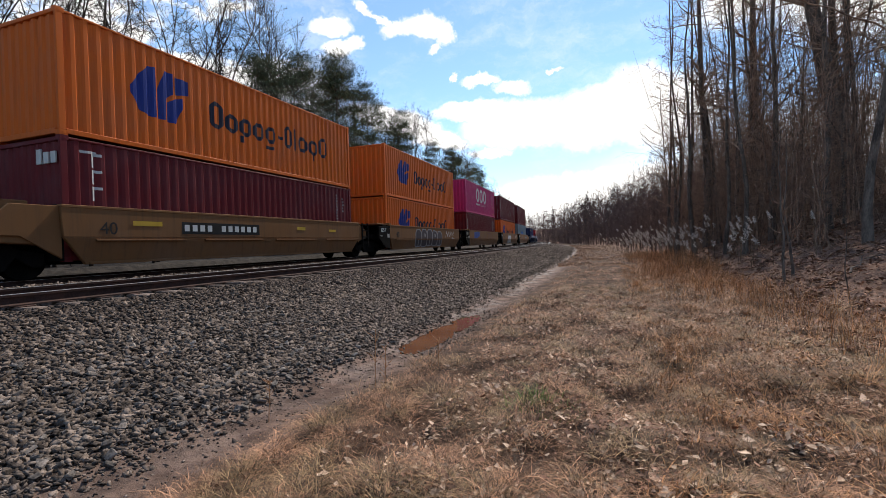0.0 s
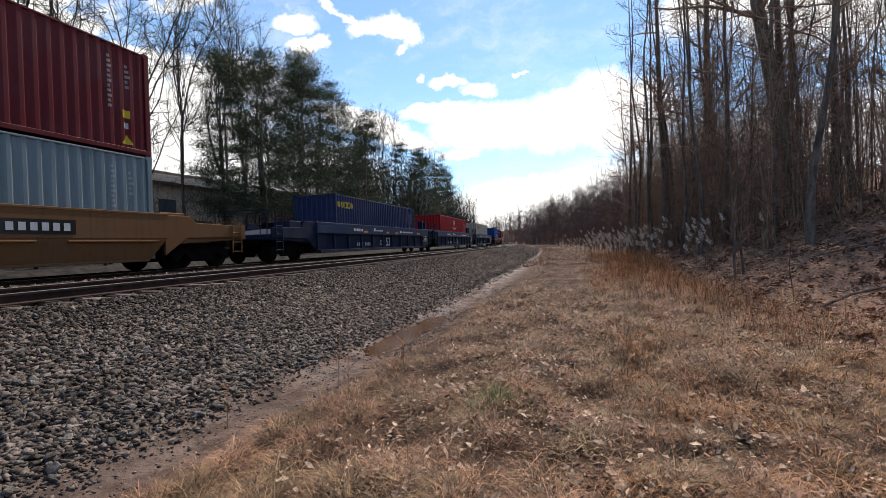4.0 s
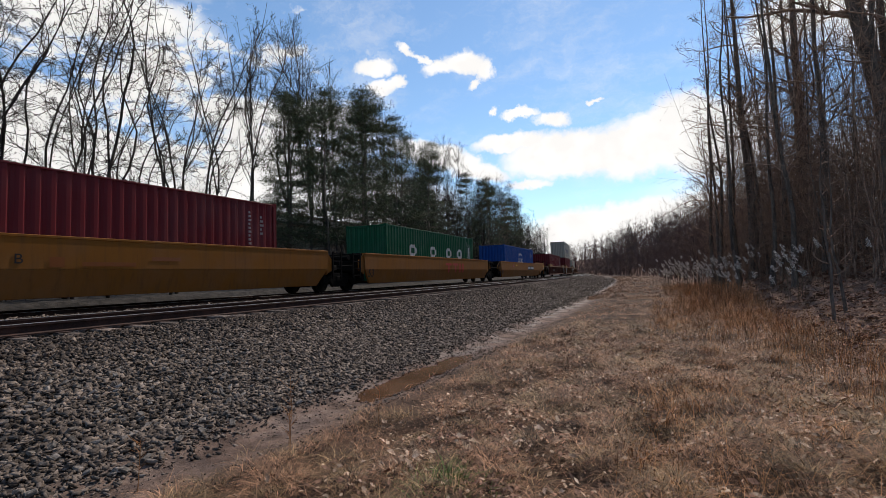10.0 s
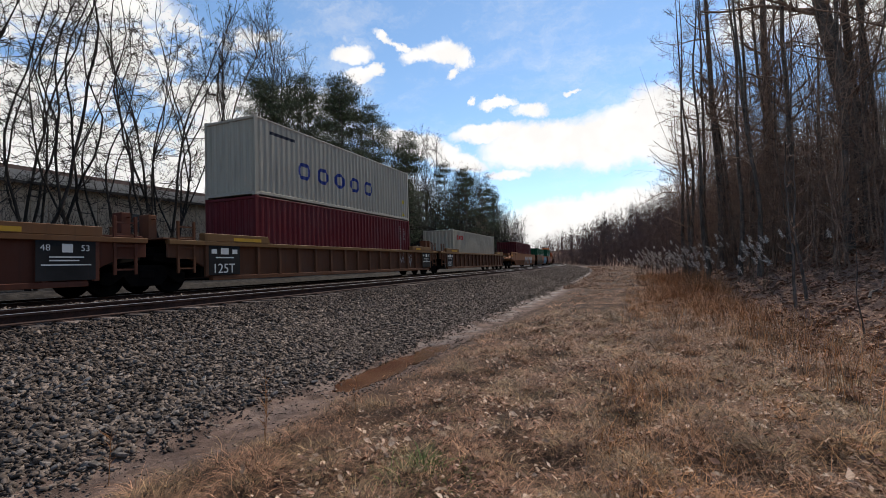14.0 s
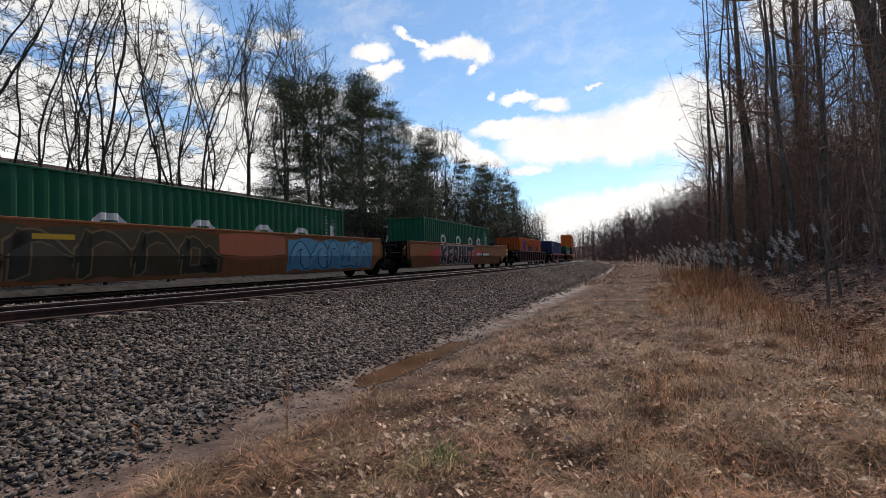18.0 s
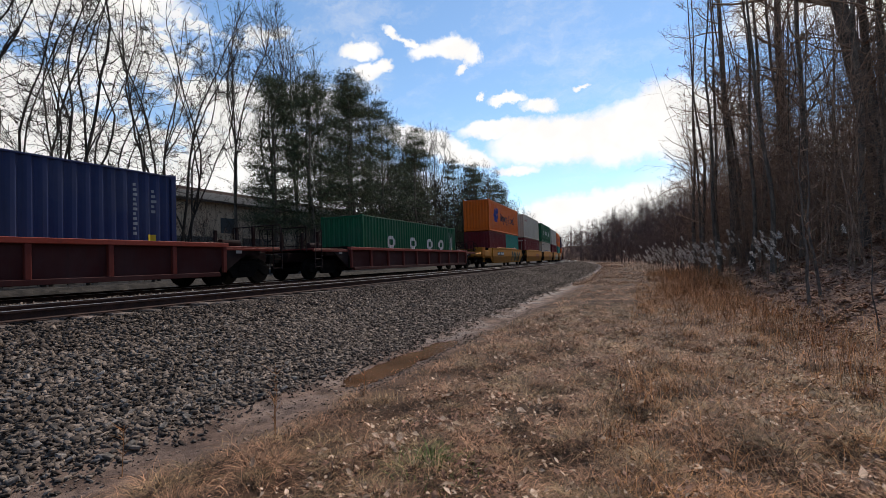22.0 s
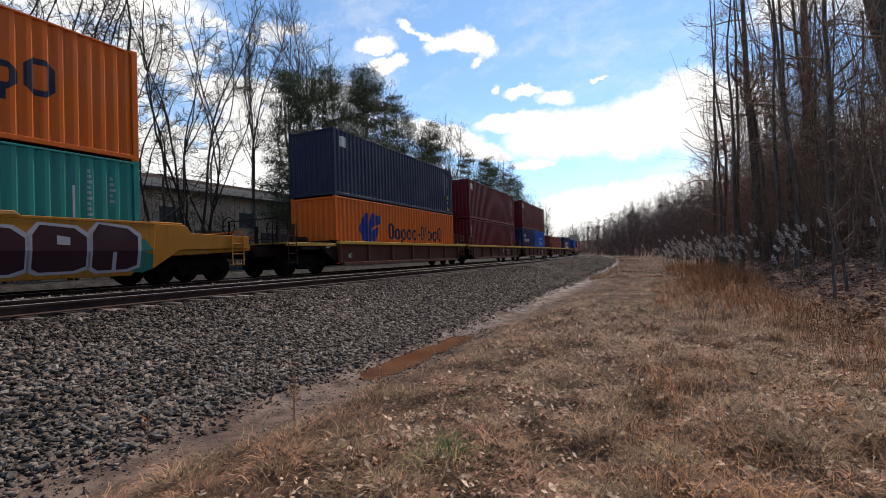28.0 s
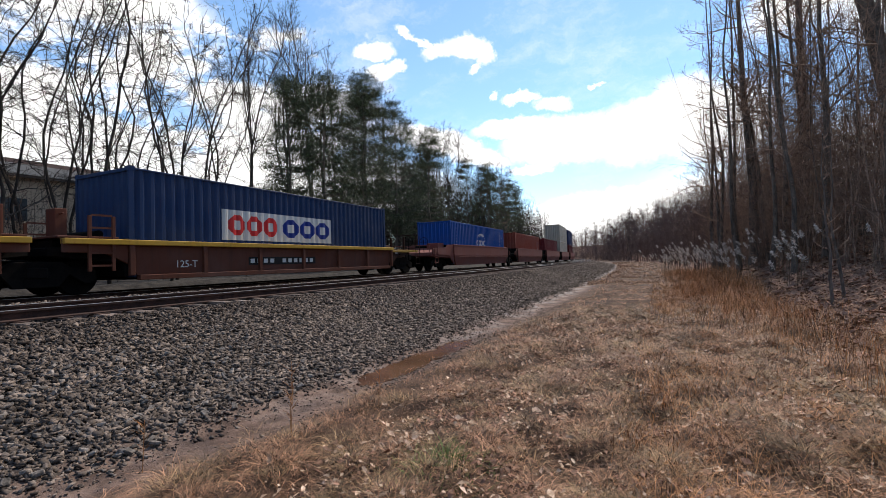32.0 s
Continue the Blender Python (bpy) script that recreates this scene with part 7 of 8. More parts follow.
# trailing end of the load along the train, kind of well, what joins it ahead and behind (a truck shared, or a coupling), its marks, its load from below
TRAIN = [
    (18.94, "tan", 7.9, 7.93, 1, 0, TAN_SPEC([BOARD, ("text", "40", 0.42, -5.5, 1.0, BLACK_TXT), ("shapes", (0.46, 0.29, 0.03), [bar(-4.7, -3.9, 1.22, 1.34), bar(1.7, 2.2, 1.22, 1.34), bar(3.8, 4.3, 1.18, 1.28)], "small yellow reflective mark", 1)]), [(MAROON, "column", "maroon container, white letters down its corner", 0), (ORANGE, "emblem", "orange container with a blue emblem and dark lettering", 0)]),
    (34.75, "tan", 7.93, 7.85, 0, 0, TAN_SPEC([("text", "40", 0.42, -5.5, 1.0, BLACK_TXT), *block_tag(3, -2.7, 2.2, 0.34, 1.55, 5, (0.26, 0.245, 0.245), (0.050, 0.040, 0.046)), ("shapes", WHITE_TXT, scribble(43, 3.0, 5.0, 1.08, 1.40, 10), "white sprayed scribble", 1)]), [(ORANGE, "emblem", "orange container with a blue emblem and dark lettering", 0), (ORANGE, "emblem", "orange container with a blue emblem and dark lettering", 0)]),
    (50.52, "tan", 7.85, 7.9, 0, 0, TAN_SPEC([("text", "D", 0.32, -2.53, 1.0, BLACK_TXT), ("shapes", (0.02, 0.05, 0.20), [[(-4.6, 0.95, 1.5), (-3.4, 0.98, 1.58), (-2.5, 1.2, 1.5)]], "blue sprayed patch", 1), ("shapes", (0.09, 0.045, 0.02), scribble(41, -0.6, 0.55, 0.95, 1.35, 9), "brown sprayed scribble", 1), ("shapes", FADED_RED, [bar(0.8, 1.45, 1.38, 1.5), bar(1.05, 1.2, 0.95, 1.38), bar(1.6, 2.25, 1.38, 1.5), bar(1.85, 2.0, 0.95, 1.38), bar(2.45, 2.6, 0.95, 1.5), bar(2.85, 3.0, 0.95, 1.5)], "faded red painted mark", 1), ("shapes", (0.09, 0.045, 0.02), scribble(43, 3.3, 4.2, 1.1, 1.4, 7), "brown sprayed scribble", 1)]), [(MAROON, "column_long", "plain maroon corrugated steel container", 0), (MAGENTA, "wide_white", "bright magenta container with large white lettering", 0)]),
    (66.36, "tan", 7.9, 7.8, 0, 0, TAN_SPEC([("text", "40", 0.42, -5.5, 1.0, BLACK_TXT), ("shapes", FADED_RED, [bar(0.9, 1.6, 1.36, 1.5), bar(1.15, 1.32, 0.9, 1.36), bar(1.75, 2.45, 1.36, 1.5), bar(2.0, 2.17, 0.9, 1.36), bar(2.7, 2.88, 0.9, 1.5), bar(3.1, 3.28, 0.9, 1.5)], "faded red painted mark", 1), ("shapes", WHITE_TXT, scribble(47, 3.6, 5.0, 1.08, 1.36, 8), "white sprayed scribble", 1), *spray(7, -2.6, -0.1, 0.36, 1.45, ((0.30, 0.29, 0.27), (0.02, 0.02, 0.02), (0.55, 0.54, 0.52)), 3)]), [(ORANGE, "emblem", "orange container with a blue emblem and dark lettering", 0), (MAROON, "column_long", "maroon container with its doors facing ahead", 1)]),
    (81.93, "tan", 7.8, 8.3, 0, 1, TAN_SPEC([("plate", 1.15, 1.02, 2.6, 0.34, 11), ("text", "6", 0.3, 0.2, 1.06, BLACK_TXT), ("text", "40", 0.42, -5.5, 1.0, BLACK_TXT), ("shapes", (0.13, 0.050, 0.022), tag_letters("RER", -3.9, 0.62, 1.12, 1.52, 0.0), "faint red-brown sprayed letters", 1)], scribble(53, -7.05, -6.36, 0.62, 1.05, 7)), [(SLATE, "panel_blue", "grey-blue container with a blue and white panel", 0), (MAROON, "corner_flag", "maroon container with a small dark blue flag panel", 0)]),
    (104.55, "navy", 10.4, 9.95, 1, 0, NAVY_SPEC([]), [(NAVY, "yellow_word", "navy container with small yellow lettering", 0)]),
    (124.44, "navy", 9.95, 10.0, 0, 0, NAVY_SPEC([]), [(RED, "round_white", "red container with a round white emblem and lettering", 0)]),
    (144.46, "navy", 10.0, 10.02, 0, 1, NAVY_SPEC([]), [(BEIGE, "small_red", "beige container with small red lettering", 0)]),
    (168.44, "maroon53", 10.02, 10.1, 1, 1, dict(top=1.42, open_end=True, marks=[("shapes", (0.50, 0.28, 0.03), [bar(6.2, 8.0, 1.15, 1.32), bar(3.2, 3.9, 1.2, 1.3)]), ("shapes", WHITE_TXT, [bar(-4.18 + i * 0.19, -4.05 + i * 0.19, 1.0, 1.17) for i in range(9) if i != 3] + [bar(-8.26, -8.1, 0.98, 1.12), bar(-7.48, -7.32, 0.98, 1.12), bar(-6.97, -6.8, 0.98, 1.12)]), ("text", "40", 0.22, 5.0, 1.1, WHITE_TXT), ("text", "53", 0.2, 8.05, 1.05, WHITE_TXT)]), [(BLUE, "arch", "bright blue container with a white arched emblem", 0)]),
    (192.51, "yellow53", 10.1, 9.75, 1, 0, dict(top=1.64, marks=[("text", "53", 0.5, -8.2, 0.6, BLACK_TXT), ("plate", -4.7, 0.95, 2.9, 0.36, 11), ("text", "B", 0.3, -1.35, 1.05, BLACK_TXT), ("shapes", (0.20, 0.06, 0.015), [bar(-0.1, 1.1, 1.0, 1.1), bar(-0.73, -0.45, 0.98, 1.2), bar(1.5, 2.3, 1.15, 1.25)], "faded brown mark", 1)]), [(MAROON, "column", "maroon container, white letters down its corner", 1)]),
    (211.98, "yellow53", 9.75, 10.25, 0, 0, dict(top=1.64, marks=[("text", "53", 0.5, -8.2, 0.6, BLACK_TXT), ("shapes", (0.35, 0.03, 0.02), [bar(0.4, 1.3, 1.2, 1.34), bar(0.75, 0.95, 0.75, 1.2), bar(1.5, 2.4, 1.2, 1.34), bar(1.85, 2.05, 0.75, 1.2), bar(2.6, 2.85, 0.75, 1.34), bar(3.1, 3.35, 0.75, 1.34)])]), [(GREEN, "low_white", "green container with large white lettering", 0)]),
    (232.61, "yellow53", 10.25, 10.2, 0, 1, dict(top=1.64, marks=[("text", "53", 0.5, -8.2, 0.6, BLACK_TXT), ("plate", 1.9, 0.95, 2.9, 0.36, 11), ("text", "4", 0.3, 1.3, 1.05, BLACK_TXT), ("shapes", (0.55, 0.33, 0.03), [bar(-3.3, -2.8, 1.3, 1.42)], "yellow mark", 1), ("shapes", (0.25, 0.04, 0.06), [bar(-4.45, -4.1, 1.2, 1.42)], "small red tag", 1)]), [(BLUE, "arch", "bright blue container with a white arched emblem", 0)]),
    (256.86, "brown53", 10.2, 9.9, 1, 0, dict(open_end=True, top=1.5, raised=0.24, chord=(0.17, 0.075, 0.03), marks=END_MARKS + stencils(8.5)[3:] + [("text", "53", 0.30, 5.6, 0.6, WHITE_TXT)]), [(MAROON, "plain", "plain dark maroon corrugated container", 0)]),
    (276.70, "gold53", 9.9, 9.86, 0, 0, dict(top=1.5, raised=0.24, chord=(0.17, 0.085, 0.03), marks=END_MARKS[:1] + stencils(8.5) + [("text", "53", 0.42, 6.4, 0.72, BLACK_TXT), ("shapes", WHITE_TXT, scribble(3, 4.4, 4.9, 0.75, 1.2, 6)), ("shapes", WHITE_TXT, scribble(4, 5.25, 5.9, 0.68, 1.25, 9))]), [(MAROON, "plain", "plain maroon corrugated steel container", 0), (GREY, "blue_word", "pale grey container with spaced blue lettering", 0)]),
    (296.42, "gold53", 9.86, 10.0, 0, 1, dict(open_end=True, top=1.5, raised=0.24, chord=(0.17, 0.085, 0.03), marks=END_MARKS[:1] + stencils(8.5)[:3]), [(BEIGE, "small_red", "beige container with small red lettering", 0)]),
    (320.27, "rust53", 10.0, 9.92, 1, 0, dict(top=1.72, marks=spray(12, -1.5, 5.0, 0.38, 1.5, ((0.26, 0.11, 0.045), (0.05, 0.06, 0.06), (0.42, 0.44, 0.42)), 6)), [(DARK_MAROON, "plain", "plain dark maroon corrugated container", 0)]),
    (340.11, "rust53", 9.92, 9.92, 0, 0, dict(top=1.72, marks=spray(15, -8.0, -0.4, 0.36, 1.66, ((0.055, 0.038, 0.018), (0.15, 0.095, 0.045), (0.030, 0.026, 0.016)), 6) + [("shapes", (0.30, 0.085, 0.04), [[(-0.4, 1.0, 1.6), (0.4, 0.8, 1.66), (1.6, 0.85, 1.66), (2.3, 1.0, 1.6)]], "orange-red sprayed cloud", 1), ("shapes", (0.42, 0.24, 0.02), [bar(-5.0, -4.2, 1.3, 1.42)], "yellow mark", 3)] + spray(18, 2.6, 7.6, 0.36, 1.62, ((0.07, 0.19, 0.27), (0.015, 0.05, 0.11), (0.10, 0.24, 0.33)), 5)), [(GREEN, "low_white", "green container with large white lettering", 0, 2.591)]),
    (359.95, "rust53", 9.92, 9.45, 0, 1, dict(top=1.72, marks=[("shapes", (0.30, 0.03, 0.03), [[(-6.2, 0.95, 1.15), (-4.9, 0.62, 1.38), (1.6, 0.5, 1.5), (2.4, 0.9, 1.5), (3.1, 1.1, 1.3)]], "faded red ground of a graffiti", 0), *[("shapes", c_, tag_letters("KERMUT", -4.4, 0.97, 0.42, 1.62, g_), "sprayed block letters, black edged in white", 1 + k_) for k_, (c_, g_) in enumerate((((0.36, 0.34, 0.33), 0.055), ((0.012, 0.012, 0.016), 0.0)))], ("plate", 2.1, 0.9, 3.0, 0.3, 11)]), [(GREEN, "low_white", "green container with large white lettering", 0)]),
    (382.70, "red48", 9.45, 9.0, 1, 1, dict(open_end=True, top=1.52, ribs=1.2, marks=[]), [(OLD_ORANGE, "emblem", "faded orange container with a blue emblem and dark lettering", 0, 2.591)]),
    (404.58, "red48", 9.0, 8.95, 1, 1, dict(open_end=True, top=1.34, ribs=1.6, chord=(0.24, 0.035, 0.02), rib=(0.12, 0.02, 0.014), marks=[]), [(NAVY, "yellow_word", "navy container with small yellow lettering", 0)]),
    (426.32, "red48", 8.95, 8.9, 1, 1, dict(open_end=True, top=1.34, ribs=1.6, chord=(0.20, 0.03, 0.02), rib=(0.11, 0.018, 0.014), marks=[]), [(GREEN, "low_white", "green container with large white lettering", 0, 2.591)]),
    (447.41, "yellow", 8.3, 7.95, 1, 0, YEL_SPEC(spray(25, 1.2, 5.4, 0.34, 1.52, ((0.36, 0.165, 0.022), (0.008, 0.085, 0.05), (0.015, 0.02, 0.02)), 5)), [((MAROON, TEAL), ("plain", "white_words"), "short container, one of two in the well", 0), (ORANGE, "emblem", "orange container with a blue emblem and dark lettering", 0)]),
    (463.25, "yellow", 7.95, 7.8, 0, 0, dict(top=1.64, lips=True, marks=[("shapes", (0.14, 0.020, 0.016), [bar(0.9, 1.7, 1.08, 1.22), bar(1.2, 1.38, 0.6, 1.08), bar(1.8, 2.6, 1.08, 1.22), bar(2.1, 2.28, 0.6, 1.08), bar(2.8, 3.0, 0.6, 1.22), bar(3.2, 3.4, 0.6, 1.22)]), ("text", "M", 0.35, -5.2, 0.7, BLACK_TXT)]), [(MAROON, "column", "maroon container, white letters down its corner", 1), ((0.42, 0.375, 0.305), "small_faint", "pale grey container with faint red lettering", 0)]),
    (478.75, "yellow", 7.8, 7.55, 0, 0, dict(top=1.64, lips=True, marks=[("shapes", (0.14, 0.020, 0.016), [bar(0.2, 1.0, 1.08, 1.22), bar(0.5, 0.68, 0.6, 1.08), bar(1.1, 1.9, 1.08, 1.22), bar(1.4, 1.58, 0.6, 1.08), bar(2.1, 2.3, 0.6, 1.22), bar(2.5, 2.7, 0.6, 1.22)]), ("text", "40", 0.4, -5.5, 0.7, BLACK_TXT)]), [(GREY, "low_blue_word", "pale grey container with spaced blue lettering", 0), (GREEN, "spaced_white", "green container with spaced white lettering", 0)]),
    (493.90, "yellow", 7.55, 8.1, 0, 0, dict(top=1.64, lips=True, marks=spray(31, -2.0, 4.8, 0.36, 1.4, ((0.38, 0.30, 0.18), (0.35, 0.30, 0.25), (0.10, 0.12, 0.08)), 6)), [(MAROON, "plain", "plain maroon corrugated steel container", 0), ((0.40, 0.36, 0.30), "small_faint", "pale grey container with faint red lettering", 0)]),
    (510.13, "yellow", 8.1, 8.1, 0, 1, YEL_SPEC([("shapes", (0.03, 0.15, 0.11), [[(5.7, 0.42, 1.05), (6.0, 0.36, 1.25), (6.25, 0.45, 0.8)]], "green sprayed smear", 0), *block_tag(35, 0.2, 5.9, 0.34, 1.62, 5, (0.36, 0.325, 0.335), (0.038, 0.012, 0.016))]), [(TEAL, "teal_long", "teal green container with white codes", 0), (ORANGE, "emblem", "orange container with a blue emblem and dark lettering", 0)]),
    (530.26, "brown", 8.1, 7.65, 1, 0, dict(open_end=True, top=1.32, ribs=2.1, chord=GOLD, chord_label="yellow top edge", marks=[("text", "40", 0.3, -5.6, 0.6, WHITE_TXT)]), [(ORANGE, "emblem", "orange container with a blue emblem and dark lettering", 0), ((0.022, 0.028, 0.056), "corner_white", "dark navy corrugated steel container", 0)]),
    (545.55, "brown", 7.65, 7.8, 0, 0, dict(top=1.32, ribs=2.1, chord=GOLD, chord_label="yellow top edge", marks=[("shapes", WHITE_TXT, [bar(1.2, 1.75, 0.95, 1.02), bar(1.42, 1.52, 0.6, 0.95), bar(2.0, 2.55, 0.95, 1.02), bar(2.22, 2.32, 0.6, 0.95), bar(2.8, 2.92, 0.6, 1.02), bar(3.1, 3.2, 0.6, 1.02)])]), [(MAROON, "column_long", "plain maroon corrugated steel container", 0), (MAROON, "corner_white", "plain maroon corrugated steel container", 0)]),
    (561.09, "brown", 7.8, 8.1, 0, 0, dict(top=1.32, ribs=2.1, chord=GOLD, chord_label="yellow top edge", marks=[("shapes", WHITE_TXT, [bar(1.2, 1.75, 0.95, 1.02), bar(1.42, 1.52, 0.6, 0.95), bar(2.0, 2.55, 0.95, 1.02), bar(2.22, 2.32, 0.6, 0.95), bar(2.8, 2.92, 0.6, 1.02), bar(3.1, 3.2, 0.6, 1.02)])]), [((NAVY, BLUE2), ("white_word20", "arch20"), "short container, one of two in the well", 0), (MAROON, "corner_white", "maroon corrugated container with a small white panel", 0)]),
    (577.30, "brown", 8.1, 7.93, 0, 0, dict(top=1.32, ribs=2.1, chord=GOLD, chord_label="yellow top edge", marks=[("text", "125-T", 0.28, -5.0, 0.6, WHITE_TXT), ("shapes", WHITE_TXT, [bar(1.2, 1.75, 0.95, 1.02), bar(1.42, 1.52, 0.6, 0.95), bar(2.0, 2.55, 0.95, 1.02), bar(2.22, 2.32, 0.6, 0.95)])]), [(BRICK, "column_long", "brick-red container, white letters down its corner", 0, 2.591)]),
    (593.17, "brown", 7.93, 8.15, 0, 1, dict(open_end=True, top=1.32, ribs=2.1, chord=GOLD, chord_label="yellow top edge", marks=[("text", "125-T", 0.28, -5.0, 0.6, WHITE_TXT), ("plate", -2.5, 0.62, 3.2, 0.26, 11)]), [((0.009, 0.028, 0.085), "white_panel", "dark blue container with red and blue marks on white", 0)]),
    (613.45, "oldred", 8.15, 8.2, 1, 0, dict(top=1.62, ledge=True, marks=[]), [(BLUE, "arch", "bright blue container with a white arched emblem", 0)]),
    (629.87, "oldred", 8.2, 8.0, 0, 0, dict(top=1.62, ledge=True, marks=[]), [(BRICK, "plain", "brick-red corrugated steel container", 0)]),
    (645.90, "oldred", 8.0, 8.0, 0, 0, dict(top=1.62, ledge=True, marks=[]), [(MAROON, "plain", "plain maroon corrugated steel container", 0)]),
    (661.90, "oldred", 8.0, 8.0, 0, 0, dict(top=1.62, ledge=True, marks=[]), [(GREY, "plain", "pale grey corrugated steel container", 0), (GREY, "plain", "pale grey corrugated steel container", 0)]),
    (677.90, "oldred", 8.0, 8.0, 0, 1, dict(top=1.62, ledge=True, marks=[]), [(DARK_MAROON, "plain", "plain dark maroon corrugated container", 0), (NAVY, "plain", "dark navy corrugated steel container", 0)]),
]
for tail, kind, front, rear, cf, cr, spec, load in TRAIN:
    style, rgb, half, label = WELLS[kind]
    mid = tail - C40 / 2
    MOVING.append((well_car(style, rgb, half, front, rear, cf, cr, label, spec), mid, 0.0))
    z = BASE
    for colour, marks, words, doors, *tall in load:
        if isinstance(marks, tuple):
            for k, (c_, m_) in enumerate(zip(colour, marks)):
                name = ("maroon", "teal") if c_ in (MAROON, TEAL) else ("dark navy", "bright blue")
                MOVING.append((container(c_, m_, name[k] + " " + words, 6.058, 2.896, False), mid + (k * 2 - 1) * 3.06, z))
        else:
            MOVING.append((container(colour, marks, words, C40, *(tall or [2.896]), bool(doors)), mid, z))
        z += 2.896


def gone(t):
    """Metres that the train has run by t."""
    return 17.868 * t + 0.0069 * t * t - 0.000188 * t ** 3


def motions():
    for thing, mid, z in MOVING:
        rows = []
        for t in range(0, 33):
            s = mid - gone(t)
            rows.append((t, pose(*on_line(s), RAIL_TOP + z, 0, 0, line_turn(s))))
        walk(thing, rows)


# ---- ballast stones, ties ----


def stones(name, n, s0, s1, q0, q1, size, seed, label, near=1.0, weigh=None, mat=None):
    """Broken stones: a squeezed, twisted block each."""
    s, q, x, y, z = spread(n, s0, s1, q0, q1, seed, near)
    r = np.random.default_rng(seed + 1)
    if weigh is not None:
        ok = r.random(n) < weigh(q)
        x, y, z, q = x[ok], y[ok], z[ok], q[ok]
        n = len(x)
    big = 1 - 0.38 * np.clip((q - 8.9) / 0.9, 0, 1)
    corner = np.array([[-1, -1, -1], [1, -1, -1], [1, 1, -1], [-1, 1, -1], [-1, -1, 1], [1, -1, 1], [1, 1, 1], [-1, 1, 1]], float)
    v = corner[None] * r.uniform(0.22, 1.2, (n, 8, 3))
    v *= (r.uniform(0.45, 1.4, (n, 3)) * np.array([1.1, 0.8, 0.42]))[:, None, :] * size * big[:, None, None]
    ax = r.normal(size=(n, 3))
    ax /= np.linalg.norm(ax, axis=1, keepdims=True)
    ang = r.uniform(-1.2, 1.2, n)
    ca, sa = np.cos(ang)[:, None, None], np.sin(ang)[:, None, None]
    k = ax[:, None, :]
    v = v * ca + np.cross(np.broadcast_to(k, v.shape), v) * sa + k * (v * k).sum(-1, keepdims=True) * (1 - ca)
    v += np.stack([x, y, z + r.uniform(-0.1, 0.5, n) * size], 1)[:, None, :]
    f = np.array([[3, 2, 1, 0], [4, 5, 6, 7], [0, 1, 5, 4], [1, 2, 6, 5], [2, 3, 7, 6], [3, 0, 4, 7]])
    F = (np.arange(n)[:, None, None] * 8 + f[None]).reshape(-1, 4)
    return tagged(new(name, quick_mesh(name, v.reshape(-1, 3), F, mat or BALLAST_STONE)), label, "gravel", kind="stuff")


shoulder = lambda q: np.clip((9.9 - q) / 1.0, 0.02, 1) ** 1.4
clean = lambda q: shoulder(q) * np.clip((q - 5.7) / 1.6, 0, 1)
grimy = lambda q: np.clip((7.3 - q) / 1.6, 0, 1)
stones("ballast", 31000, 1.5, 9, 5.7, 10.3, 0.038, 61, "grey crushed-stone ballast", 1.2, clean)
stones("ballast", 37000, 8.5, 34, 5.7, 10.2, 0.042, 62, "grey crushed-stone ballast", 1.35, clean)
stones("ballast", 9000, 1.5, 9, 5.45, 7.3, 0.038, 69, "grimy dark ballast beside the ties", 1.2, grimy, GRIMY_STONE)
stones("ballast", 13000, 8.5, 34, 5.45, 7.3, 0.042, 70, "grimy dark ballast beside the ties", 1.35, grimy, GRIMY_STONE)
stones("ballast", 13000, 30, 110, 5.5, 9.8, 0.065, 63, "grey crushed-stone ballast", 1.5, shoulder)
stones("ballast", 11000, 2, 34, -2.2, 5.3, 0.046, 64, "grimy dark ballast between the rails", 1.2, None, GRIMY_STONE)
stones("ballast", 6000, 1, 40, 1.4, 2.8, 0.042, 68, "grey crushed-stone ballast between the tracks", 1.3)
stones("scattered_stones", 13000, 1.5, 16, 9.0, 10.7, 0.019, 65, "loose stones trodden into the mud", 1.2, lambda q: np.clip((10.1 - q) / 0.9, 0.22, 1))
stones("ballast", 5000, -6, 1.55, 5.5, 10.1, 0.05, 67, "grey crushed-stone ballast", 1.0, shoulder)
stones("scattered_stones", 620, 5.8, 10.4, 9.45, 10.6, 0.030, 66, "loose stones lying in and round the puddle")
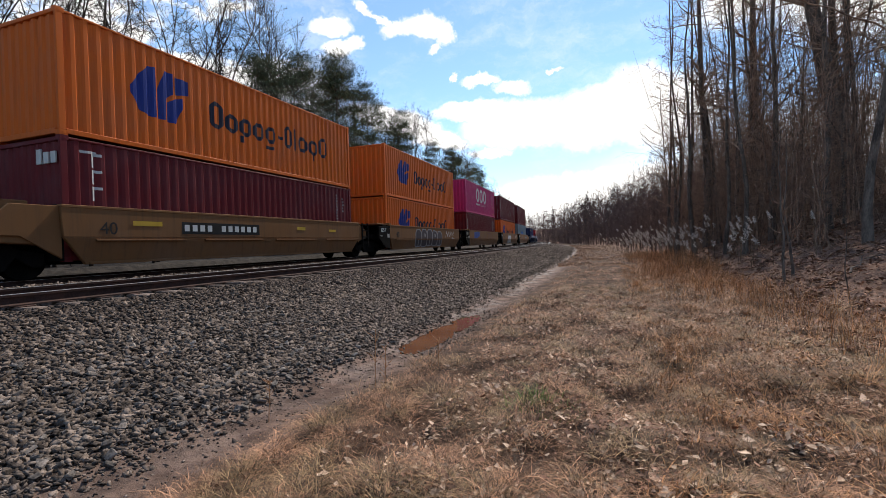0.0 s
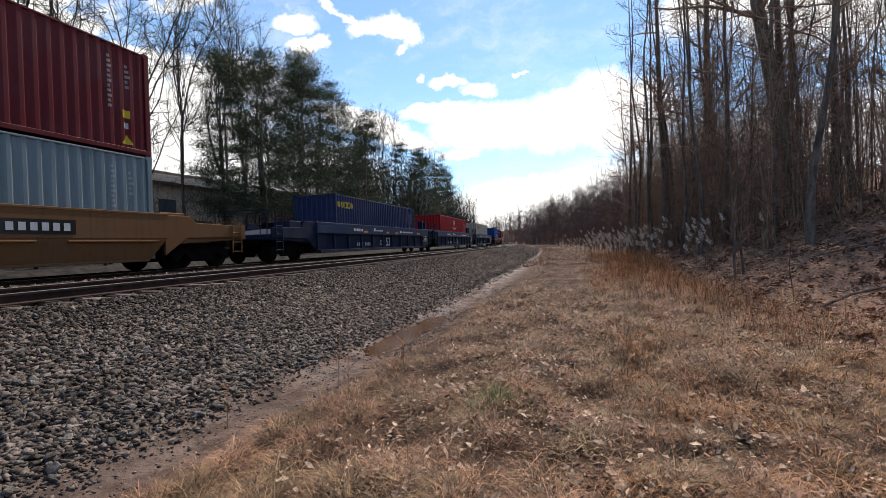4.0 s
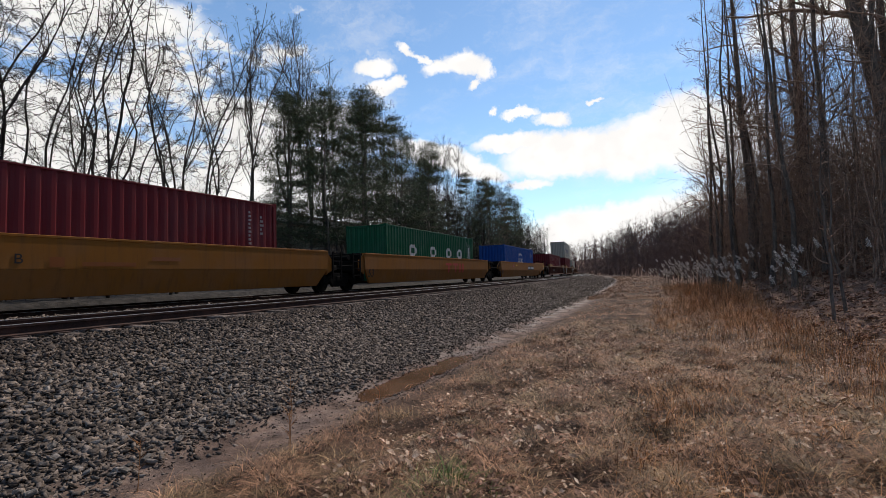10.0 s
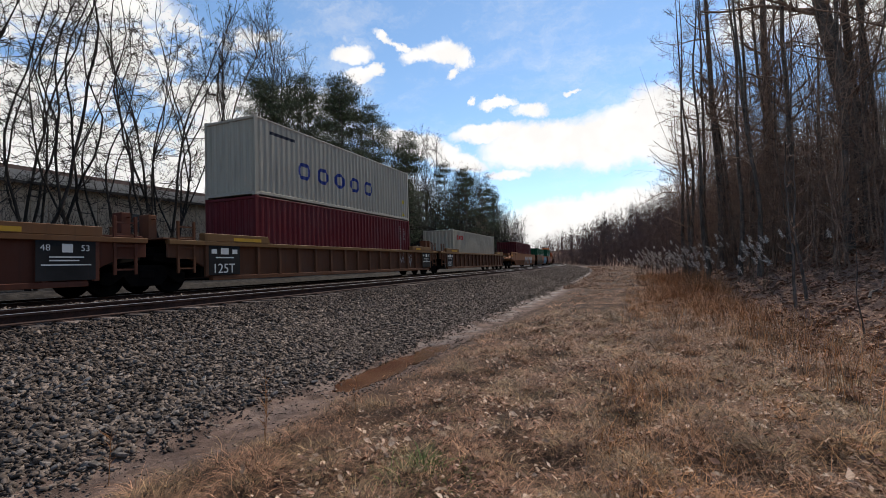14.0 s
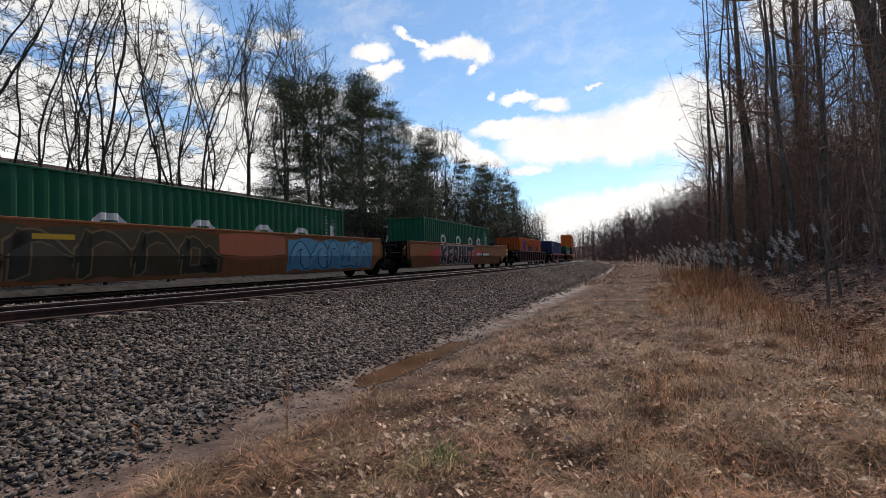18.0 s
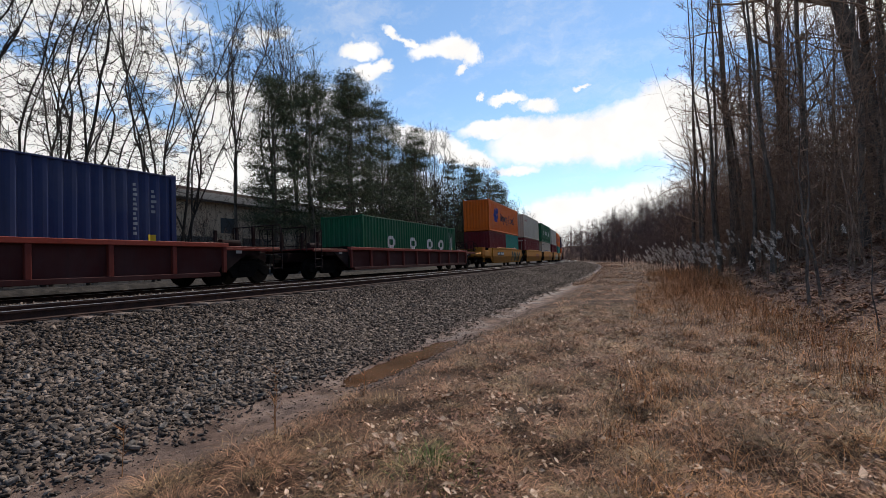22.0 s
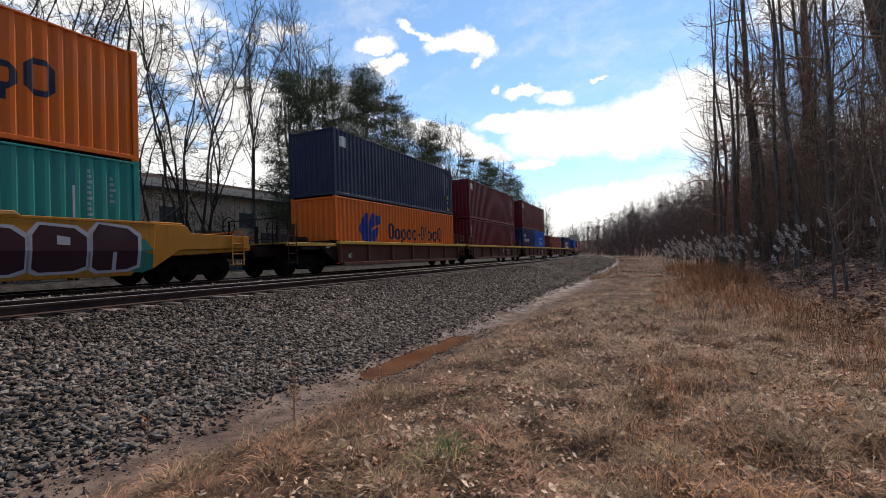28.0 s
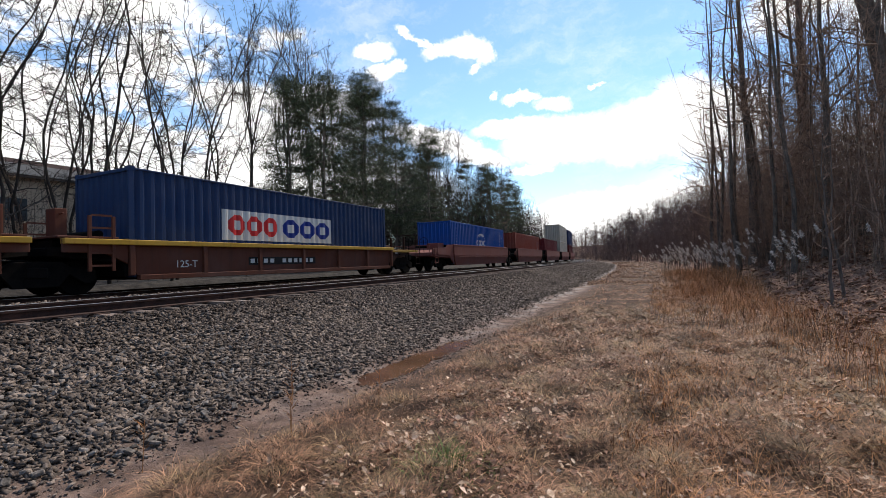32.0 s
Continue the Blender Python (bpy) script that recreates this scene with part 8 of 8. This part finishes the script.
for tr, q0, s0, s1 in ((tracks[0], NEAR_TRACK, -6, 84), (tracks[1], 0.0, 0, 64)):
    r = np.random.default_rng(int(q0 * 10) + 70)
    s = s0
    while s < s1:
        x, y = on_line(s, q0)
        tie = place("tie", tie_me, TIE_WOOD, tr, pose(x, y, TIE_TOP + r.normal(0, 0.006), 0, r.normal(0, 0.4), line_turn(s) + r.normal(0, 0.5)))
        s += 0.533
    rest, pl_b = Build(), Build()
    for s in list(np.arange(s1, 330, 0.533)) + list(np.arange(s0 - 40, s0, 0.533)):
        x, y = on_line(s, q0)
        m4 = pose(x, y, TIE_TOP, 0, 0, line_turn(s))
        rest.add([m4 @ Vector(p) for p in [(-1.3, -0.115, -0.17), (1.3, -0.115, -0.17), (1.3, 0.115, -0.17), (-1.3, 0.115, -0.17), (-1.3, -0.115, 0), (1.3, -0.115, 0), (1.3, 0.115, 0), (-1.3, 0.115, 0)]],
                 [(3, 2, 1, 0), (4, 5, 6, 7), (0, 1, 5, 4), (1, 2, 6, 5), (2, 3, 7, 6), (3, 0, 4, 7)])
    tagged(part("far_ties", rest, TIE_WOOD, tr), "ties of the track farther off", kind="stuff")
    for side in (-1, 1):
        for s in np.arange(s0, min(s1, 40), 0.533):
            x, y = on_line(s, q0 + side * (GAUGE / 2 + 0.036))
            pl_b.add([pose(x, y, TIE_TOP, 0, 0, line_turn(s)) @ v.co for v in plate_me.vertices], [tuple(p.vertices) for p in plate_me.polygons])
    tagged(part("tie_plates", pl_b, RAIL_SIDE, tr), "rusty steel plates under the rails", kind="stuff")

# the nearest stones and leaves, each on its own
rs = np.random.default_rng(91)


def stone_mesh(seed):
    r = np.random.default_rng(seed)
    corner = np.array([[-1, -1, -1], [1, -1, -1], [1, 1, -1], [-1, 1, -1], [-1, -1, 1], [1, -1, 1], [1, 1, 1], [-1, 1, 1]], float)
    v = corner * r.uniform(0.45, 1.15, (8, 3)) * np.array([1.05, 0.8, 0.45]) * 0.038
    bm = bmesh.new()
    for p in v:
        bm.verts.new(p)
    bmesh.ops.convex_hull(bm, input=bm.verts[:])
    bmesh.ops.bevel(bm, geom=bm.edges[:], offset=0.004, segments=1, affect="EDGES")
    me = bpy.data.meshes.new("stone")
    bm.to_mesh(me)
    bm.free()
    return me


STONE_MESHES = [stone_mesh(500 + i) for i in range(14)]
for i in range(280):
    s, q = 2.0 + 5.0 * rs.random() ** 1.4, rs.uniform(7.0, 9.6)
    x, y = on_line(s, q)
    k = rs.uniform(0.7, 1.25)
    m4 = pose(x, y, float(ground_z(s, q)) + 0.030, rs.uniform(-35, 35), rs.uniform(-35, 35), rs.uniform(0, 360)) @ Matrix.Diagonal((k, k, k, 1))
    place("stone", STONE_MESHES[i % 14], SINGLE_STONE, ground, m4)


def leaf_mesh(seed):
    r = np.random.default_rng(seed)
    n = 9
    u = np.linspace(-1, 1, n)
    w = 0.5 * np.sqrt(np.maximum(0, 1 - u * u)) * (1 + 0.35 * np.cos(u * 9 + seed)) + 0.015
    lift = 0.35 * u * u * r.uniform(0.3, 1.0)
    roll = r.uniform(0.15, 0.5)
    v, f = [], []
    for i in range(n):
        v += [(u[i], -w[i], lift[i] + roll * w[i]), (u[i], 0, lift[i]), (u[i], w[i], lift[i] + roll * w[i])]
    for i in range(n - 1):
        f += [(3 * i, 3 * i + 3, 3 * i + 4, 3 * i + 1), (3 * i + 1, 3 * i + 4, 3 * i + 5, 3 * i + 2)]
    b_ = Build()
    b_.add([tuple(0.05 * c for c in p) for p in v], f)
    return b_.mesh("leaf")


LEAF_MESHES = [leaf_mesh(i) for i in range(8)]
for i in range(170):
    s, q = 1.9 + 6.0 * rs.random() ** 1.3, rs.uniform(11.0, 17.0)
    x, y = on_line(s, q)
    k = rs.uniform(0.4, 0.85)
    m4 = pose(x, y, float(ground_z(s, q)) + rs.uniform(0.02, 0.06), rs.uniform(-30, 30), rs.uniform(-30, 30), rs.uniform(0, 360)) @ Matrix.Diagonal((k, k, k, 1))
    place("leaf", LEAF_MESHES[i % 8], SINGLE_LEAF, ground, m4)

motions()
